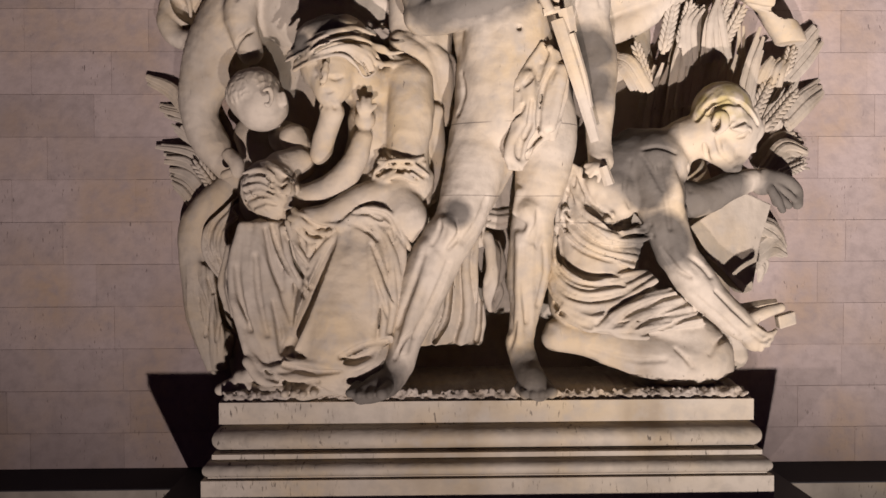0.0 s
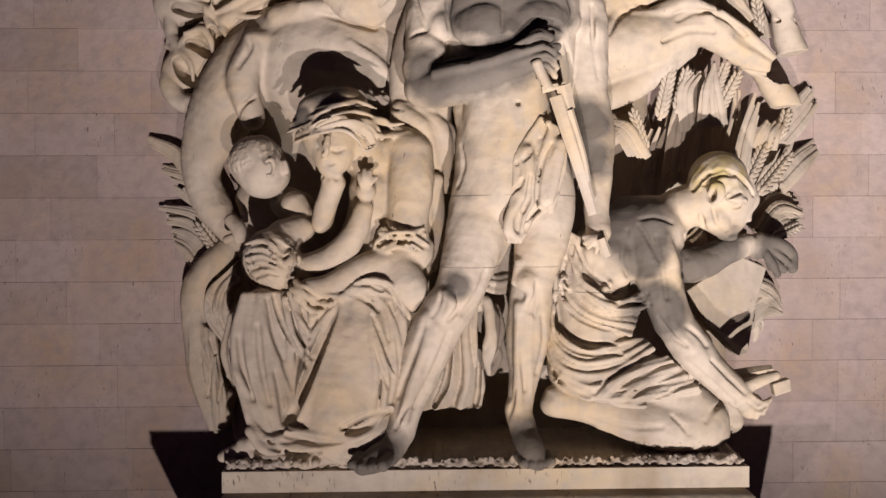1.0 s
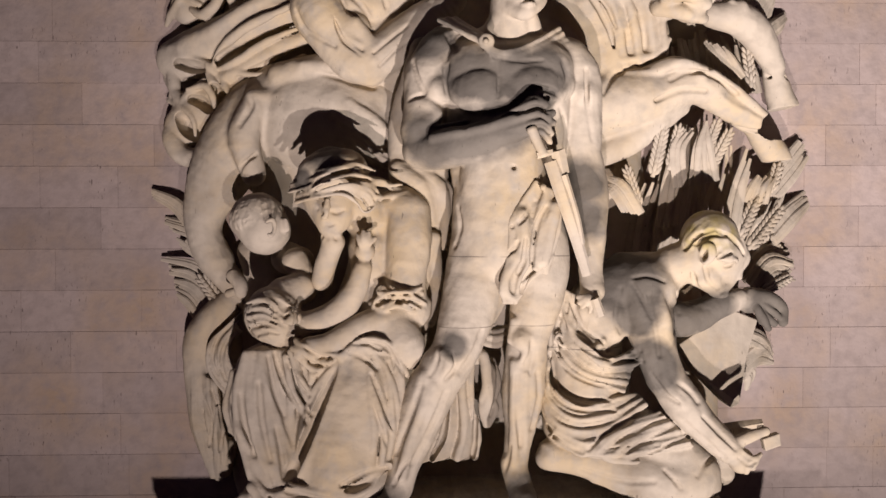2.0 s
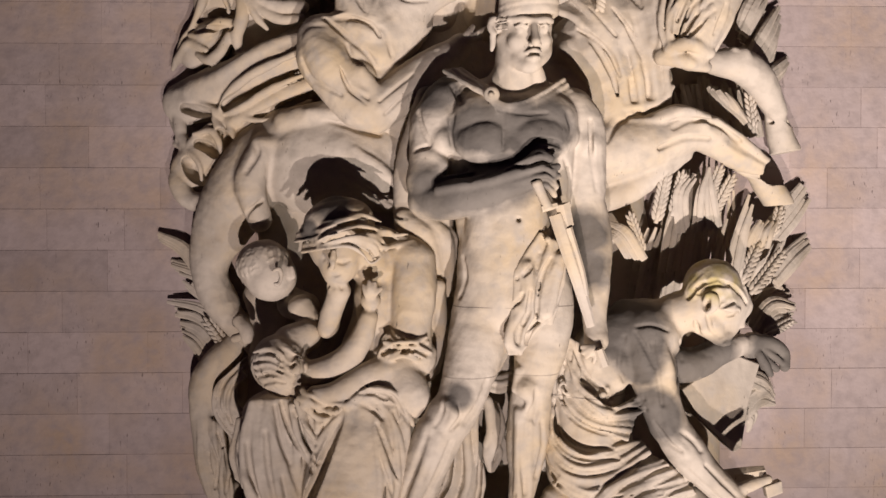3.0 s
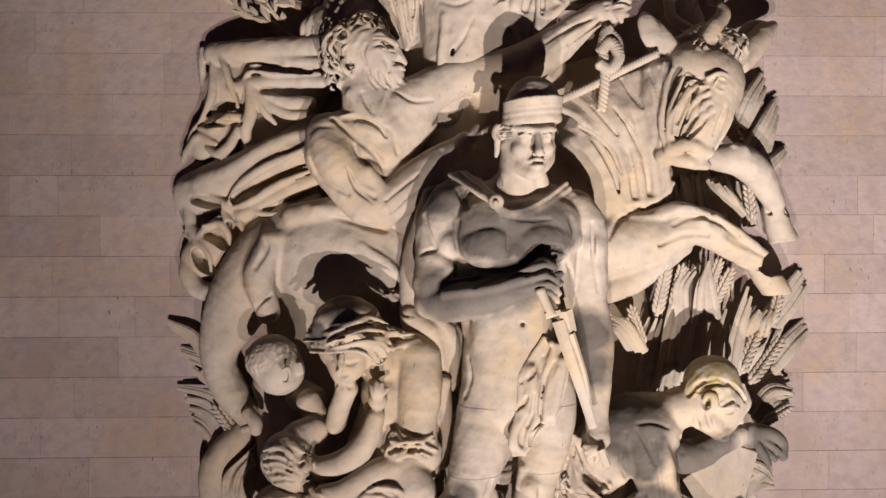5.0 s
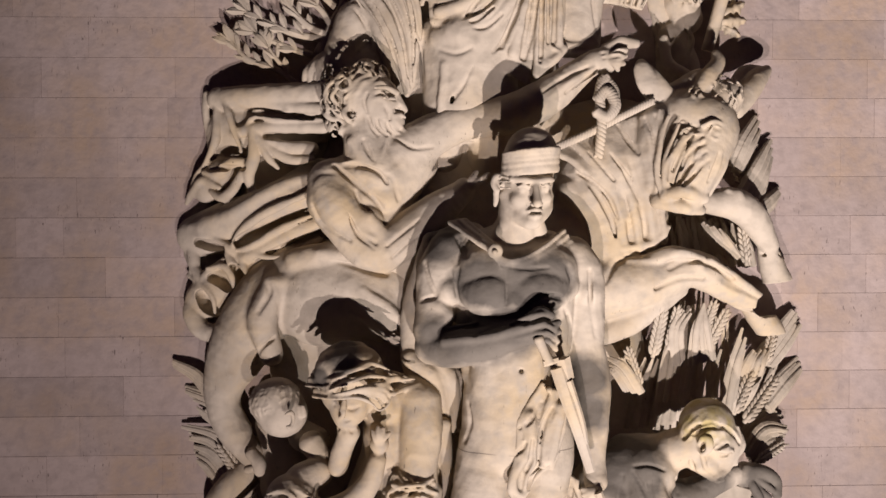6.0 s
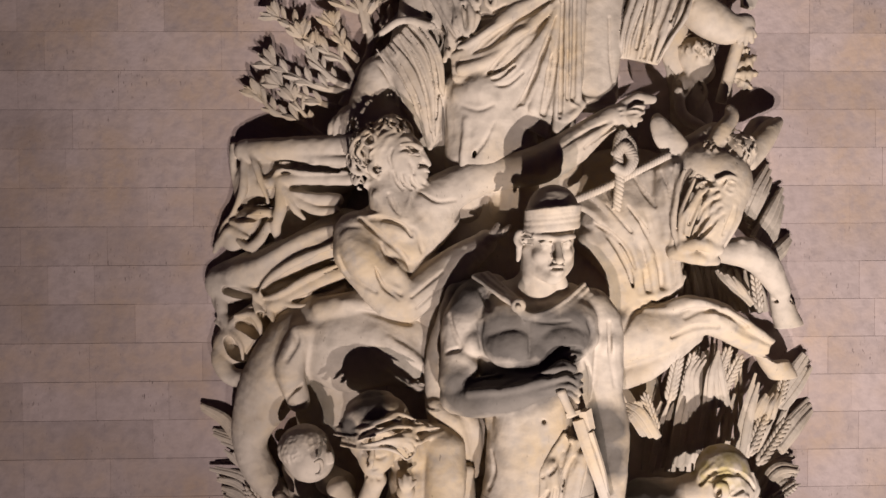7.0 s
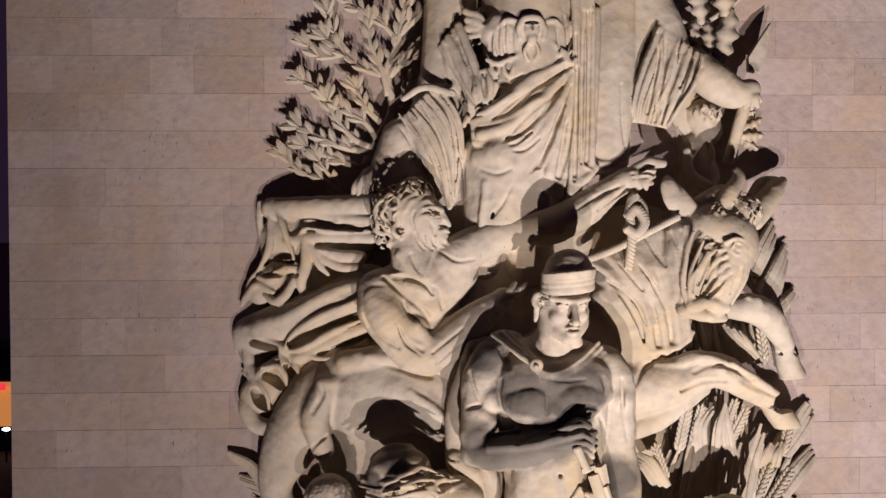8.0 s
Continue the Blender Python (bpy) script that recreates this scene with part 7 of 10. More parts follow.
    c.stroke(0.025, (-1.36, -1.18, 14.32), (-1.25, -1.16, 14.35), (-1.17, -1.14, 14.31), tip=0.6)
    c.stroke(0.024, (-1.32, -1.21, 14.28), (-1.23, -1.18, 14.30), (-1.17, -1.25, 14.25), k=0.018, deep=1.4, tip=0.75, cut=True)
    c.stroke(0.024, (-1.42, -1.21, 14.30), (-1.46, -1.20, 14.20), (-1.43, -1.16, 14.08), deep=1.4, tip=0.75, cut=True)
    c.stroke(0.028, (-1.36, -1.19, 14.22), (-1.28, -1.18, 14.25), (-1.21, -1.16, 14.20), (-1.25, -1.17, 14.16), tip=0.6)
    c.stroke(0.024, (-1.10, -1.13, 14.12), (-1.03, -1.06, 14.16), (-0.98, -1.04, 14.14), k=0.018, deep=1.5, tip=0.75, cut=True)
    c.stroke(0.024, (-1.10, -1.13, 14.08), (-1.03, -1.07, 14.10), (-0.97, -1.00, 14.08), k=0.018, deep=1.7, tip=0.75, cut=True)
    c.stroke(0.025, (-1.12, -1.12, 14.04), (-1.03, -1.06, 14.06), (-0.97, -1.06, 14.03), tip=0.6)
    c.stroke(0.028, (-1.08, -1.07, 14.24), (-1.02, -1.03, 14.18), (-0.99, -1.02, 14.14), tip=0.6)
    c.stroke(0.028, (-1.20, -1.18, 14.13), (-1.16, -1.16, 14.05), (-1.17, -1.12, 13.93), k=0.03, deep=1.4, tip=0.75, cut=True)
    c.stroke(0.035, (-1.65, -1.15, 14.17), (-1.71, -1.17, 14.09), (-1.67, -1.17, 13.99), (-1.59, -1.07, 13.97), (-1.56, -1.10, 14.05), tip=0.6)
    c.stroke(0.028, (-1.63, -1.12, 14.10), (-1.61, -1.20, 14.02), k=0.018, deep=1.7, tip=0.75, cut=True)
    # wavy locks and beard
    c.stroke(0.028, (-1.39, -1.11, 14.54), (-1.53, -1.14, 14.48), (-1.63, -1.16, 14.37), (-1.73, -1.17, 14.34), tip=0.6)
    c.stroke(0.028, (-1.32, -1.09, 14.50), (-1.46, -1.16, 14.44), (-1.54, -1.19, 14.32), (-1.65, -1.16, 14.26), tip=0.6)
    c.stroke(0.028, (-1.19, -1.00, 14.50), (-1.31, -1.06, 14.52), (-1.42, -1.16, 14.43), tip=0.6)
    c.stroke(0.025, (-1.12, -1.04, 14.41), (-1.19, -1.06, 14.45), (-1.28, -1.10, 14.47), tip=0.6)
    c.stroke(0.035, (-1.72, -1.12, 14.52), (-1.88, -1.07, 14.42), (-1.94, -1.04, 14.30), (-1.88, -1.04, 14.21), tip=0.6)
    c.stroke(0.035, (-1.79, -1.16, 14.37), (-1.85, -1.16, 14.26), (-1.77, -1.03, 14.19), (-1.68, -1.14, 14.20), tip=0.6)
    c.stroke(0.035, (-1.92, -0.69, 14.21), (-1.95, -0.99, 14.09), (-1.85, -0.99, 14.02), (-1.74, -0.96, 14.04), tip=0.6)
    c.stroke(0.035, (-1.84, -0.93, 14.00), (-1.78, -0.93, 13.90), (-1.67, -1.02, 13.91), tip=0.6)
    c.stroke(0.028, (-1.85, -1.07, 14.34), (-1.90, -1.09, 14.24), k=0.018, deep=1.7, tip=0.75, cut=True)
    c.stroke(0.025, (-1.46, -1.12, 14.05), (-1.43, -1.10, 13.93), (-1.34, -1.10, 13.82), tip=0.6)
    c.stroke(0.025, (-1.37, -1.13, 14.01), (-1.34, -1.11, 13.90), (-1.25, -1.07, 13.82), tip=0.6)
    c.stroke(0.025, (-1.27, -1.14, 13.98), (-1.23, -1.09, 13.89), (-1.15, -1.04, 13.82), tip=0.6)
    c.stroke(0.025, (-1.16, -1.12, 13.97), (-1.11, -1.04, 13.88), (-1.04, -1.00, 13.84), tip=0.6)
    c.stroke(0.025, (-1.08, -1.09, 13.98), (-1.02, -0.99, 13.92), (-0.98, -1.00, 13.87), tip=0.6)
    c.stroke(0.024, (-1.41, -1.14, 14.02), (-1.37, -1.13, 13.90), (-1.29, -1.10, 13.81), k=0.018, deep=1.4, tip=0.75, cut=True)
    c.stroke(0.024, (-1.31, -1.16, 13.99), (-1.29, -1.11, 13.89), (-1.19, -1.09, 13.81), k=0.018, deep=1.4, tip=0.75, cut=True)
    c.stroke(0.024, (-1.20, -1.15, 13.97), (-1.16, -1.09, 13.88), (-1.09, -1.02, 13.82), k=0.018, deep=1.4, tip=0.75, cut=True)
    # tendons of the outstretched forearm
    c.stroke(0.024, (0.68, -1.20, 14.32), (0.93, -1.20, 14.48), (1.23, -1.19, 14.62), k=0.015, deep=1.4, tip=0.75, cut=True)
    c.stroke(0.024, (0.97, -1.19, 14.31), (1.23, -1.19, 14.51), (1.36, -1.14, 14.59), k=0.015, deep=1.4, tip=0.75, cut=True)
    c.stroke(0.036, (0.75, -1.19, 14.26), (1.04, -1.20, 14.46), (1.31, -1.16, 14.62), tip=0.6)
    c.stroke(0.024, (1.41, -1.23, 14.72), (1.57, -1.31, 14.73), (1.68, -1.31, 14.70), k=0.018, deep=1.4, tip=0.75, cut=True)
    c.stroke(0.024, (1.40, -1.21, 14.78), (1.54, -1.30, 14.80), (1.68, -1.26, 14.78), k=0.018, deep=1.4, tip=0.75, cut=True)
    return c


tagged(skinned("bull_tamer_statue", tamer(), carved, 0.014), "bearded man with outstretched arm holding the bull, carved limestone", "statue")


def flying_cloak():
    c = Clay(81)
    # flat ground of the cloth
    c.limb((-2.19, -0.22, 14.13, 0.367), (-2.74, -0.14, 14.02, 0.384), (-3.20, -0.08, 13.99, 0.354), (-3.36, -0.06, 13.83, 0.231), k=0.1, deep=0.7)
    c.limb((-2.04, -0.30, 13.22, 0.380), (-2.66, -0.22, 12.91, 0.367), (-3.28, -0.16, 12.72, 0.337), (-3.71, -0.08, 12.60, 0.277), k=0.1, deep=0.7)
    c.limb((-2.20, -0.25, 12.53, 0.306), (-2.82, -0.22, 12.22, 0.336), (-3.36, -0.18, 11.92, 0.337), (-3.60, -0.14, 11.76, 0.277), k=0.1, deep=0.7)
    c.limb((-3.35, -0.16, 13.37, 0.260), (-3.58, -0.12, 13.22, 0.200), k=0.1, deep=0.8)
    # upper folds blown out behind the man
    c.stroke(0.165, (-1.97, -0.52, 14.40), (-2.60, -0.42, 14.38), (-3.13, -0.30, 14.37), (-3.39, -0.15, 14.37), k=0.03, tip=1)
    c.stroke(0.082, (-2.03, -0.62, 14.20), (-2.44, -0.50, 14.24), (-2.82, -0.42, 14.30), (-3.17, -0.32, 14.32), tip=0.8)
    c.stroke(0.052, (-2.07, -0.60, 14.13), (-2.40, -0.55, 14.08), (-2.50, -0.50, 14.23), (-2.59, -0.50, 14.36), tip=0.6)
    c.stroke(0.096, (-2.00, -0.62, 13.96), (-2.52, -0.52, 13.98), (-2.89, -0.45, 13.96), (-3.18, -0.30, 13.92), tip=0.8)
    c.stroke(0.044, (-2.03, -0.66, 14.05), (-2.58, -0.60, 14.06), (-2.86, -0.55, 14.11), (-3.04, -0.42, 13.97), tip=0.6)
    c.stroke(0.052, (-3.36, -0.28, 14.48), (-3.25, -0.38, 14.21), (-3.16, -0.42, 13.92), (-3.08, -0.40, 13.68), tip=0.6)
    c.stroke(0.060, (-3.43, -0.20, 14.42), (-3.41, -0.26, 14.11), (-3.43, -0.30, 13.81), (-3.59, -0.22, 13.52), tip=0.6)
    c.stroke(0.053, (-3.58, -0.08, 14.45), (-3.59, -0.12, 14.24), (-3.55, -0.10, 13.94), tip=0.9)
    c.stroke(0.089, (-2.15, -0.58, 13.70), (-2.45, -0.50, 13.73), (-2.73, -0.45, 13.84), (-2.89, -0.40, 13.92), tip=0.9)
    c.stroke(0.066, (-2.15, -0.60, 13.57), (-2.41, -0.52, 13.56), (-2.67, -0.48, 13.69), (-2.84, -0.50, 13.84), tip=0.6)
    c.stroke(0.089, (-2.92, -0.48, 13.91), (-2.90, -0.48, 13.62), (-2.97, -0.45, 13.39), (-2.96, -0.36, 13.20), tip=0.7)
    c.stroke(0.052, (-2.86, -0.52, 13.89), (-2.74, -0.50, 13.62), (-2.60, -0.46, 13.46), tip=0.6)
    c.stroke(0.075, (-2.97, -0.42, 13.55), (-3.19, -0.42, 13.53), (-3.37, -0.36, 13.42), (-3.58, -0.25, 13.42), tip=0.6)
    c.stroke(0.067, (-3.01, -0.44, 13.51), (-3.14, -0.42, 13.25), (-3.32, -0.38, 13.09), (-3.48, -0.30, 13.17), tip=0.6)
    c.stroke(0.061, (-3.37, -0.36, 13.22), (-3.60, -0.26, 13.32), (-3.75, -0.18, 13.17), (-3.85, -0.10, 13.02), tip=0.6)
    c.stroke(0.045, (-3.59, -0.22, 13.52), (-3.72, -0.16, 13.35), (-3.81, -0.10, 13.13), tip=0.6)
    c.stroke(0.051, (-2.14, -0.66, 14.08), (-2.58, -0.56, 14.12), (-3.00, -0.46, 14.16), k=0.018, deep=2.5, tip=0.75, cut=True)
    c.stroke(0.058, (-2.17, -0.66, 13.84), (-2.44, -0.58, 13.84), (-2.74, -0.50, 13.86), k=0.018, deep=2.5, tip=0.75, cut=True)
    c.stroke(0.037, (-3.33, -0.38, 14.18), (-3.23, -0.42, 13.88), (-3.13, -0.42, 13.71), k=0.018, deep=2, tip=0.75, cut=True)
    c.stroke(0.044, (-3.03, -0.50, 13.46), (-3.29, -0.46, 13.46), (-3.50, -0.36, 13.46), k=0.018, deep=2, tip=0.75, cut=True)
    # the broad smooth fold and those below it
    c.stroke(0.253, (-1.94, -0.48, 13.21), (-2.46, -0.46, 13.09), (-2.99, -0.36, 12.87), (-3.50, -0.22, 12.68), k=0.05, deep=0.8, tip=0.9)
    c.stroke(0.089, (-2.04, -0.60, 13.38), (-2.59, -0.58, 13.19), (-3.19, -0.46, 12.87), (-3.76, -0.20, 12.72), k=0.04, tip=0.6)
    c.stroke(0.059, (-2.14, -0.74, 13.14), (-2.72, -0.66, 12.89), (-3.07, -0.52, 12.65), (-3.20, -0.42, 12.44), k=0.03, tip=0.6)
    c.stroke(0.081, (-2.07, -0.72, 12.93), (-2.51, -0.62, 12.74), (-2.96, -0.54, 12.58), (-3.11, -0.46, 12.51), k=0.018, deep=2.5, tip=0.75, cut=True)
    c.stroke(0.111, (-1.97, -0.60, 12.81), (-2.45, -0.54, 12.61), (-2.87, -0.46, 12.39), (-3.13, -0.36, 12.31), k=0.03, tip=0.8)
    c.stroke(0.044, (-1.96, -0.70, 12.91), (-2.44, -0.66, 12.74), (-2.92, -0.56, 12.48), (-3.13, -0.44, 12.42), tip=0.6)
    c.stroke(0.044, (-2.22, -0.66, 12.58), (-2.59, -0.60, 12.42), (-2.89, -0.54, 12.29), k=0.018, deep=2, tip=0.75, cut=True)
    c.stroke(0.089, (-2.09, -0.52, 12.53), (-2.53, -0.50, 12.30), (-2.84, -0.44, 12.15), (-3.01, -0.36, 12.03), tip=0.8)
    c.stroke(0.044, (-2.27, -0.60, 12.37), (-2.67, -0.58, 12.32), (-2.91, -0.52, 12.37), (-3.07, -0.46, 12.31), tip=0.6)
    # crumpled corner
    c.stroke(0.068, (-3.82, -0.12, 12.67), (-3.53, -0.28, 12.60), (-3.27, -0.40, 12.46), (-3.17, -0.42, 12.37), tip=0.6)
    c.stroke(0.076, (-3.83, -0.10, 12.69), (-3.78, -0.14, 12.47), (-3.74, -0.16, 12.21), (-3.79, -0.12, 12.13), tip=0.6)
    c.stroke(0.082, (-3.66, -0.26, 12.51), (-3.51, -0.34, 12.47), (-3.35, -0.40, 12.44), k=0.01, deep=3, tip=0.75, cut=True)
    c.stroke(0.068, (-3.87, -0.08, 12.36), (-3.71, -0.20, 12.14), (-3.62, -0.26, 12.03), (-3.53, -0.30, 12.11), (-3.32, -0.38, 12.28), tip=0.6)
    c.stroke(0.067, (-3.26, -0.42, 12.36), (-3.14, -0.46, 12.15), (-3.02, -0.46, 11.97), (-2.90, -0.42, 11.87), tip=0.6)
    c.stroke(0.059, (-3.08, -0.44, 12.31), (-3.01, -0.46, 12.08), (-2.89, -0.42, 11.87), (-3.12, -0.44, 11.80), tip=0.6)
    c.stroke(0.103, (-3.18, -0.46, 12.17), (-3.11, -0.46, 12.04), (-3.06, -0.44, 11.96), k=0.01, deep=3, tip=0.75, cut=True)
    c.stroke(0.044, (-3.53, -0.36, 12.18), (-3.31, -0.44, 12.21), (-3.21, -0.46, 12.09), (-3.18, -0.44, 11.94), tip=0.6)
    c.stroke(0.074, (-3.48, -0.36, 12.06), (-3.36, -0.40, 12.02), (-3.27, -0.40, 11.93), k=0.01, deep=3, tip=0.75, cut=True)
    c.stroke(0.068, (-3.83, -0.10, 12.08), (-3.63, -0.24, 12.00), (-3.49, -0.32, 11.83), (-3.44, -0.32, 11.62), tip=0.6)
    # rolled hem
    c.stroke(0.128, (-3.70, -0.14, 11.84), (-3.76, -0.20, 11.61), (-3.63, -0.26, 11.38), (-3.38, -0.32, 11.35), (-3.11, -0.38, 11.54), (-2.91, -0.40, 11.81), k=0.03, tip=0.8)
    c.stroke(0.120, (-3.34, -0.22, 11.72), (-3.24, -0.26, 11.61), (-3.12, -0.30, 11.65), (-2.99, -0.36, 11.77), k=0.03, tip=0.8)
    c.stroke(0.105, (-3.62, -0.30, 11.83), (-3.54, -0.32, 11.70), (-3.47, -0.32, 11.62), k=0.01, deep=3, tip=0.75, cut=True)
    c.stroke(0.037, (-3.80, -0.14, 12.06), (-3.58, -0.34, 11.95), (-3.46, -0.40, 11.81), (-3.43, -0.38, 11.61), tip=0.6)
    return c


tagged(skinned("flying_cloak", flying_cloak(), carved, 0.016), "wind-blown limestone cloak in deep crumpled folds", "drapery")


# ---- the goddess at the top ----
def goddess():
    c = Clay(91)
    c.limb((-0.23, -0.55, 14.26, 0.523), (-0.16, -0.60, 14.85, 0.558), (0.02, -0.62, 15.52, 0.608), (0.14, -0.62, 16.11, 0.623), (0.13, -0.62, 16.87, 0.643), (0.16, -0.60, 17.64, 0.643), k=0.1)
    c.limb((-0.44, -0.55, 17.65, 0.384), (0.18, -0.55, 17.88, 0.461), (0.89, -0.50, 17.75, 0.426), k=0.1)
    c.limb((0.19, -0.60, 18.17, 0.276), (0.20, -0.62, 18.62, 0.443), (0.20, -0.62, 18.81, 0.458), k=0.06)
    c.limb((-0.55, -0.68, 15.10, 0.251), (-0.48, -0.66, 14.55, 0.266), (-0.46, -0.60, 14.04, 0.268), (-0.46, -0.50, 13.59, 0.255), k=0.08)
    c.limb((-0.49, -0.85, 15.01, 0.203), (-0.34, -0.88, 14.84, 0.203), (-0.08, -0.88, 14.86, 0.174), k=0.08)
    c.limb((0.12, -0.70, 14.77, 0.295), (0.16, -0.65, 14.33, 0.297), (0.14, -0.50, 13.59, 0.376), k=0.08)
    c.pleats([(-0.49, -1.00, 14.67), (-0.53, -0.95, 14.24), (-0.56, -0.85, 13.81)], [(0.08, -1.02, 14.81), (0.05, -0.95, 14.24), (0.03, -0.85, 13.81)], 3, 0.08, 0.05, k=0.04, groove=0.7)
    # skirt folds drawn up to the hip
    c.pleats([(0.60, -1.10, 16.29), (0.10, -1.16, 15.91), (-0.36, -1.12, 15.59), (-0.65, -0.96, 15.48)], [(0.63, -1.10, 16.15), (0.28, -1.16, 15.50), (-0.11, -1.12, 15.12), (-0.62, -0.98, 15.20)], 2, 0.03, 0.045, k=0.05, groove=0)
    c.pleats([(0.63, -1.10, 16.15), (0.32, -1.14, 15.51), (-0.00, -1.10, 15.05), (-0.28, -1.03, 14.90)], [(0.68, -1.08, 16.16), (0.66, -1.10, 15.51), (0.61, -1.04, 14.95), (0.57, -0.94, 14.47)], 3, 0.03, 0.045, k=0.05, groove=0)
    c.limb((0.53, -1.18, 16.23, 0.037), (0.12, -1.22, 16.01, 0.080), (-0.20, -1.18, 15.76, 0.088), (-0.47, -1.08, 15.62, 0.066), k=0.03)
    c.limb((0.58, -1.16, 16.15, 0.029), (0.20, -1.20, 15.73, 0.088), (-0.16, -1.16, 15.42, 0.088), (-0.56, -1.04, 15.31, 0.067), k=0.03)
    c.limb((0.61, -1.14, 16.06, 0.029), (0.38, -1.18, 15.54, 0.081), (0.06, -1.12, 15.13, 0.081), (-0.22, -1.02, 15.04, 0.059), k=0.03)
    c.limb((0.64, -1.12, 15.95, 0.029), (0.49, -1.14, 15.36, 0.066), (0.35, -1.04, 14.82, 0.074), k=0.03)
    c.pleats([(0.66, -1.08, 17.35), (0.69, -1.12, 16.15), (0.66, -1.12, 15.37), (0.63, -1.04, 14.56)], [(0.94, -1.00, 17.38), (0.95, -1.00, 16.18), (0.94, -1.00, 15.53), (0.96, -0.96, 14.85)], 1, 0.03, 0.05, k=0.04, groove=0)
    for a, b in ((((0.57, -1.23, 16.24, 0.018), (0.11, -1.29, 15.86, 0.036), (-0.17, -1.25, 15.61, 0.044), (-0.42, -1.17, 15.48, 0.029)), 2.2),
                 (((0.60, -1.21, 16.15, 0.018), (0.27, -1.27, 15.64, 0.036), (-0.03, -1.23, 15.31, 0.044), (-0.35, -1.13, 15.17, 0.037), (-0.56, -1.07, 15.19, 0.022)), 2.2),
                 (((0.63, -1.19, 16.07, 0.018), (0.42, -1.23, 15.42, 0.036), (0.21, -1.13, 14.88, 0.044)), 2.2), (((0.64, -1.17, 16.02, 0.018), (0.54, -1.17, 15.36, 0.033), (0.46, -1.07, 14.76, 0.037)), 2.2),
                 (((0.68, -1.17, 16.60, 0.018), (0.69, -1.19, 15.72, 0.029), (0.68, -1.09, 14.67, 0.030)), 2.4), (((0.85, -1.09, 16.91, 0.022), (0.86, -1.13, 15.95, 0.029), (0.84, -1.05, 14.93, 0.030)), 2.4),
                 (((0.76, -1.13, 17.19, 0.018), (0.77, -1.15, 16.38, 0.022), (0.76, -1.13, 15.58, 0.015)), 2.0)):
        c.cut(*a, k=0.015, deep=b)
    c.limb((0.67, -1.02, 14.67, 0.086), (0.81, -1.00, 14.73, 0.072), (0.98, -0.95, 14.89, 0.058), k=0.02)
    # long flat panel of the mantle
    c.limb((1.27, -0.72, 17.38, 0.289), (1.27, -0.72, 16.70, 0.305), (1.24, -0.74, 16.02, 0.320), (1.20, -0.76, 15.37, 0.300), (1.20, -0.76, 15.10, 0.290), k=0.03, deep=0.5)
    c.limb((1.64, -0.62, 17.34, 0.215), (1.60, -0.62, 16.73, 0.231), (1.46, -0.66, 16.11, 0.199), (1.37, -0.70, 15.56, 0.153), k=0.05, deep=0.6)
    c.limb((1.02, -0.80, 16.98, 0.076), (0.98, -0.86, 16.07, 0.075), (0.93, -0.88, 15.15, 0.068), k=0.02)
    c.limb((0.93, -0.86, 14.85, 0.050), (1.16, -0.90, 14.82, 0.050), (1.42, -0.84, 14.86, 0.045), k=0.03)
    c.limb((0.95, -0.84, 14.95, 0.070), (1.16, -0.86, 14.93, 0.070), (1.40, -0.80, 14.97, 0.065), k=0.04)
    # aegis of scales and knotted locks
    c.limb((-0.40, -1.00, 16.63, 0.178), (0.04, -1.05, 16.55, 0.222), (0.45, -1.00, 16.64, 0.193), k=0.06)
    c.limb((-0.30, -0.98, 16.72, 0.200), (-0.30, -1.00, 16.42, 0.190), k=0.06)
    c.limb((0.46, -0.98, 16.72, 0.190), (0.44, -1.00, 16.46, 0.180), k=0.06)
    c.ball((0.085, -1.24, 16.61, 0.125), k=0.02)
    c.ball((0.085, -1.29, 16.51, 0.080), k=0.03)
    for side in (-1, 1):
        x = 0.085 + side * 0.045
        c.cut((x, -1.39, 16.63, 0.022), (x + side * 0.03, -1.37, 16.635, 0.018), k=0.015)
        c.limb((0.085 + side * 0.02, -1.36, 16.67, 0.016), (x + side * 0.04, -1.34, 16.675, 0.014), k=0.01)
        c.limb((0.085, -1.30, 16.77, 0.050), (0.085 + side * 0.10, -1.29, 16.75, 0.052), (0.085 + side * 0.16, -1.27, 16.64, 0.050), (0.085 + side * 0.15, -1.26, 16.53, 0.042), k=0.014)
        c.limb((0.085 + side * 0.14, -1.24, 16.72, 0.034), (0.085 + side * 0.30, -1.21, 16.76, 0.040), (0.085 + side * 0.44, -1.14, 16.66, 0.030), k=0.014)
        c.limb((0.085 + side * 0.06, -1.28, 16.44, 0.030), (0.085 + side * 0.09, -1.26, 16.34, 0.034), (0.085 + side * 0.04, -1.24, 16.24, 0.024), k=0.012)
    c.limb((0.085, -1.36, 16.66, 0.016), (0.085, -1.40, 16.58, 0.024), k=0.015)
    c.cut((0.045, -1.39, 16.525, 0.016), (0.125, -1.39, 16.525, 0.016), k=0.012)
    # left sleeve, a fringe of fine folds, and the lowered arm
    c.limb((-0.90, -0.50, 17.51, 0.354), (-0.94, -0.55, 16.88, 0.353), (-1.01, -0.55, 16.12, 0.342), (-1.16, -0.50, 15.53, 0.328), (-1.13, -0.45, 14.94, 0.255), (-0.94, -0.40, 14.50, 0.166), k=0.08)
    c.limb((-1.57, -0.35, 15.33, 0.302), (-1.73, -0.30, 14.81, 0.303), (-1.43, -0.30, 14.81, 0.304), k=0.08)
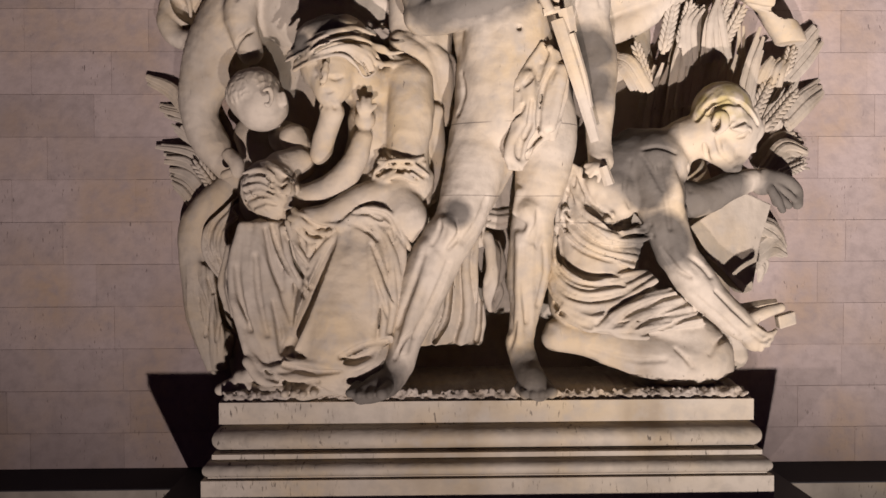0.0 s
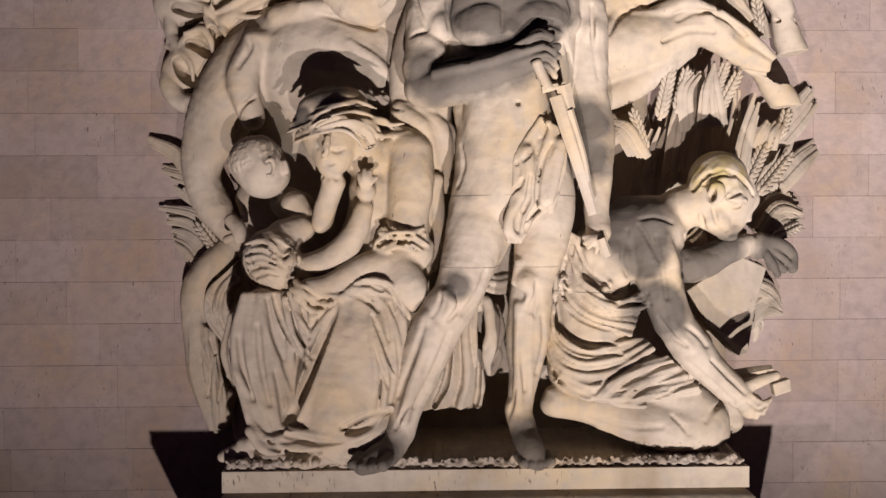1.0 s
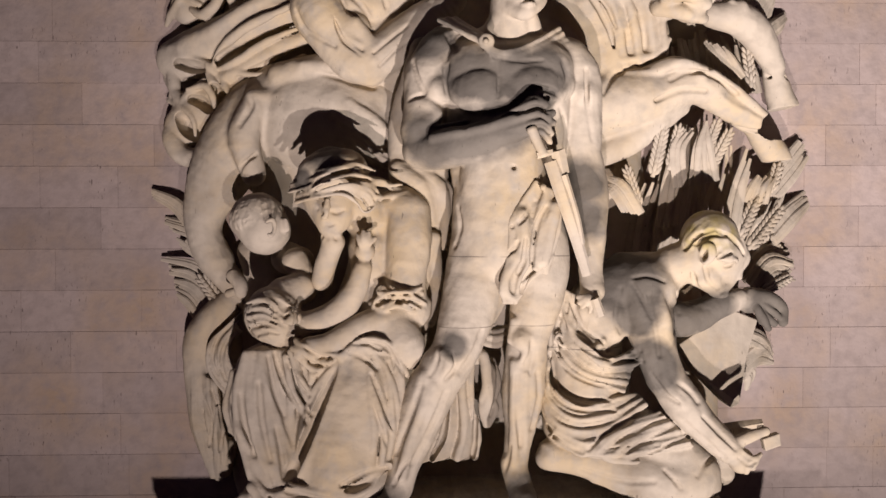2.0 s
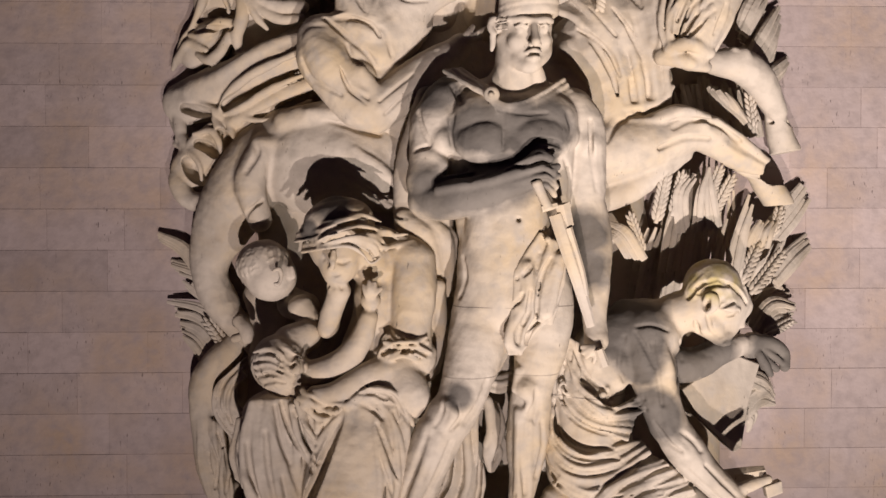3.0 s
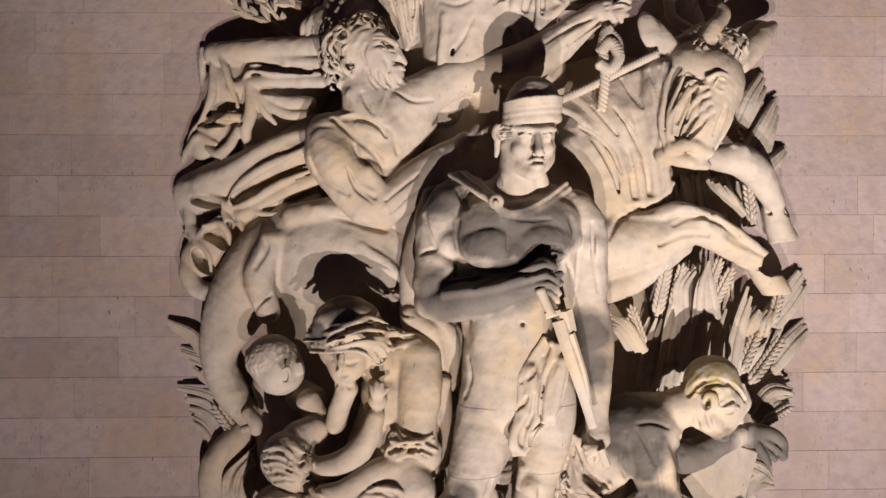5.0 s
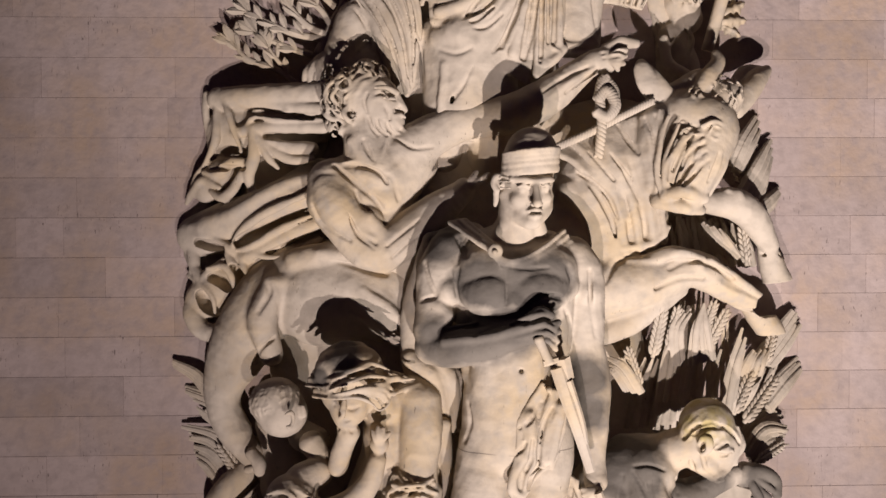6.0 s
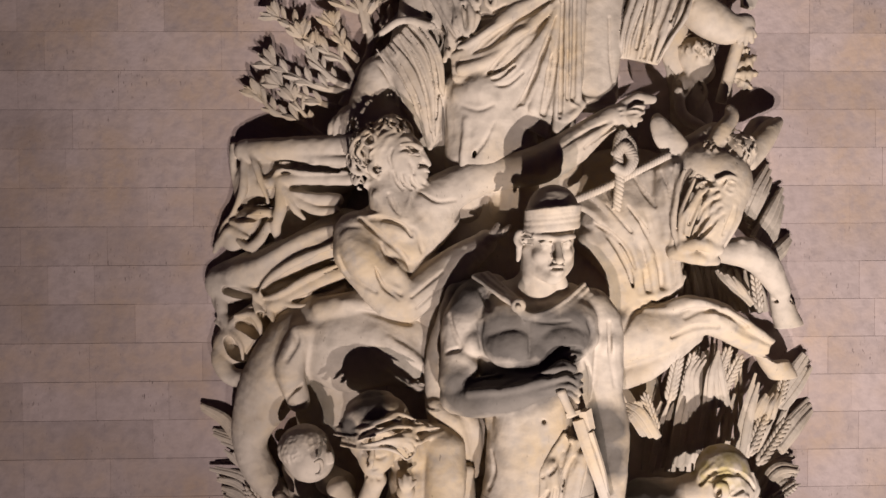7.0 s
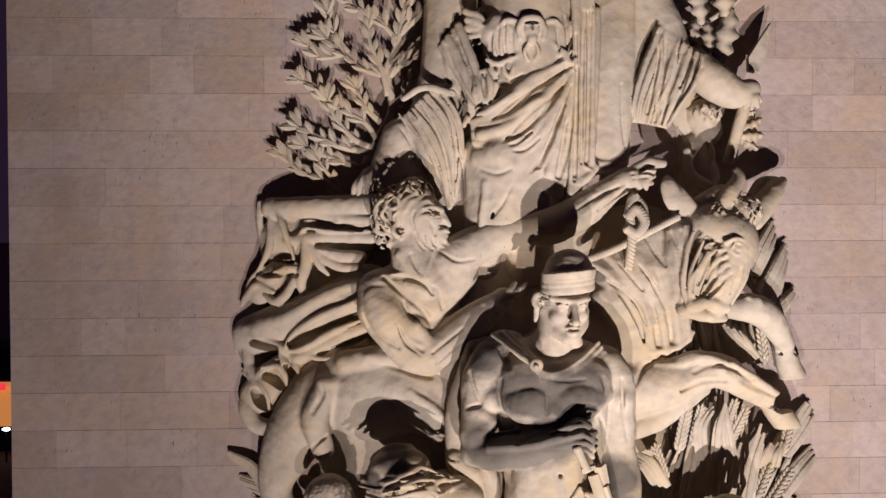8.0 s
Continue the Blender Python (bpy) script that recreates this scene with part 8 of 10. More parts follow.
    c.pleats([(-1.55, -0.74, 15.57), (-1.31, -0.84, 15.26), (-1.10, -0.80, 14.83), (-0.95, -0.66, 14.37)], [(-1.12, -0.92, 15.96), (-0.87, -0.94, 15.61), (-0.79, -0.88, 15.19), (-0.84, -0.70, 14.55)], 3, 0.03, 0.04, k=0.04, groove=0)
    c.folds([(-1.55, -0.78, 15.56, 0.022), (-1.31, -0.88, 15.26, 0.029), (-1.10, -0.84, 14.83, 0.029), (-0.95, -0.70, 14.37, 0.015)], [(-1.12, -0.96, 15.95, 0.022), (-0.87, -0.98, 15.60, 0.029), (-0.79, -0.92, 15.18, 0.029), (-0.84, -0.74, 14.55, 0.015)], 8, k=0.012, jit=0.03)
    c.folds([(-1.06, -0.90, 16.48, 0.058), (-0.84, -0.96, 16.11, 0.065), (-0.70, -0.98, 15.75, 0.057), (-0.76, -0.90, 15.44, 0.043)],
            [(-0.84, -0.98, 16.74, 0.057), (-0.65, -1.05, 16.23, 0.064), (-0.58, -1.08, 15.87, 0.057), (-0.52, -1.00, 15.78, 0.043)], 6, k=0.015)
    c.folds([(-0.64, -1.06, 16.09, 0.050), (-0.58, -1.12, 15.90, 0.057), (-0.50, -1.10, 15.74, 0.043)], [(-0.44, -1.14, 16.14, 0.049), (-0.36, -1.16, 15.96, 0.056), (-0.43, -1.12, 15.74, 0.043)], 4, k=0.012)
    c.folds([(-0.74, -1.00, 16.92, 0.059), (-0.59, -1.05, 16.85, 0.059), (-0.51, -1.00, 16.74, 0.052)], [(-0.70, -1.00, 16.59, 0.059), (-0.57, -1.05, 16.61, 0.059), (-0.54, -1.00, 16.70, 0.052)], 4, k=0.012)
    c.limb((-1.56, -0.80, 15.81, 0.044), (-1.28, -0.95, 15.94, 0.050), (-0.92, -1.00, 15.85, 0.050), k=0.02)
    for q in ((-2.26, -0.50, 14.46), (-2.19, -0.52, 14.49), (-2.11, -0.52, 14.51), (-2.02, -0.50, 14.52)):
        c.limb((q[0] + 0.18, q[1] + 0.1, q[2] + 0.42, 0.045), (q[0] + 0.03, q[1] - 0.04, q[2] + 0.22, 0.042), (q[0], q[1], q[2], 0.034), k=0.01)
    # right sleeve and arm
    c.limb((1.85, -0.40, 17.17, 0.313), (2.04, -0.45, 16.53, 0.344), (1.97, -0.42, 15.99, 0.298), k=0.08)
    c.pleats([(1.87, -0.76, 16.77), (1.64, -0.84, 16.23), (1.53, -0.78, 15.82), (1.53, -0.68, 15.55)], [(2.48, -0.72, 16.40), (2.34, -0.80, 16.01), (2.13, -0.78, 15.71), (2.03, -0.68, 15.45)], 3, 0.03, 0.04, k=0.04, groove=0)
    c.folds([(1.86, -0.80, 16.76, 0.023), (1.63, -0.90, 16.21, 0.038), (1.52, -0.84, 15.81, 0.030), (1.52, -0.72, 15.55, 0.023)], [(2.46, -0.78, 16.39, 0.023), (2.32, -0.86, 16.00, 0.038), (2.12, -0.84, 15.70, 0.030), (2.01, -0.72, 15.44, 0.023)], 8, k=0.012, jit=0.04)
    c.limb((2.42, -0.50, 16.33, 0.234), (2.70, -0.58, 16.08, 0.256), (2.96, -0.62, 15.92, 0.209), (3.16, -0.62, 15.96, 0.155), k=0.06)
    hand(c, (3.16, -0.62, 15.96, 0.155), ((3.29, -0.70, 15.81), (3.24, -0.72, 15.73), (3.16, -0.72, 15.70), (3.08, -0.70, 15.72)), 0.045)
    c.limb((1.57, -0.60, 15.62, 0.093), (1.74, -0.68, 15.68, 0.092), k=0.02)
    # ground of the breastplate, its hem and the mask on it
    c.stroke(0.037, (-0.48, -1.18, 16.26), (-0.35, -1.18, 16.21), (-0.20, -1.18, 16.27), (-0.09, -1.18, 16.32), tip=0.9)
    c.stroke(0.037, (-0.09, -1.18, 16.30), (0.09, -1.18, 16.41), (0.31, -1.18, 16.49), (0.53, -1.18, 16.36), tip=0.9)
    c.stroke(0.037, (0.42, -1.17, 16.31), (0.50, -1.17, 16.34), (0.53, -1.17, 16.29), (0.48, -1.17, 16.23), tip=0.6)
    c.stroke(0.037, (0.62, -1.17, 16.38), (0.56, -1.17, 16.31), (0.61, -1.17, 16.22), (0.67, -1.17, 16.28), tip=0.6)
    c.stroke(0.024, (-0.42, -1.18, 16.59), (-0.43, -1.13, 16.42), (-0.40, -1.10, 16.29), k=0.018, deep=1.7, tip=0.75, cut=True)
    c.stroke(0.024, (-0.33, -1.20, 16.66), (-0.35, -1.18, 16.45), (-0.31, -1.13, 16.28), k=0.018, deep=1.4, tip=0.75, cut=True)
    c.stroke(0.024, (-0.25, -1.24, 16.73), (-0.26, -1.20, 16.48), (-0.23, -1.14, 16.31), k=0.018, deep=1.4, tip=0.75, cut=True)
    c.stroke(0.024, (-0.16, -1.25, 16.72), (-0.17, -1.23, 16.51), (-0.14, -1.18, 16.32), k=0.018, deep=1.4, tip=0.75, cut=True)
    c.stroke(0.024, (0.42, -1.23, 16.73), (0.44, -1.20, 16.56), (0.46, -1.18, 16.39), k=0.018, deep=1.4, tip=0.75, cut=True)
    c.stroke(0.024, (0.54, -1.12, 16.83), (0.56, -1.16, 16.60), (0.58, -1.12, 16.43), k=0.018, deep=1.4, tip=0.75, cut=True)
    c.stroke(0.025, (-0.38, -1.17, 16.63), (-0.39, -1.15, 16.44), (-0.36, -1.11, 16.28), tip=0.6)
    c.stroke(0.025, (-0.29, -1.19, 16.70), (-0.30, -1.17, 16.46), (-0.27, -1.12, 16.30), tip=0.6)
    c.stroke(0.025, (-0.21, -1.22, 16.73), (-0.22, -1.19, 16.50), (-0.18, -1.14, 16.32), tip=0.6)
    # tassels under the hem
    c.stroke(0.029, (-0.43, -1.17, 16.22), (-0.41, -1.17, 16.12), (-0.35, -1.17, 16.09), (-0.32, -1.17, 16.17), tip=0.6)
    c.stroke(0.029, (-0.27, -1.17, 16.22), (-0.25, -1.17, 16.10), (-0.19, -1.17, 16.05), (-0.14, -1.17, 16.16), tip=0.6)
    c.stroke(0.029, (-0.11, -1.17, 16.25), (-0.10, -1.17, 16.14), (-0.04, -1.17, 16.09), (0.01, -1.17, 16.20), tip=0.6)
    c.stroke(0.029, (-0.56, -1.14, 16.13), (-0.59, -1.14, 15.98), (-0.55, -1.14, 15.83), (-0.58, -1.14, 15.74), tip=0.6)
    c.stroke(0.029, (-0.46, -1.14, 16.09), (-0.48, -1.14, 15.94), (-0.43, -1.14, 15.81), (-0.48, -1.14, 15.73), tip=0.6)
    c.stroke(0.029, (-0.64, -1.14, 15.94), (-0.65, -1.14, 15.83), (-0.58, -1.14, 15.78), tip=0.6)
    c.stroke(0.029, (-0.51, -1.19, 16.08), (-0.52, -1.17, 15.94), (-0.51, -1.19, 15.78), k=0.018, deep=1.7, tip=0.75, cut=True)
    c.stroke(0.029, (-0.38, -1.19, 16.01), (-0.29, -1.08, 15.97), (-0.20, -1.16, 15.94), k=0.018, deep=1.7, tip=0.75, cut=True)
    c.stroke(0.029, (-0.16, -1.18, 16.00), (-0.09, -1.21, 16.02), (-0.02, -1.23, 16.06), k=0.018, deep=1.7, tip=0.75, cut=True)
    # skirt drawn to the hip
    c.stroke(0.033, (0.61, -1.15, 16.18), (0.35, -1.20, 16.01), (0.01, -1.25, 15.82), (-0.28, -1.18, 15.61), (-0.40, -1.12, 15.49), k=0.018, deep=1.7, tip=0.75, cut=True)
    c.stroke(0.033, (0.60, -1.15, 16.11), (0.42, -1.18, 15.83), (0.15, -1.29, 15.62), (-0.10, -1.25, 15.39), (-0.23, -1.09, 15.22), k=0.018, deep=1.7, tip=0.75, cut=True)
    c.stroke(0.029, (0.64, -1.14, 16.02), (0.52, -1.17, 15.69), (0.38, -1.15, 15.32), (0.22, -1.07, 14.96), (0.10, -1.11, 14.81), k=0.018, deep=1.7, tip=0.75, cut=True)
    c.stroke(0.029, (0.67, -1.14, 16.10), (0.62, -1.17, 15.58), (0.58, -1.11, 15.14), (0.49, -1.02, 14.74), k=0.018, deep=1.7, tip=0.75, cut=True)
    c.stroke(0.026, (0.70, -1.14, 16.17), (0.69, -1.12, 15.58), (0.67, -1.10, 14.70), k=0.018, deep=1.7, tip=0.75, cut=True)
    c.stroke(0.024, (0.80, -1.10, 16.91), (0.77, -1.11, 15.95), (0.77, -1.07, 14.93), k=0.018, deep=1.7, tip=0.75, cut=True)
    c.stroke(0.024, (0.90, -1.06, 16.92), (0.87, -1.06, 15.96), (0.87, -1.02, 14.97), k=0.018, deep=1.7, tip=0.75, cut=True)
    c.stroke(0.044, (0.57, -1.12, 16.20), (0.23, -1.22, 16.00), (-0.18, -1.26, 15.78), (-0.46, -1.13, 15.61), (-0.60, -1.13, 15.56), tip=0.6)
    c.stroke(0.044, (0.61, -1.13, 16.13), (0.42, -1.18, 15.90), (0.11, -1.27, 15.69), (-0.20, -1.17, 15.50), (-0.56, -1.03, 15.43), tip=0.6)
    c.stroke(0.044, (0.63, -1.13, 16.06), (0.47, -1.21, 15.75), (0.23, -1.19, 15.46), (-0.06, -1.19, 15.21), (-0.48, -1.02, 15.17), tip=0.6)
    c.stroke(0.037, (0.67, -1.12, 16.11), (0.59, -1.11, 15.69), (0.44, -1.17, 15.28), (0.29, -1.07, 14.92), tip=0.6)
    c.stroke(0.029, (-0.34, -1.06, 15.16), (-0.13, -1.20, 15.17), (0.09, -1.22, 15.32), k=0.018, deep=1.7, tip=0.75, cut=True)
    c.stroke(0.029, (-0.20, -1.18, 15.08), (0.01, -1.20, 15.10), (0.19, -1.23, 15.24), k=0.018, deep=1.7, tip=0.75, cut=True)
    c.stroke(0.024, (-0.42, -1.15, 15.73), (-0.54, -0.82, 15.64), (-0.60, -0.82, 15.62), k=0.03, deep=1.4, tip=0.75, cut=True)
    # knee under the thin cloth
    c.stroke(0.161, (-0.49, -1.00, 15.00), (-0.31, -1.09, 15.07), (-0.17, -1.12, 14.95), k=0.06, deep=0.7, tip=0.6)
    c.stroke(0.024, (-0.17, -1.17, 14.85), (-0.35, -1.13, 14.79), (-0.56, -1.03, 14.86), k=0.03, deep=1.4, tip=0.75, cut=True)
    c.stroke(0.024, (-0.84, -0.95, 15.08), (-0.76, -0.75, 14.80), (-0.78, -0.75, 14.35), k=0.03, deep=1.4, tip=0.75, cut=True)
    c.stroke(0.024, (-0.16, -1.14, 14.63), (-0.27, -1.10, 14.41), (-0.41, -1.04, 14.23), deep=1.4, tip=0.75, cut=True)
    # flat panel's lower edge and flare
    c.stroke(0.030, (0.82, -1.03, 14.89), (0.92, -1.02, 14.82), (0.82, -1.05, 14.72), (0.73, -1.07, 14.64), tip=0.6)
    c.stroke(0.024, (1.34, -0.89, 15.99), (1.36, -0.89, 15.47), (1.41, -0.87, 15.09), k=0.03, deep=1.4, tip=0.75, cut=True)
    # sleeve over the lowered arm
    c.stroke(0.024, (-1.75, -0.65, 15.61), (-1.56, -0.65, 15.38), (-1.37, -0.62, 15.04), (-1.22, -0.56, 14.66), k=0.018, deep=1.7, tip=0.75, cut=True)
    c.stroke(0.024, (-1.52, -0.77, 15.63), (-1.33, -0.89, 15.31), (-1.15, -0.87, 14.94), (-1.03, -0.75, 14.54), k=0.018, deep=1.7, tip=0.75, cut=True)
    c.stroke(0.024, (-1.33, -0.87, 15.73), (-1.15, -0.92, 15.42), (-1.00, -0.88, 15.02), (-0.93, -0.79, 14.57), k=0.018, deep=1.7, tip=0.75, cut=True)
    c.stroke(0.024, (-1.14, -0.92, 15.83), (-0.96, -0.95, 15.53), (-0.87, -0.96, 15.16), (-0.88, -0.83, 14.72), k=0.018, deep=1.7, tip=0.75, cut=True)
    c.stroke(0.024, (-0.93, -1.05, 15.85), (-0.78, -1.05, 15.63), (-0.72, -1.05, 15.41), k=0.018, deep=1.7, tip=0.75, cut=True)
    c.stroke(0.024, (-1.00, -1.01, 16.48), (-0.89, -1.03, 16.18), (-0.74, -1.07, 15.88), (-0.63, -1.07, 15.70), k=0.018, deep=1.7, tip=0.75, cut=True)
    c.stroke(0.024, (-0.85, -1.02, 16.55), (-0.74, -1.07, 16.25), (-0.64, -1.18, 15.94), k=0.018, deep=1.7, tip=0.75, cut=True)
    c.stroke(0.024, (-1.07, -0.90, 16.35), (-0.99, -0.89, 16.06), (-0.80, -0.72, 15.79), (-0.70, -1.02, 15.56), k=0.018, deep=1.7, tip=0.75, cut=True)
    c.stroke(0.025, (-1.63, -0.64, 15.64), (-1.44, -0.64, 15.35), (-1.25, -0.68, 14.99), (-1.10, -0.57, 14.58), tip=0.6)
    c.stroke(0.025, (-1.43, -0.85, 15.67), (-1.24, -0.91, 15.37), (-1.07, -0.88, 14.98), (-0.99, -0.76, 14.57), tip=0.6)
    c.stroke(0.025, (-1.22, -0.89, 15.77), (-1.04, -0.92, 15.47), (-0.92, -0.89, 15.09), (-0.90, -0.78, 14.65), tip=0.6)
    c.stroke(0.031, (-1.67, -0.51, 15.54), (-1.58, -0.51, 15.61), (-1.37, -0.86, 15.50), tip=0.9)
    c.stroke(0.030, (-1.22, -0.99, 15.91), (-0.99, -0.86, 15.97), (-0.80, -0.75, 15.89), (-0.71, -1.04, 15.70), tip=0.6)
    c.stroke(0.025, (-1.03, -0.94, 16.42), (-0.93, -0.87, 16.13), (-0.76, -0.67, 15.87), (-0.67, -1.02, 15.63), tip=0.6)
    c.stroke(0.025, (-0.92, -1.01, 16.51), (-0.81, -1.05, 16.21), (-0.68, -1.09, 15.91), tip=0.6)
    # curls beside the breastplate
    c.stroke(0.030, (-0.69, -1.06, 16.87), (-0.59, -1.04, 16.91), (-0.49, -0.75, 16.92), (-0.57, -1.10, 16.77), tip=0.6)
    c.stroke(0.029, (-0.69, -1.04, 16.73), (-0.60, -1.09, 16.75), (-0.52, -1.10, 16.69), (-0.56, -1.07, 16.63), tip=0.6)
    c.stroke(0.030, (-0.64, -1.04, 16.62), (-0.67, -0.73, 16.57), (-0.57, -0.73, 16.55), (-0.51, -1.07, 16.54), tip=0.6)
    # fingers of the lowered arm
    c.stroke(0.031, (-2.06, -0.55, 14.81), (-2.15, -0.56, 14.62), (-2.23, -0.56, 14.42), tip=0.6)
    c.stroke(0.031, (-1.98, -0.56, 14.77), (-2.06, -0.56, 14.58), (-2.12, -0.56, 14.38), tip=0.6)
    # right sleeve
    c.stroke(0.026, (1.84, -0.87, 16.67), (1.85, -0.85, 16.30), (1.77, -0.84, 15.93), (1.72, -0.76, 15.63), k=0.018, deep=1.7, tip=0.75, cut=True)
    c.stroke(0.026, (1.97, -0.81, 16.57), (1.92, -0.86, 16.19), (1.84, -0.88, 15.84), (1.83, -0.71, 15.53), k=0.018, deep=1.7, tip=0.75, cut=True)
    c.stroke(0.026, (2.11, -0.85, 16.41), (2.02, -0.91, 16.07), (1.95, -0.85, 15.77), (1.92, -0.73, 15.50), k=0.018, deep=1.7, tip=0.75, cut=True)
    c.stroke(0.026, (2.31, -0.83, 16.34), (2.17, -0.92, 15.99), (2.07, -0.80, 15.67), (2.02, -0.72, 15.47), k=0.018, deep=1.7, tip=0.75, cut=True)
    c.stroke(0.026, (2.46, -0.78, 16.24), (2.33, -0.78, 15.90), (2.18, -0.78, 15.63), k=0.018, deep=1.7, tip=0.75, cut=True)
    c.stroke(0.030, (1.91, -0.81, 16.62), (1.88, -0.85, 16.24), (1.81, -0.83, 15.89), (1.77, -0.74, 15.56), tip=0.6)
    c.stroke(0.030, (2.05, -0.79, 16.50), (1.98, -0.88, 16.13), (1.91, -0.78, 15.80), (1.87, -0.72, 15.50), tip=0.6)
    c.stroke(0.030, (2.22, -0.79, 16.39), (2.10, -0.87, 16.01), (2.00, -0.86, 15.69), (1.95, -0.76, 15.48), tip=0.6)
    c.stroke(0.030, (2.40, -0.76, 16.30), (2.26, -0.82, 15.93), (2.09, -0.85, 15.62), tip=0.6)
    return c


tagged(skinned("goddess_statue", goddess(), carved, 0.0155), "robed goddess with scaled breastplate and long mantle, carved limestone", "statue")


def small_head():
    c = Clay(95)
    c.limb((2.71, -0.04, 15.68, 0.250), (2.78, -0.04, 15.48, 0.220), k=0.06)
    c.locks((2.73, -0.06, 15.72, 0.250), 50, 0.12, 0.026, k=0.02)
    c.limb((2.59, -0.02, 15.24, 0.200), (2.75, -0.02, 14.84, 0.210), k=0.08)
    c.limb((2.42, -0.25, 15.15, 0.072), (2.46, -0.30, 14.83, 0.079), (2.71, -0.35, 14.66, 0.071), k=0.02)
    c.stroke(0.032, (2.34, -0.07, 15.52), (2.43, -0.07, 15.32), (2.39, -0.07, 15.08), tip=0.6)
    c.stroke(0.032, (2.57, -0.13, 15.48), (2.63, -0.18, 15.27), (2.47, -0.31, 15.02), tip=0.6)
    c.stroke(0.040, (2.71, -0.21, 15.39), (2.81, -0.21, 15.15), (2.75, -0.21, 14.91), tip=0.6)
    return c


tagged(skinned("masked_head_carving", small_head(), carved, 0.02), "small carved head with knotted hair in deep shade", "relief")

dagger = tagged(new("dagger"), "short limestone blade held upright by the goddess", "dagger")
part("blade", slab_between([(3.61, -0.30, 16.98), (3.40, -0.42, 16.70), (3.23, -0.45, 16.46), (3.23, -0.45, 16.26), (3.40, -0.42, 16.23), (3.51, -0.38, 16.47)], 0.12), carved, dagger)
bm = bmesh.new()
tube(bm, [(3.20, -0.62, 16.04, 0.085), (3.07, -0.55, 15.55, 0.086), (2.93, -0.45, 14.97, 0.079)], 8)
part("grip", bm, carved, dagger, smooth=True)

# ---- the bull's rope ----
rope = tagged(new("rope"), "twisted limestone rope with a knot, drawn to the bull's head", "rope")


def twisted(name, stations, turns):
    """Three strands wound round one another along a smooth line."""
    pts = spline(stations)
    path = [Vector([float(v) for v in p[:3]]) for p in pts]
    fine = [path[i].lerp(path[i + 1], j / 8) for i in range(len(path) - 1) for j in range(8)] + [path[-1]]
    r = float(pts[0][3])
    bm = bmesh.new()
    for s in range(3):
        line = []
        for i, p in enumerate(fine):
            way = (fine[min(i + 1, len(fine) - 1)] - fine[max(i - 1, 0)]).normalized()
            a = way.cross(Vector((0, 1, 0))).normalized()
            b = a.cross(way)
            w = 2 * math.pi * (s / 3 + turns * i / len(fine))
            q = p + (a * math.cos(w) + b * math.sin(w)) * r * 0.55
            line.append((q, r * 0.6))
        rings = []
        for i, (q, rr) in enumerate(line):
            way = (line[min(i + 1, len(line) - 1)][0] - line[max(i - 1, 0)][0]).normalized()
            a = way.cross(Vector((0, 1, 0))).normalized()
            b = a.cross(way)
            rings.append([bm.verts.new(q + (a * math.cos(w) + b * math.sin(w)) * rr) for w in (math.pi * j / 3 for j in range(6))])
        for r0, r1 in zip(rings[:-1], rings[1:]):
            for j in range(6):
                bm.faces.new((r0[j], r0[(j + 1) % 6], r1[(j + 1) % 6], r1[j]))
        bm.faces.new(rings[0][::-1])
        bm.faces.new(rings[-1])
    return part(name, bm, carved, rope, smooth=True)


twisted("main_rope", [(0.80, -1.00, 13.64, 0.047), (1.21, -1.12, 13.81, 0.046), (1.64, -1.15, 14.03, 0.046), (2.05, -1.10, 14.23, 0.047)], 12)
twisted("hanging_end", [(1.45, -1.20, 14.51, 0.057), (1.37, -1.22, 14.29, 0.057), (1.40, -1.20, 13.94, 0.057), (1.38, -1.10, 13.55, 0.050)], 8)
twisted("loop", [(1.34, -1.24, 14.22, 0.064), (1.45, -1.26, 14.33, 0.064), (1.55, -1.26, 14.16, 0.064), (1.45, -1.26, 14.02, 0.064), (1.31, -1.25, 14.08, 0.064)], 8)
twisted("upper_loop", [(1.35, -1.20, 14.26, 0.050), (1.41, -1.20, 14.47, 0.050), (1.54, -1.20, 14.37, 0.050), (1.57, -1.20, 14.22, 0.050)], 6)


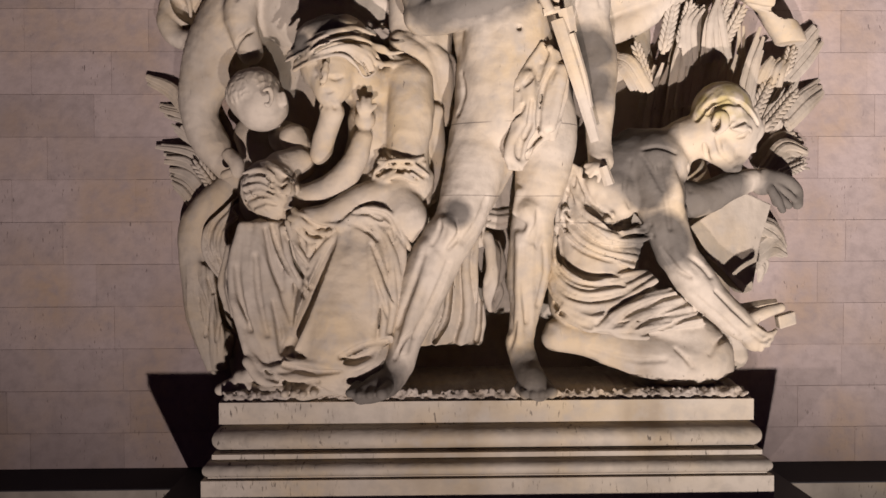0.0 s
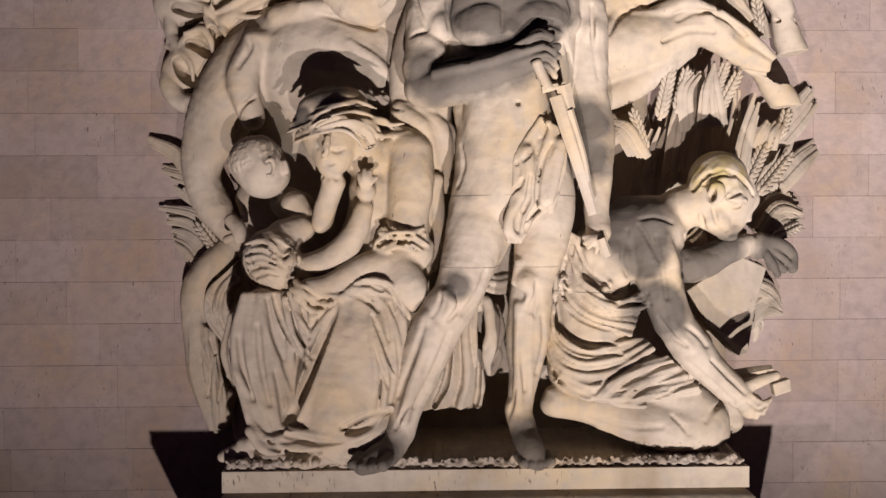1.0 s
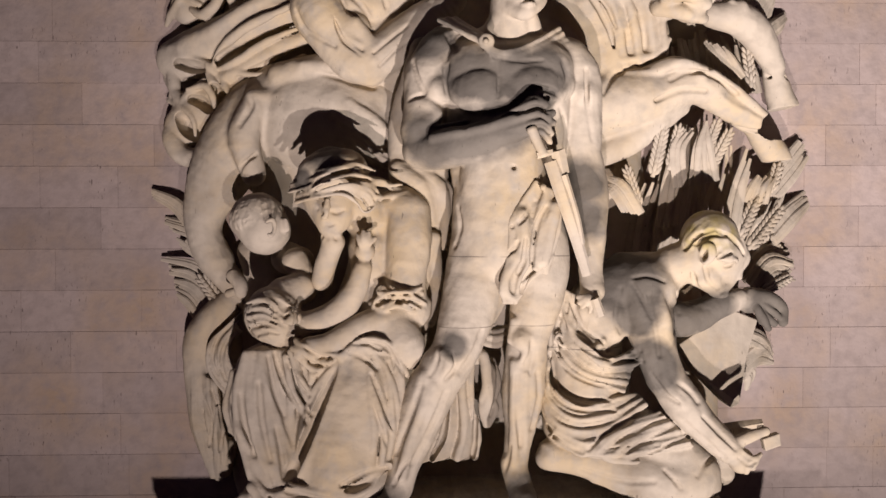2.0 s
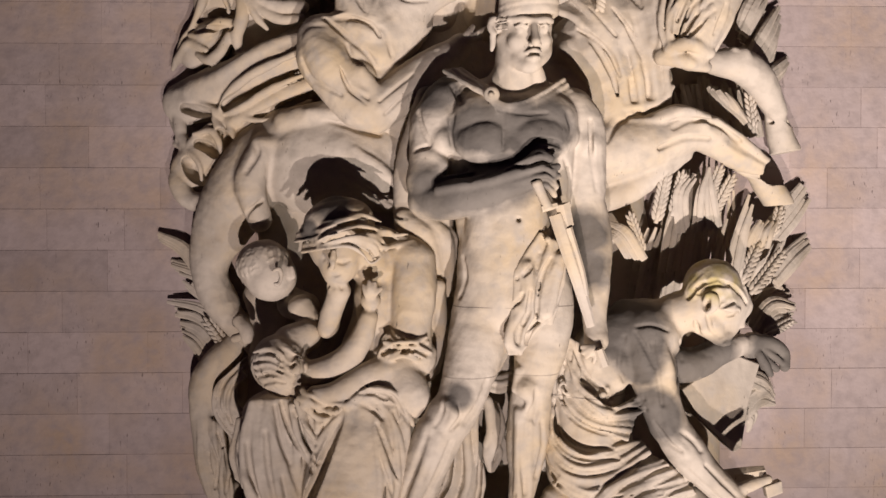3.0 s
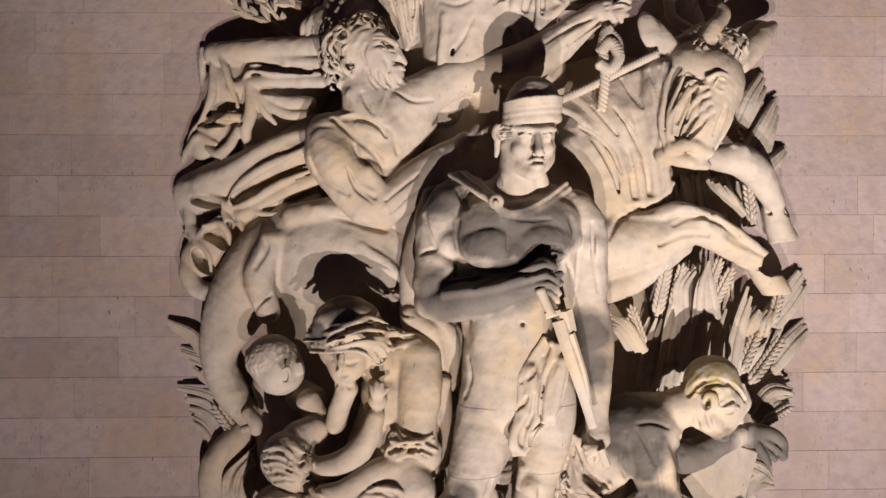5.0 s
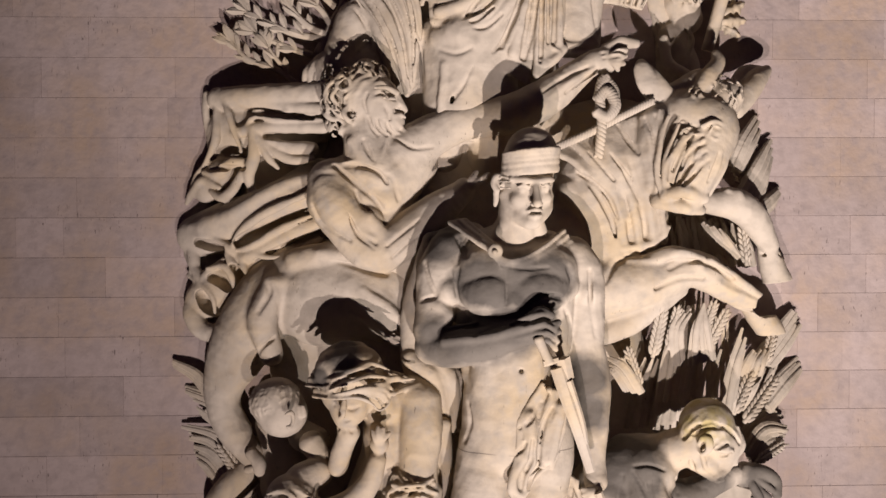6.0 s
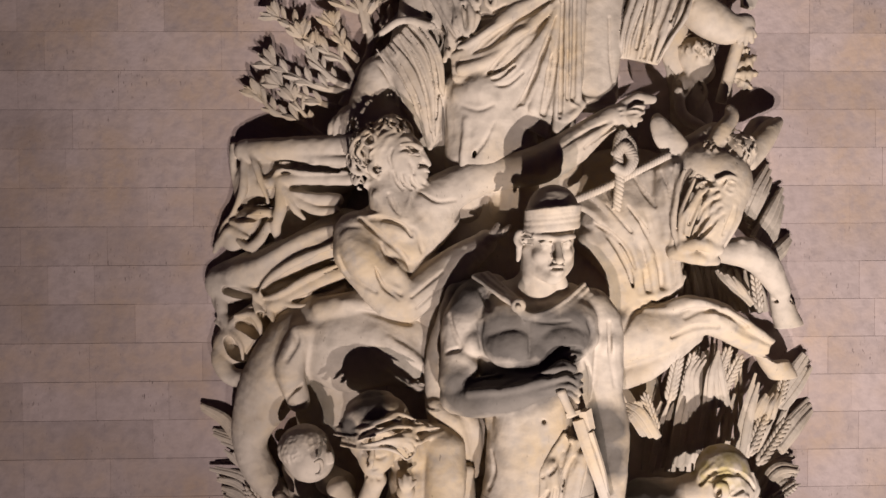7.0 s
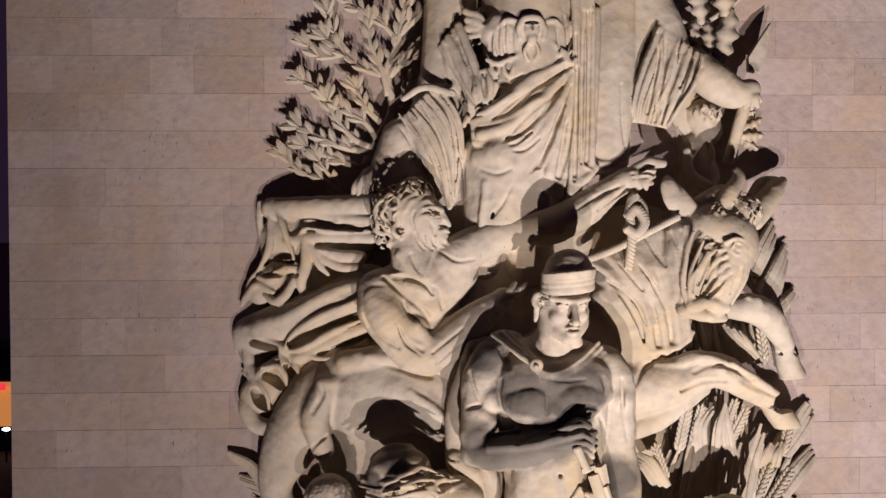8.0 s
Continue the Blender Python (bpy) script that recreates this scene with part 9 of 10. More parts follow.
# ---- the horn of plenty beside the woman ----
def horn():
    c = Clay(101)
    c.limb((-2.92, -0.34, 9.66, 0.123), (-3.14, -0.34, 9.44, 0.191), (-3.39, -0.30, 9.14, 0.205), (-3.45, -0.30, 8.73, 0.178), (-3.41, -0.28, 8.28, 0.179), (-3.34, -0.25, 7.86, 0.179), (-3.25, -0.22, 7.48, 0.111), (-3.23, -0.20, 7.33, 0.055), k=0.06)
    c.limb((-3.05, -0.30, 9.10, 0.178), (-3.06, -0.30, 8.76, 0.178), (-2.99, -0.30, 8.48, 0.123), k=0.06)
    c.pleats([(-2.95, -0.60, 9.31), (-3.21, -0.60, 9.09), (-3.24, -0.62, 8.77), (-3.03, -0.60, 8.43)], [(-2.86, -0.60, 9.20), (-2.97, -0.62, 9.09), (-2.98, -0.64, 8.90), (-2.89, -0.60, 8.73)], 6, 0.06, 0.025)
    c.pleats([(-3.47, -0.40, 8.73), (-3.46, -0.46, 8.16), (-3.37, -0.42, 7.71), (-3.27, -0.32, 7.37)], [(-3.21, -0.46, 8.56), (-3.14, -0.50, 8.09), (-3.07, -0.48, 7.75), (-3.15, -0.36, 7.41)], 6, 0.08, 0.034)
    c.limb((-3.10, -0.30, 7.73, 0.137), (-3.14, -0.30, 7.45, 0.110), k=0.04)
    # husk ribs
    c.stroke(0.027, (-2.83, -0.60, 9.46), (-3.07, -0.60, 9.22), (-3.18, -0.63, 9.02), (-3.15, -0.64, 8.79), tip=0.6)
    c.stroke(0.027, (-2.86, -0.62, 9.36), (-3.03, -0.62, 9.16), (-3.09, -0.64, 8.99), (-3.07, -0.64, 8.76), tip=0.6)
    c.stroke(0.027, (-3.15, -0.51, 9.36), (-3.28, -0.47, 9.12), (-3.33, -0.43, 8.88), (-3.28, -0.37, 8.64), tip=0.6)
    c.stroke(0.024, (-2.97, -0.62, 9.29), (-3.13, -0.63, 9.12), (-3.19, -0.65, 8.89), (-3.13, -0.65, 8.69), k=0.018, deep=1.7, tip=0.75, cut=True)
    c.stroke(0.024, (-2.90, -0.64, 9.22), (-3.03, -0.65, 9.06), (-3.08, -0.67, 8.86), (-3.04, -0.64, 8.62), k=0.018, deep=1.7, tip=0.75, cut=True)
    c.stroke(0.027, (-3.34, -0.50, 8.41), (-3.23, -0.55, 8.08), (-3.28, -0.47, 7.79), k=0.018, deep=1.7, tip=0.75, cut=True)
    c.stroke(0.027, (-3.24, -0.49, 8.48), (-3.11, -0.49, 8.07), (-3.14, -0.50, 7.73), k=0.018, deep=1.7, tip=0.75, cut=True)
    c.stroke(0.027, (-3.40, -0.49, 8.21), (-3.35, -0.47, 7.87), (-3.34, -0.39, 7.51), tip=0.6)
    c.stroke(0.027, (-3.17, -0.49, 8.27), (-3.19, -0.52, 7.87), (-3.22, -0.38, 7.44), tip=0.6)
    return c


tagged(skinned("horn_of_plenty", horn(), carved, 0.0158), "ribbed limestone horn of plenty at the woman's side", "carving")


def trailing_leaf():
    c = Clay(103)
    c.folds([(-0.04, -0.95, 8.90, 0.058), (0.06, -1.05, 8.96, 0.058), (0.11, -1.08, 8.64, 0.058), (0.06, -1.05, 8.45, 0.045)], [(0.18, -0.95, 8.89, 0.052), (0.23, -1.00, 8.64, 0.058), (0.16, -1.02, 8.38, 0.052), (0.11, -1.00, 8.15, 0.039)], 4, k=0.012)
    c.folds([(0.08, -1.00, 8.48, 0.052), (0.06, -1.00, 8.31, 0.058), (0.10, -1.00, 8.15, 0.039)], [(0.19, -1.00, 8.41, 0.045), (0.21, -1.00, 8.31, 0.052), (0.13, -1.00, 8.13, 0.039)], 2, k=0.012)
    return c


tagged(skinned("curled_leaf", trailing_leaf(), carved, 0.016), "curled carved leaf hanging between the soldier's legs", "carving")

# ---- wheat ----
def blade(stations, parent, flat=0.45, name="blade"):
    bm = bmesh.new()
    tube(bm, stations, 6, flat)
    return part(name, bm, carved, parent)


def fan(parent, a, b, n, seed, jit=0.05):
    """n blades that go over from the line a to the line b, each bent a little differently."""
    r = random.Random(seed)
    a, b = np.array(a), np.array(b)
    for i in range(n):
        u = (i + (r.uniform(-0.3, 0.3) if 0 < i < n - 1 else 0)) / max(1, n - 1)
        s = a * (1 - u) + b * u
        s[:, 1] += r.uniform(-jit, jit)
        s[:, 3] *= r.uniform(0.5, 0.95)
        s[-1, 3] *= 0.55
        s[-1, :3] = s[-2, :3] + (s[-1, :3] - s[-2, :3]) * r.uniform(0.75, 1.1)
        blade([tuple(float(v) for v in row) for row in s], parent)


def grain_mesh():
    bm = bmesh.new()
    bmesh.ops.create_icosphere(bm, subdivisions=1, radius=1)
    for v in bm.verts:
        v.co = Vector((v.co.x * 0.036 * (1 - 0.45 * max(0, v.co.z)), v.co.y * 0.032, v.co.z * 0.085))
    me = bpy.data.meshes.new("grain")
    for f in bm.faces:
        f.smooth = True
    bm.to_mesh(me)
    bm.free()
    me.materials.append(carved)
    return me


GRAIN = grain_mesh()


def ear(root, tip, parent, rows=8, size=1.0):
    """An ear: a spine with grains in overlapping rows, three across."""
    root, tip = Vector(root), Vector(tip)
    way = (tip - root).normalized()
    across = way.cross(Vector((0, 1, 0))).normalized()
    bm = bmesh.new()
    tube(bm, [(*(root - way * 0.1), 0.03), (*root.lerp(tip, 0.5), 0.03), (*tip, 0.012)], 5)
    spine = part("ear", bm, carved, parent, smooth=True)
    for i in range(rows):
        u = i / rows
        taper = size * (1.0 if u < 0.65 else 1.35 - 0.55 * u)
        for s in (-1, 0, 1):
            lean = (way + across * s * 0.42 - Vector((0, 1, 0)) * 0.15).normalized()
            side = lean.cross(Vector((0, 1, 0))).normalized()
            m = Matrix((side, side.cross(lean), lean)).transposed().to_4x4()
            m.translation = root.lerp(tip, u + (0.5 / rows if s == 0 else 0)) + across * s * 0.052 * taper - Vector((0, 1, 0)) * (0.03 if s == 0 else 0.0)
            ob = new("grain", GRAIN)
            ob.parent, ob.matrix_basis = spine, m @ Matrix.Scale(taper, 4)
    return spine


def sheaf(label):
    return tagged(new("wheat_sheaf"), label, "wheat", "carved wheat round the figures")


s = sheaf("spreading limestone wheat blades and one ear beside the horn")
fan(s, [(-3.43, -0.25, 10.37, 0.069), (-3.69, -0.15, 10.76, 0.069), (-4.05, -0.05, 10.94, 0.063)], [(-3.50, -0.25, 10.37, 0.069), (-3.77, -0.12, 10.70, 0.062), (-4.04, -0.04, 10.85, 0.056)], 5, 1)
fan(s, [(-3.25, -0.30, 9.99, 0.068), (-3.51, -0.20, 10.45, 0.076), (-3.92, -0.06, 10.62, 0.063)], [(-3.05, -0.30, 9.79, 0.068), (-3.48, -0.20, 10.31, 0.069), (-3.89, -0.05, 10.48, 0.056)], 6, 2)
fan(s, [(-2.83, -0.40, 9.64, 0.061), (-3.25, -0.30, 10.06, 0.068), (-3.66, -0.15, 10.35, 0.055)], [(-2.94, -0.35, 9.58, 0.061), (-3.36, -0.25, 10.03, 0.062), (-3.75, -0.12, 10.28, 0.055)], 6, 3)
fan(s, [(-3.12, -0.30, 9.65, 0.062), (-3.44, -0.20, 10.00, 0.069), (-3.93, -0.06, 10.11, 0.063)], [(-3.23, -0.25, 9.58, 0.062), (-3.56, -0.15, 9.85, 0.062), (-3.86, -0.05, 9.90, 0.063)], 5, 4)
fan(s, [(-3.30, -0.25, 9.48, 0.062), (-3.53, -0.15, 9.73, 0.069), (-3.79, -0.06, 9.80, 0.063)], [(-3.45, -0.20, 9.28, 0.062), (-3.61, -0.12, 9.49, 0.063), (-3.78, -0.05, 9.62, 0.063)], 6, 5)
ear((-3.08, -0.40, 9.45), (-3.42, -0.30, 9.89), s, 8)

s = sheaf("dense limestone wheat behind the farmer, ears and broad bent blades")
s.matrix_world = Matrix.Translation((-0.031, -0.45, 0.44)) @ Matrix.Diagonal((0.96, 0.62, 0.96, 1))
fan(s, [(2.00, -0.12, 10.04, 0.055), (2.10, -0.17, 10.60, 0.055), (2.25, -0.19, 11.04, 0.039)], [(3.11, -0.12, 10.18, 0.055), (3.17, -0.17, 10.66, 0.055), (3.33, -0.17, 11.21, 0.039)], 15, 6, 0.12)
fan(s, [(2.42, -0.17, 10.12, 0.055), (2.52, -0.23, 10.85, 0.055), (2.84, -0.21, 11.54, 0.039)], [(2.90, -0.17, 10.20, 0.055), (2.95, -0.23, 10.92, 0.055), (3.00, -0.21, 11.62, 0.039)], 7, 7, 0.08)
fan(s, [(2.07, -0.80, 10.61, 0.052), (1.83, -0.85, 10.96, 0.059), (1.61, -0.65, 11.09, 0.045)], [(1.86, -0.75, 10.64, 0.052), (1.70, -0.80, 10.88, 0.052), (1.60, -0.60, 10.91, 0.045)], 8, 8)
fan(s, [(2.71, -0.70, 10.95, 0.052), (2.76, -0.75, 11.41, 0.060), (2.90, -0.65, 11.74, 0.045)], [(3.05, -0.70, 11.02, 0.045), (2.94, -0.75, 11.48, 0.052), (2.91, -0.65, 11.74, 0.045)], 8, 9)
fan(s, [(2.53, -0.65, 10.94, 0.053), (2.48, -0.70, 11.41, 0.052), (2.64, -0.60, 11.67, 0.045)], [(2.65, -0.65, 10.94, 0.053), (2.61, -0.70, 11.40, 0.052), (2.78, -0.60, 11.67, 0.045)], 5, 10)
fan(s, [(3.13, -0.60, 10.31, 0.061), (3.28, -0.60, 10.92, 0.061), (3.45, -0.50, 11.39, 0.046)], [(3.32, -0.60, 10.31, 0.045), (3.39, -0.60, 10.84, 0.053), (3.53, -0.50, 11.24, 0.038)], 6, 11)
fan(s, [(2.32, -0.10, 10.03, 0.047), (2.40, -0.12, 10.90, 0.047), (2.63, -0.14, 11.85, 0.039)], [(3.36, -0.10, 10.01, 0.047), (3.35, -0.12, 10.89, 0.047), (3.34, -0.14, 11.68, 0.039)], 12, 12)
ear((2.24, -0.75, 11.16), (2.38, -0.70, 11.77), s, 9)
ear((2.46, -0.65, 11.25), (2.59, -0.60, 11.73), s, 8, 0.8)
ear((2.03, -0.80, 10.76), (1.88, -0.75, 11.21), s, 7, 0.8)
ear((2.98, -0.65, 11.20), (3.24, -0.60, 11.68), s, 8, 0.85)
ear((2.95, -0.60, 11.46), (3.09, -0.55, 11.79), s, 6, 0.8)

s = sheaf("limestone wheat ears and blades leaning out past the farmer's head")
fan(s, [(2.22, -0.68, 10.45, 0.055), (2.32, -0.74, 11.10, 0.058), (2.55, -0.60, 11.70, 0.042)], [(2.55, -0.68, 10.50, 0.055), (2.62, -0.74, 11.10, 0.058), (2.72, -0.60, 11.72, 0.042)], 9, 29)
ear((3.22, -0.75, 10.39), (3.55, -0.55, 10.94), s, 9)
ear((3.39, -0.70, 10.26), (3.85, -0.45, 10.72), s, 9)
ear((3.75, -0.40, 10.98), (3.87, -0.30, 11.27), s, 5, 0.9)
fan(s, [(3.32, -0.60, 10.77, 0.061), (3.41, -0.60, 10.96, 0.061), (3.51, -0.55, 11.10, 0.046)], [(3.61, -0.55, 10.75, 0.061), (3.66, -0.55, 10.94, 0.061), (3.78, -0.45, 11.07, 0.046)], 8, 13)
fan(s, [(3.64, -0.30, 10.92, 0.078), (3.92, -0.20, 11.25, 0.086), (4.22, -0.08, 11.57, 0.079)], [(3.83, -0.30, 10.84, 0.070), (4.08, -0.20, 11.09, 0.078), (4.34, -0.06, 11.38, 0.063)], 10, 14)
fan(s, [(3.75, -0.40, 10.48, 0.069), (4.01, -0.25, 10.71, 0.078), (4.32, -0.06, 10.92, 0.064)], [(3.79, -0.40, 10.25, 0.069), (4.09, -0.25, 10.51, 0.078), (4.39, -0.05, 10.71, 0.064)], 10, 15)
fan(s, [(3.32, -0.20, 10.28, 0.055), (3.56, -0.20, 10.75, 0.063), (3.82, -0.15, 11.20, 0.047)], [(3.72, -0.20, 10.19, 0.055), (3.88, -0.20, 10.58, 0.055), (4.08, -0.10, 11.03, 0.040)], 6, 16)

s = sheaf("drooping limestone wheat by the farmer's far hand")
fan(s, [(3.43, -0.50, 9.76, 0.068), (3.69, -0.45, 10.07, 0.075), (4.06, -0.25, 10.02, 0.056)], [(3.54, -0.50, 9.56, 0.061), (3.76, -0.45, 9.80, 0.069), (4.12, -0.22, 9.78, 0.049)], 11, 17)
fan(s, [(3.37, -0.30, 9.84, 0.069), (3.67, -0.25, 10.16, 0.070), (4.00, -0.12, 10.24, 0.049)], [(3.44, -0.30, 9.77, 0.069), (3.77, -0.25, 10.05, 0.070), (4.12, -0.10, 10.07, 0.050)], 5, 18)
ear((3.60, -0.60, 9.69), (3.99, -0.40, 9.83), s, 7, 0.8)
fan(s, [(3.44, -0.40, 8.87, 0.069), (3.69, -0.30, 9.01, 0.077), (3.88, -0.12, 8.80, 0.050)], [(3.34, -0.40, 8.53, 0.069), (3.59, -0.30, 8.74, 0.070), (3.88, -0.10, 8.69, 0.050)], 8, 19)
fan(s, [(3.47, -0.40, 9.15, 0.069), (3.65, -0.35, 9.08, 0.069), (3.87, -0.12, 8.87, 0.050)], [(3.44, -0.40, 9.01, 0.069), (3.64, -0.30, 8.90, 0.070), (3.86, -0.10, 8.74, 0.050)], 5, 20)
fan(s, [(3.36, -0.35, 8.59, 0.062), (3.46, -0.35, 8.56, 0.069), (3.47, -0.25, 8.38, 0.049)], [(3.46, -0.35, 8.66, 0.062), (3.55, -0.30, 8.63, 0.063), (3.57, -0.20, 8.45, 0.049)], 5, 21)

s = sheaf("small clump of limestone wheat under the bull's muzzle")
fan(s, [(2.60, -0.35, 12.19, 0.062), (2.52, -0.45, 12.51, 0.061), (2.48, -0.40, 12.81, 0.046)], [(3.51, -0.30, 12.17, 0.062), (3.39, -0.40, 12.49, 0.061), (3.37, -0.35, 12.76, 0.046)], 18, 22, 0.1)
ear((3.41, -0.55, 12.28), (3.37, -0.50, 12.73), s, 6, 0.85)
fan(s, [(3.08, -0.60, 12.36, 0.068), (2.93, -0.65, 12.60, 0.068), (2.85, -0.60, 12.74, 0.053)], [(3.28, -0.60, 12.29, 0.068), (3.10, -0.65, 12.52, 0.068), (3.02, -0.60, 12.67, 0.053)], 6, 23)
fan(s, [(2.53, -0.20, 12.17, 0.062), (2.61, -0.20, 12.48, 0.062), (2.68, -0.20, 12.95, 0.054)], [(3.63, -0.20, 12.16, 0.063), (3.55, -0.20, 12.47, 0.062), (3.32, -0.20, 12.86, 0.055)], 10, 24)

s = sheaf("fan of limestone wheat blades beside the bull's head")
fan(s, [(3.28, -0.40, 13.49, 0.069), (3.41, -0.35, 13.80, 0.077), (3.69, -0.10, 14.15, 0.063)], [(3.39, -0.40, 13.41, 0.069), (3.59, -0.30, 13.72, 0.077), (3.79, -0.10, 13.96, 0.063)], 10, 25)
fan(s, [(3.39, -0.40, 13.18, 0.069), (3.63, -0.30, 13.53, 0.077), (3.90, -0.08, 13.88, 0.063)], [(3.61, -0.35, 13.03, 0.069), (3.77, -0.25, 13.33, 0.078), (3.93, -0.06, 13.60, 0.063)], 10, 26)
fan(s, [(3.63, -0.30, 12.91, 0.070), (3.83, -0.20, 13.06, 0.070), (4.03, -0.06, 13.21, 0.055)], [(3.73, -0.30, 12.87, 0.070), (3.89, -0.20, 12.98, 0.070), (4.06, -0.05, 13.10, 0.055)], 6, 27)
fan(s, [(3.35, -0.20, 13.41, 0.062), (3.49, -0.15, 13.72, 0.063), (3.64, -0.08, 14.00, 0.055)], [(3.69, -0.15, 12.94, 0.063), (3.81, -0.12, 13.33, 0.063), (3.89, -0.06, 13.64, 0.047)], 8, 28)


# ---- laurel and oak ----
def leaf_mesh(name, length, width, lobes):
    """A thick leaf with a raised midrib, pointed or lobed."""
    bm = bmesh.new()
    rows = []
    n = 24 if lobes else 6
    for i in range(n + 1):
        u = i / n
        w = width * math.sin(math.pi * min(1, u * 0.94 + 0.05) ** (1.0 if lobes else 1.45)) ** 0.8
        if lobes:
            w *= 0.80 + 0.20 * math.cos(2 * math.pi * i / 6 + 2.0)
        bend = -0.06 * length * math.sin(math.pi * u)
        z = u * length
        rows.append([bm.verts.new(v) for v in ((-w, bend + 0.020, z), (0, bend - 0.014, z), (w, bend + 0.020, z), (0, bend + (0.09 if lobes else 0.05), z))])
    for a, b in zip(rows[:-1], rows[1:]):
        for j in range(4):
            bm.faces.new((a[j], a[(j + 1) % 4], b[(j + 1) % 4], b[j]))
    bm.faces.new(rows[0][::-1])
    bm.faces.new(rows[-1])
    bmesh.ops.recalc_face_normals(bm, faces=bm.faces[:])
    me = bpy.data.meshes.new(name)
    for f in bm.faces:
        f.smooth = lobes
    bm.to_mesh(me)
    bm.free()
    me.materials.append(carved)
    return me


LAUREL = leaf_mesh("leaf", 0.27, 0.046, False)
OAK = leaf_mesh("leaf", 1.0, 0.24, True)


def put_leaf(me, parent, at, angle, tilt, size, r):
    ob = new("leaf", me)
    ob.parent = parent
    ob.matrix_basis = Matrix.Translation(at) @ Matrix.Rotation(angle, 4, "Y") @ Matrix.Rotation(tilt, 4, "X") @ Matrix.Rotation(r.uniform(-0.4, 0.4), 4, "Z") @ Matrix.Scale(size, 4)


def branch(tree, stations, seed, me=LAUREL, step=0.19, bare=0.25, tuft=6, size=1.0):
    """A tapered branch with leaves in pairs and a tuft at its end."""
    r = random.Random(seed)
    bm = bmesh.new()
    tube(bm, stations, 6)
    part("branch", bm, carved, tree, smooth=True)
    pts = [Vector([float(v) for v in p[:3]]) for p in spline(stations)]
    total = sum((b - a).length for a, b in zip(pts[:-1], pts[1:]))
    run, due, side = 0.0, total * bare, 1
    for a, b in zip(pts[:-1], pts[1:]):
        d = b - a
        heading = math.atan2(d.x, d.z)
        while due < run + d.length:
            p = a.lerp(b, (due - run) / d.length)
            for sgn in (side, -side):
                put_leaf(me, tree, p + Vector((0, r.uniform(-0.05, 0.02), 0)), heading * 0.75 + sgn * r.uniform(0.25, 0.62), r.uniform(-0.05, 0.35), size * r.uniform(0.72, 1.05), r)
            due += step * r.uniform(0.8, 1.2)
            side = -side
        run += d.length
    for i in range(tuft):
        put_leaf(me, tree, pts[-1] + Vector((0, r.uniform(-0.06, 0.02), 0)), heading * 0.85 + (i - (tuft - 1) / 2) * 0.27 + r.uniform(-0.1, 0.1), r.uniform(0.0, 0.4), size * r.uniform(0.8, 1.1), r)


laurel = tagged(new("laurel_tree"), "carved limestone laurel with tufts of pointed leaves", "tree")
laurel.scale = (1, 0.65, 1)
branch(laurel, [(-2.10, -0.20, 14.97, 0.080), (-1.92, -0.26, 15.34, 0.068), (-1.72, -0.30, 15.75, 0.062), (-1.78, -0.30, 16.24, 0.057), (-1.64, -0.30, 16.70, 0.051), (-1.53, -0.30, 17.22, 0.040)], 1, bare=0.55)
branch(laurel, [(-1.97, -0.25, 15.21, 0.051), (-2.26, -0.30, 15.34, 0.046), (-2.51, -0.34, 15.63, 0.034), (-2.62, -0.34, 15.86, 0.028)], 2)
branch(laurel, [(-2.03, -0.25, 15.16, 0.051), (-2.44, -0.30, 15.23, 0.046), (-2.78, -0.30, 15.38, 0.034), (-3.01, -0.30, 15.49, 0.028)], 3)
branch(laurel, [(-2.19, -0.25, 14.95, 0.046), (-2.56, -0.30, 15.07, 0.040), (-2.90, -0.30, 15.23, 0.034)], 4, tuft=5)
branch(laurel, [(-2.28, -0.25, 14.47, 0.051), (-2.64, -0.30, 14.75, 0.040), (-3.01, -0.30, 14.89, 0.034), (-3.20, -0.28, 15.08, 0.028)], 5)
branch(laurel, [(-2.52, -0.30, 14.74, 0.034), (-2.67, -0.34, 14.92, 0.028), (-2.74, -0.34, 15.03, 0.022)], 6, tuft=5, bare=0.5)
branch(laurel, [(-1.88, -0.30, 15.57, 0.051), (-2.10, -0.34, 15.78, 0.040), (-2.21, -0.36, 16.01, 0.028)], 7)
branch(laurel, [(-1.92, -0.28, 15.30, 0.046), (-2.10, -0.34, 15.56, 0.040), (-2.44, -0.34, 15.75, 0.034), (-2.74, -0.32, 16.01, 0.028), (-2.93, -0.30, 16.13, 0.022)], 8)
branch(laurel, [(-1.78, -0.30, 15.94, 0.051), (-1.87, -0.34, 16.31, 0.040), (-2.02, -0.36, 16.64, 0.034), (-2.05, -0.34, 16.91, 0.028)], 9)
branch(laurel, [(-1.69, -0.30, 15.83, 0.046), (-1.42, -0.34, 16.09, 0.040), (-1.27, -0.34, 16.27, 0.028)], 10, tuft=5)
branch(laurel, [(-1.76, -0.30, 16.21, 0.046), (-1.49, -0.34, 16.46, 0.040), (-1.23, -0.34, 16.65, 0.028)], 11)
branch(laurel, [(-1.81, -0.30, 16.21, 0.046), (-2.13, -0.34, 16.31, 0.040), (-2.39, -0.34, 16.50, 0.034), (-2.62, -0.32, 16.72, 0.028)], 12)
branch(laurel, [(-2.40, -0.30, 16.51, 0.034), (-2.70, -0.32, 16.46, 0.028), (-2.88, -0.30, 16.62, 0.022)], 13, tuft=5)
branch(laurel, [(-1.64, -0.30, 16.70, 0.046), (-1.90, -0.34, 16.98, 0.034), (-2.16, -0.34, 17.13, 0.028), (-2.39, -0.30, 17.29, 0.022)], 14)
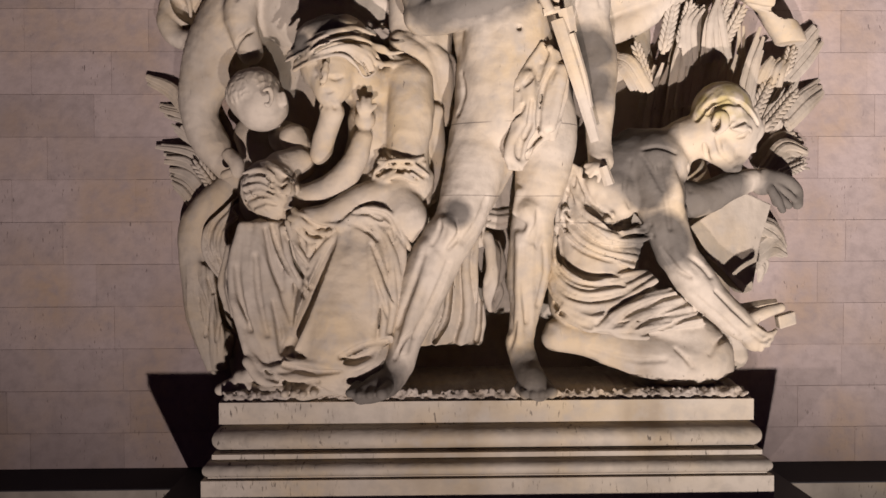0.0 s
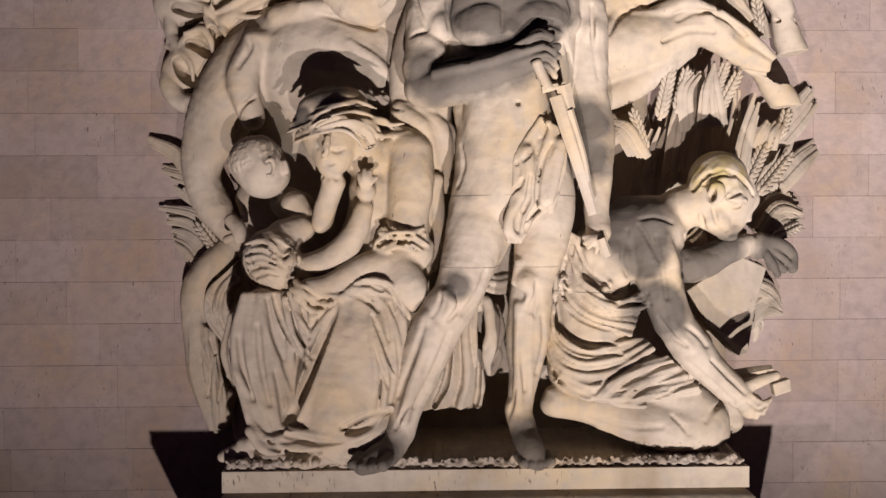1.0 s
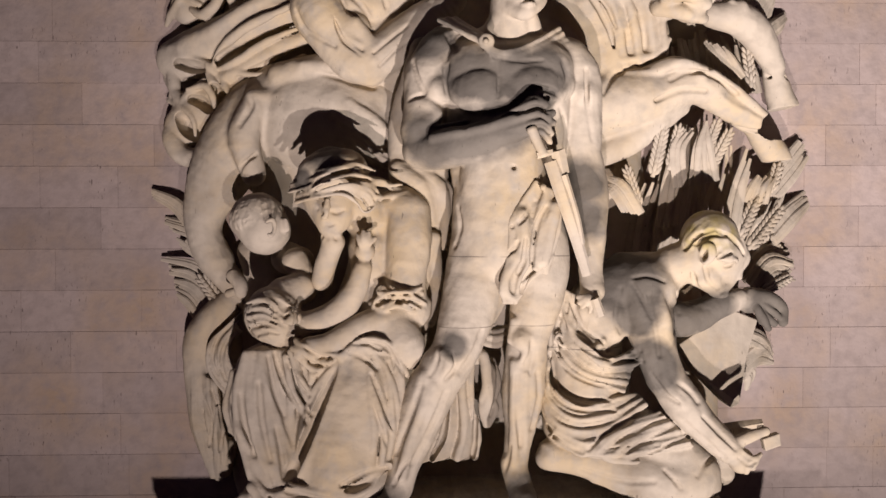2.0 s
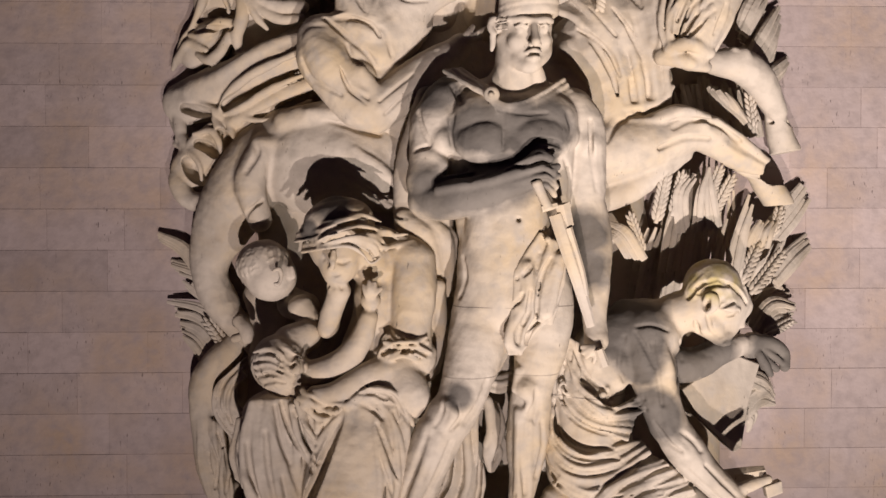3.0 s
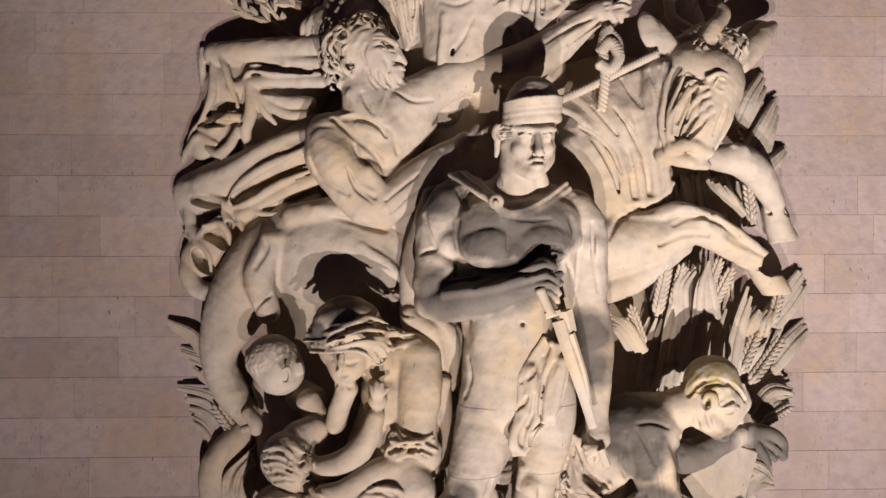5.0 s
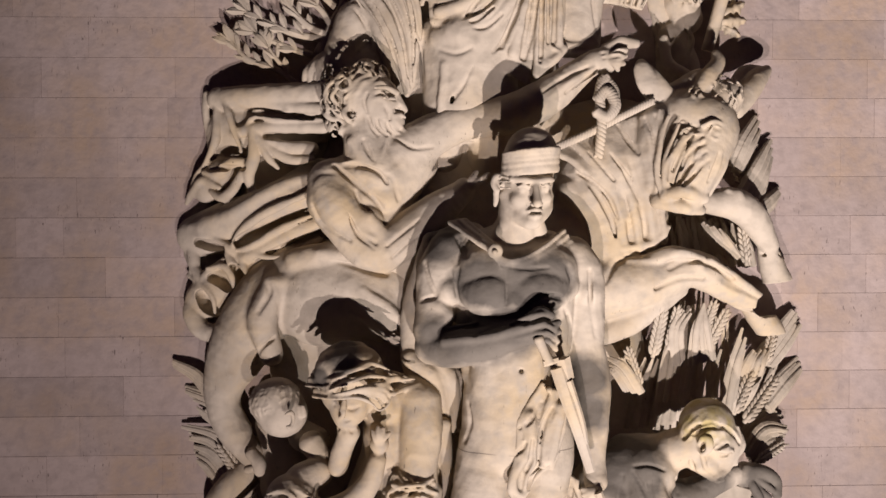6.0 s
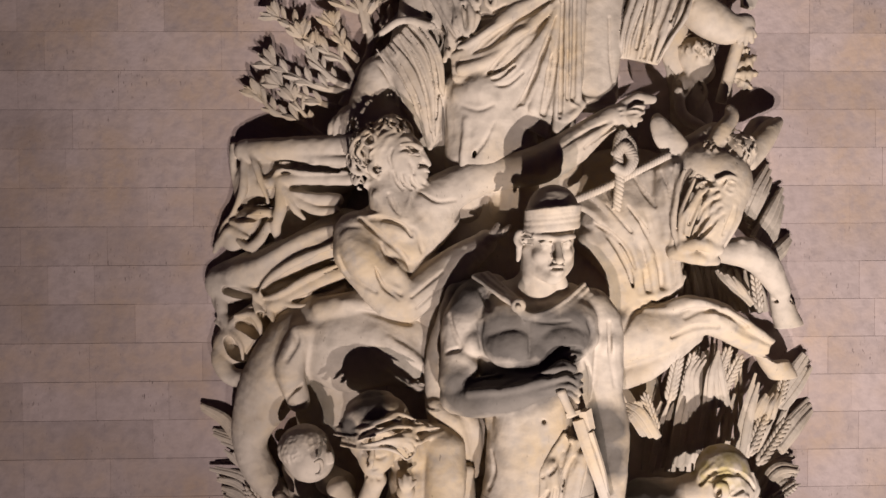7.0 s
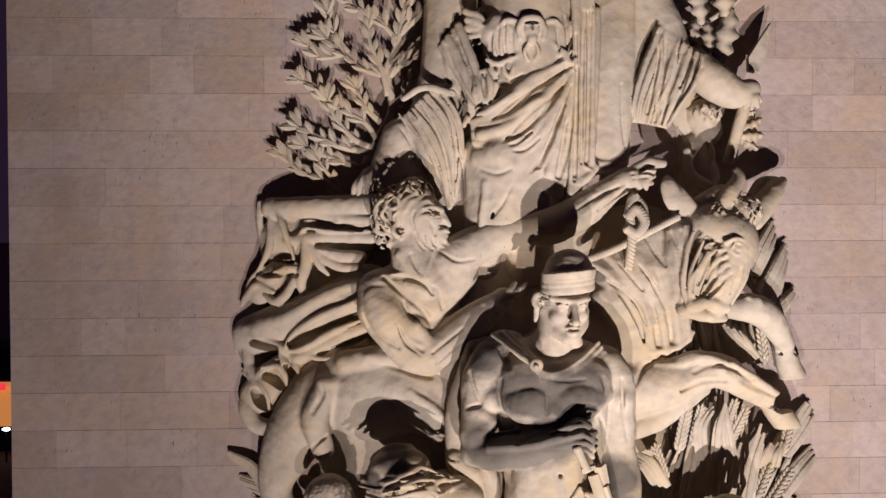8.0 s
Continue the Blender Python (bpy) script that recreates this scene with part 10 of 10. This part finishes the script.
branch(laurel, [(-1.60, -0.30, 16.81, 0.046), (-1.34, -0.34, 17.06, 0.034), (-1.19, -0.34, 17.29, 0.028)], 15)
branch(laurel, [(-2.32, -0.30, 16.54, 0.034), (-2.54, -0.32, 16.84, 0.028), (-2.62, -0.30, 17.07, 0.022)], 16)

oak = tagged(new("oak_branch"), "carved limestone oak branch with lobed leaves", "branch")


def oak_leaf(tree, base, tip, wide, tilt=0.0):
    """One broad lobed leaf laid from its stalk to its tip."""
    base, tip = Vector(base), Vector(tip)
    d = tip - base
    ob = new("leaf", OAK)
    ob.parent = tree
    ob.matrix_basis = Matrix.Translation(base) @ Matrix.Rotation(math.atan2(d.x, d.z), 4, "Y") @ Matrix.Rotation(tilt, 4, "Z") @ Matrix.Diagonal((wide / 0.24, 1.0, d.length, 1))


for stations in (((3.24, -0.28, 17.40, 0.055), (2.98, -0.32, 17.16, 0.045), (2.66, -0.34, 16.95, 0.035)), ((2.60, -0.28, 17.60, 0.055), (2.56, -0.34, 17.20, 0.045), (2.46, -0.36, 16.96, 0.030)),
                 ((2.14, -0.30, 17.02, 0.050), (2.28, -0.36, 16.96, 0.045), (2.46, -0.36, 16.90, 0.030)), ((2.02, -0.30, 16.94, 0.045), (2.16, -0.34, 16.88, 0.040), (2.28, -0.34, 16.78, 0.028))):
    bm = bmesh.new()
    tube(bm, stations, 6)
    part("branch", bm, carved, oak, smooth=True)
oak_leaf(oak, (3.00, -0.42, 17.14), (2.76, -0.44, 16.26), 0.20, 0.25)
oak_leaf(oak, (2.64, -0.46, 16.96), (2.64, -0.46, 16.40), 0.13, -0.2)
oak_leaf(oak, (2.50, -0.44, 16.98), (2.32, -0.44, 16.50), 0.14, 0.2)
oak_leaf(oak, (2.44, -0.46, 17.50), (2.58, -0.48, 16.86), 0.18, -0.2)
oak_leaf(oak, (2.82, -0.42, 17.70), (2.92, -0.44, 16.96), 0.20, 0.15)
oak_leaf(oak, (2.40, -0.36, 16.88), (2.16, -0.36, 16.66), 0.10)
oak_leaf(oak, (2.66, -0.38, 16.52), (2.86, -0.38, 16.28), 0.10)
tuft_branch = tagged(new("oak_branch"), "small tuft of lobed limestone leaves below the dagger", "branch")
bm = bmesh.new()
tube(bm, [(3.10, -0.20, 15.30, 0.060), (3.16, -0.26, 15.62, 0.050), (3.24, -0.24, 15.98, 0.035)], 6)
part("branch", bm, carved, tuft_branch, smooth=True)
for base, tip, wide in (((3.08, -0.34, 15.40), (3.46, -0.28, 15.62), 0.13), ((3.08, -0.36, 15.36), (3.47, -0.28, 15.38), 0.13), ((3.10, -0.34, 15.34), (3.40, -0.26, 15.18), 0.10),
                        ((3.16, -0.34, 15.62), (3.30, -0.30, 15.86), 0.08), ((3.18, -0.34, 15.74), (3.12, -0.32, 16.00), 0.07), ((3.18, -0.32, 15.66), (3.38, -0.28, 15.72), 0.07)):
    oak_leaf(tuft_branch, base, tip, wide)

# ---- the pier: coursed blocks with thin recessed joints ----
X0, X1, COURSE = -7.09, 9.0, 0.5266
wall = tagged(part("wall_pier", box(X0 + 0.012, X1, 0.0062, 7.0, 0, 24), joint_stone), "coursed pale limestone pier, lit from below", "wall", kind="structure")
rng = random.Random(5)
WIDTHS = (0.62, 0.98, 1.16, 1.34, 1.52, 1.74)


def block_mesh(width, height):
    bm = box(0, width, 0, 0.05, 0, height)
    bmesh.ops.bevel(bm, geom=[e for e in bm.edges if all(v.co.y < 0.01 for v in e.verts)], offset=0.002, segments=1, affect="EDGES")
    me = bpy.data.meshes.new("stone_block")
    bm.to_mesh(me)
    bm.free()
    me.materials.append(wall_stone)
    return me


GAP = 0.0035
shared = {w: block_mesh(w - 0.0015, COURSE - GAP) for w in WIDTHS}
low = {w: block_mesh(w - 0.0015, 7.05 - COURSE - ZL - GAP) for w in WIDTHS}
far_blocks = bmesh.new()
for course in range(-2, 27):
    z = 7.05 + course * COURSE
    meshes = shared
    if course == -2:
        z, meshes = ZL, low
    elif z < ZL:
        continue
    x = X0
    while x < X1:
        w = rng.choice(WIDTHS)
        if x == X0 and course % 2:
            w = 0.62
        near = 6.0 < z < 17.6 and x < 6.2
        hidden = -2.2 < x < 1.6 and 7.4 < z < 16.5
        y = rng.uniform(-0.003, 0.003)
        if near and not hidden:
            ob = new("stone_block", meshes[w])
            ob.parent, ob.location = wall, (x, y, z)
        else:
            bm = bmesh.new()
            bm.from_mesh(meshes[w])
            bmesh.ops.translate(bm, verts=bm.verts[:], vec=(x, y, z))
            me = bpy.data.meshes.new("scratch")
            bm.to_mesh(me)
            bm.free()
            far_blocks.from_mesh(me)
            bpy.data.meshes.remove(me)
        x += w
tagged(part("far_stone_blocks", far_blocks, wall_stone, wall), kind="stuff")

# ---- the night beyond the pier's corner ----
# lamplight painted in: the front glows by itself, roof and base are near black
orange = plain("self_glowing_facade", (0.9, 0.34, 0.09), 0.8, 0.55)
dark_wall = plain("unlit_facade", (0.02, 0.02, 0.03), 0.9)
red_glow = plain("red_sign", (0.9, 0.05, 0.06), 0.6, 1.0)
white_glow = plain("white_lamp", (0.75, 0.9, 1.0), 0.4, 4.0)
near, far = (-27.29, 46.00, 1.57), (-30.21, 46.00, 4.17)
house = tagged(new("distant_building"), "far low building with an orange lit front and a red sign", "building")
part("roof", box(far[0], near[0] + 3, 45.7, 50, far[2] + 0.35, far[2] + 2.6), dark_wall, house)
part("lit_front", box(far[0], near[0] + 3, 46, 50, near[2], far[2]), orange, house)
part("dark_base", box(far[0], near[0] + 3, 45.9, 50, 0, near[2]), dark_wall, house)
sign = (-27.81, 45.70, 4.23)
part("glowing_sign", box(sign[0] - 0.4, sign[0] + 0.3, 45.5, 45.7, sign[2] - 0.22, sign[2] + 0.22, 0.05), red_glow, house, "small red glowing sign")
lamp_at = (-26.35, 43.00, 2.03)
street_lamp = tagged(new("street_lamp"), "far street lamp with a bluish white head", "lamp")
bm = bmesh.new()
bmesh.ops.create_uvsphere(bm, u_segments=12, v_segments=8, radius=0.16, matrix=Matrix.Translation(lamp_at) @ Matrix.Diagonal((1.6, 1, 0.7, 1)))
part("lamp_head", bm, white_glow, street_lamp, smooth=True)
bm = bmesh.new()
bmesh.ops.create_cone(bm, segments=8, radius1=0.06, radius2=0.04, depth=lamp_at[2], cap_ends=True, matrix=Matrix.Translation((lamp_at[0], lamp_at[1], lamp_at[2] / 2 - 0.08)))
part("pole", bm, dark_wall, street_lamp)
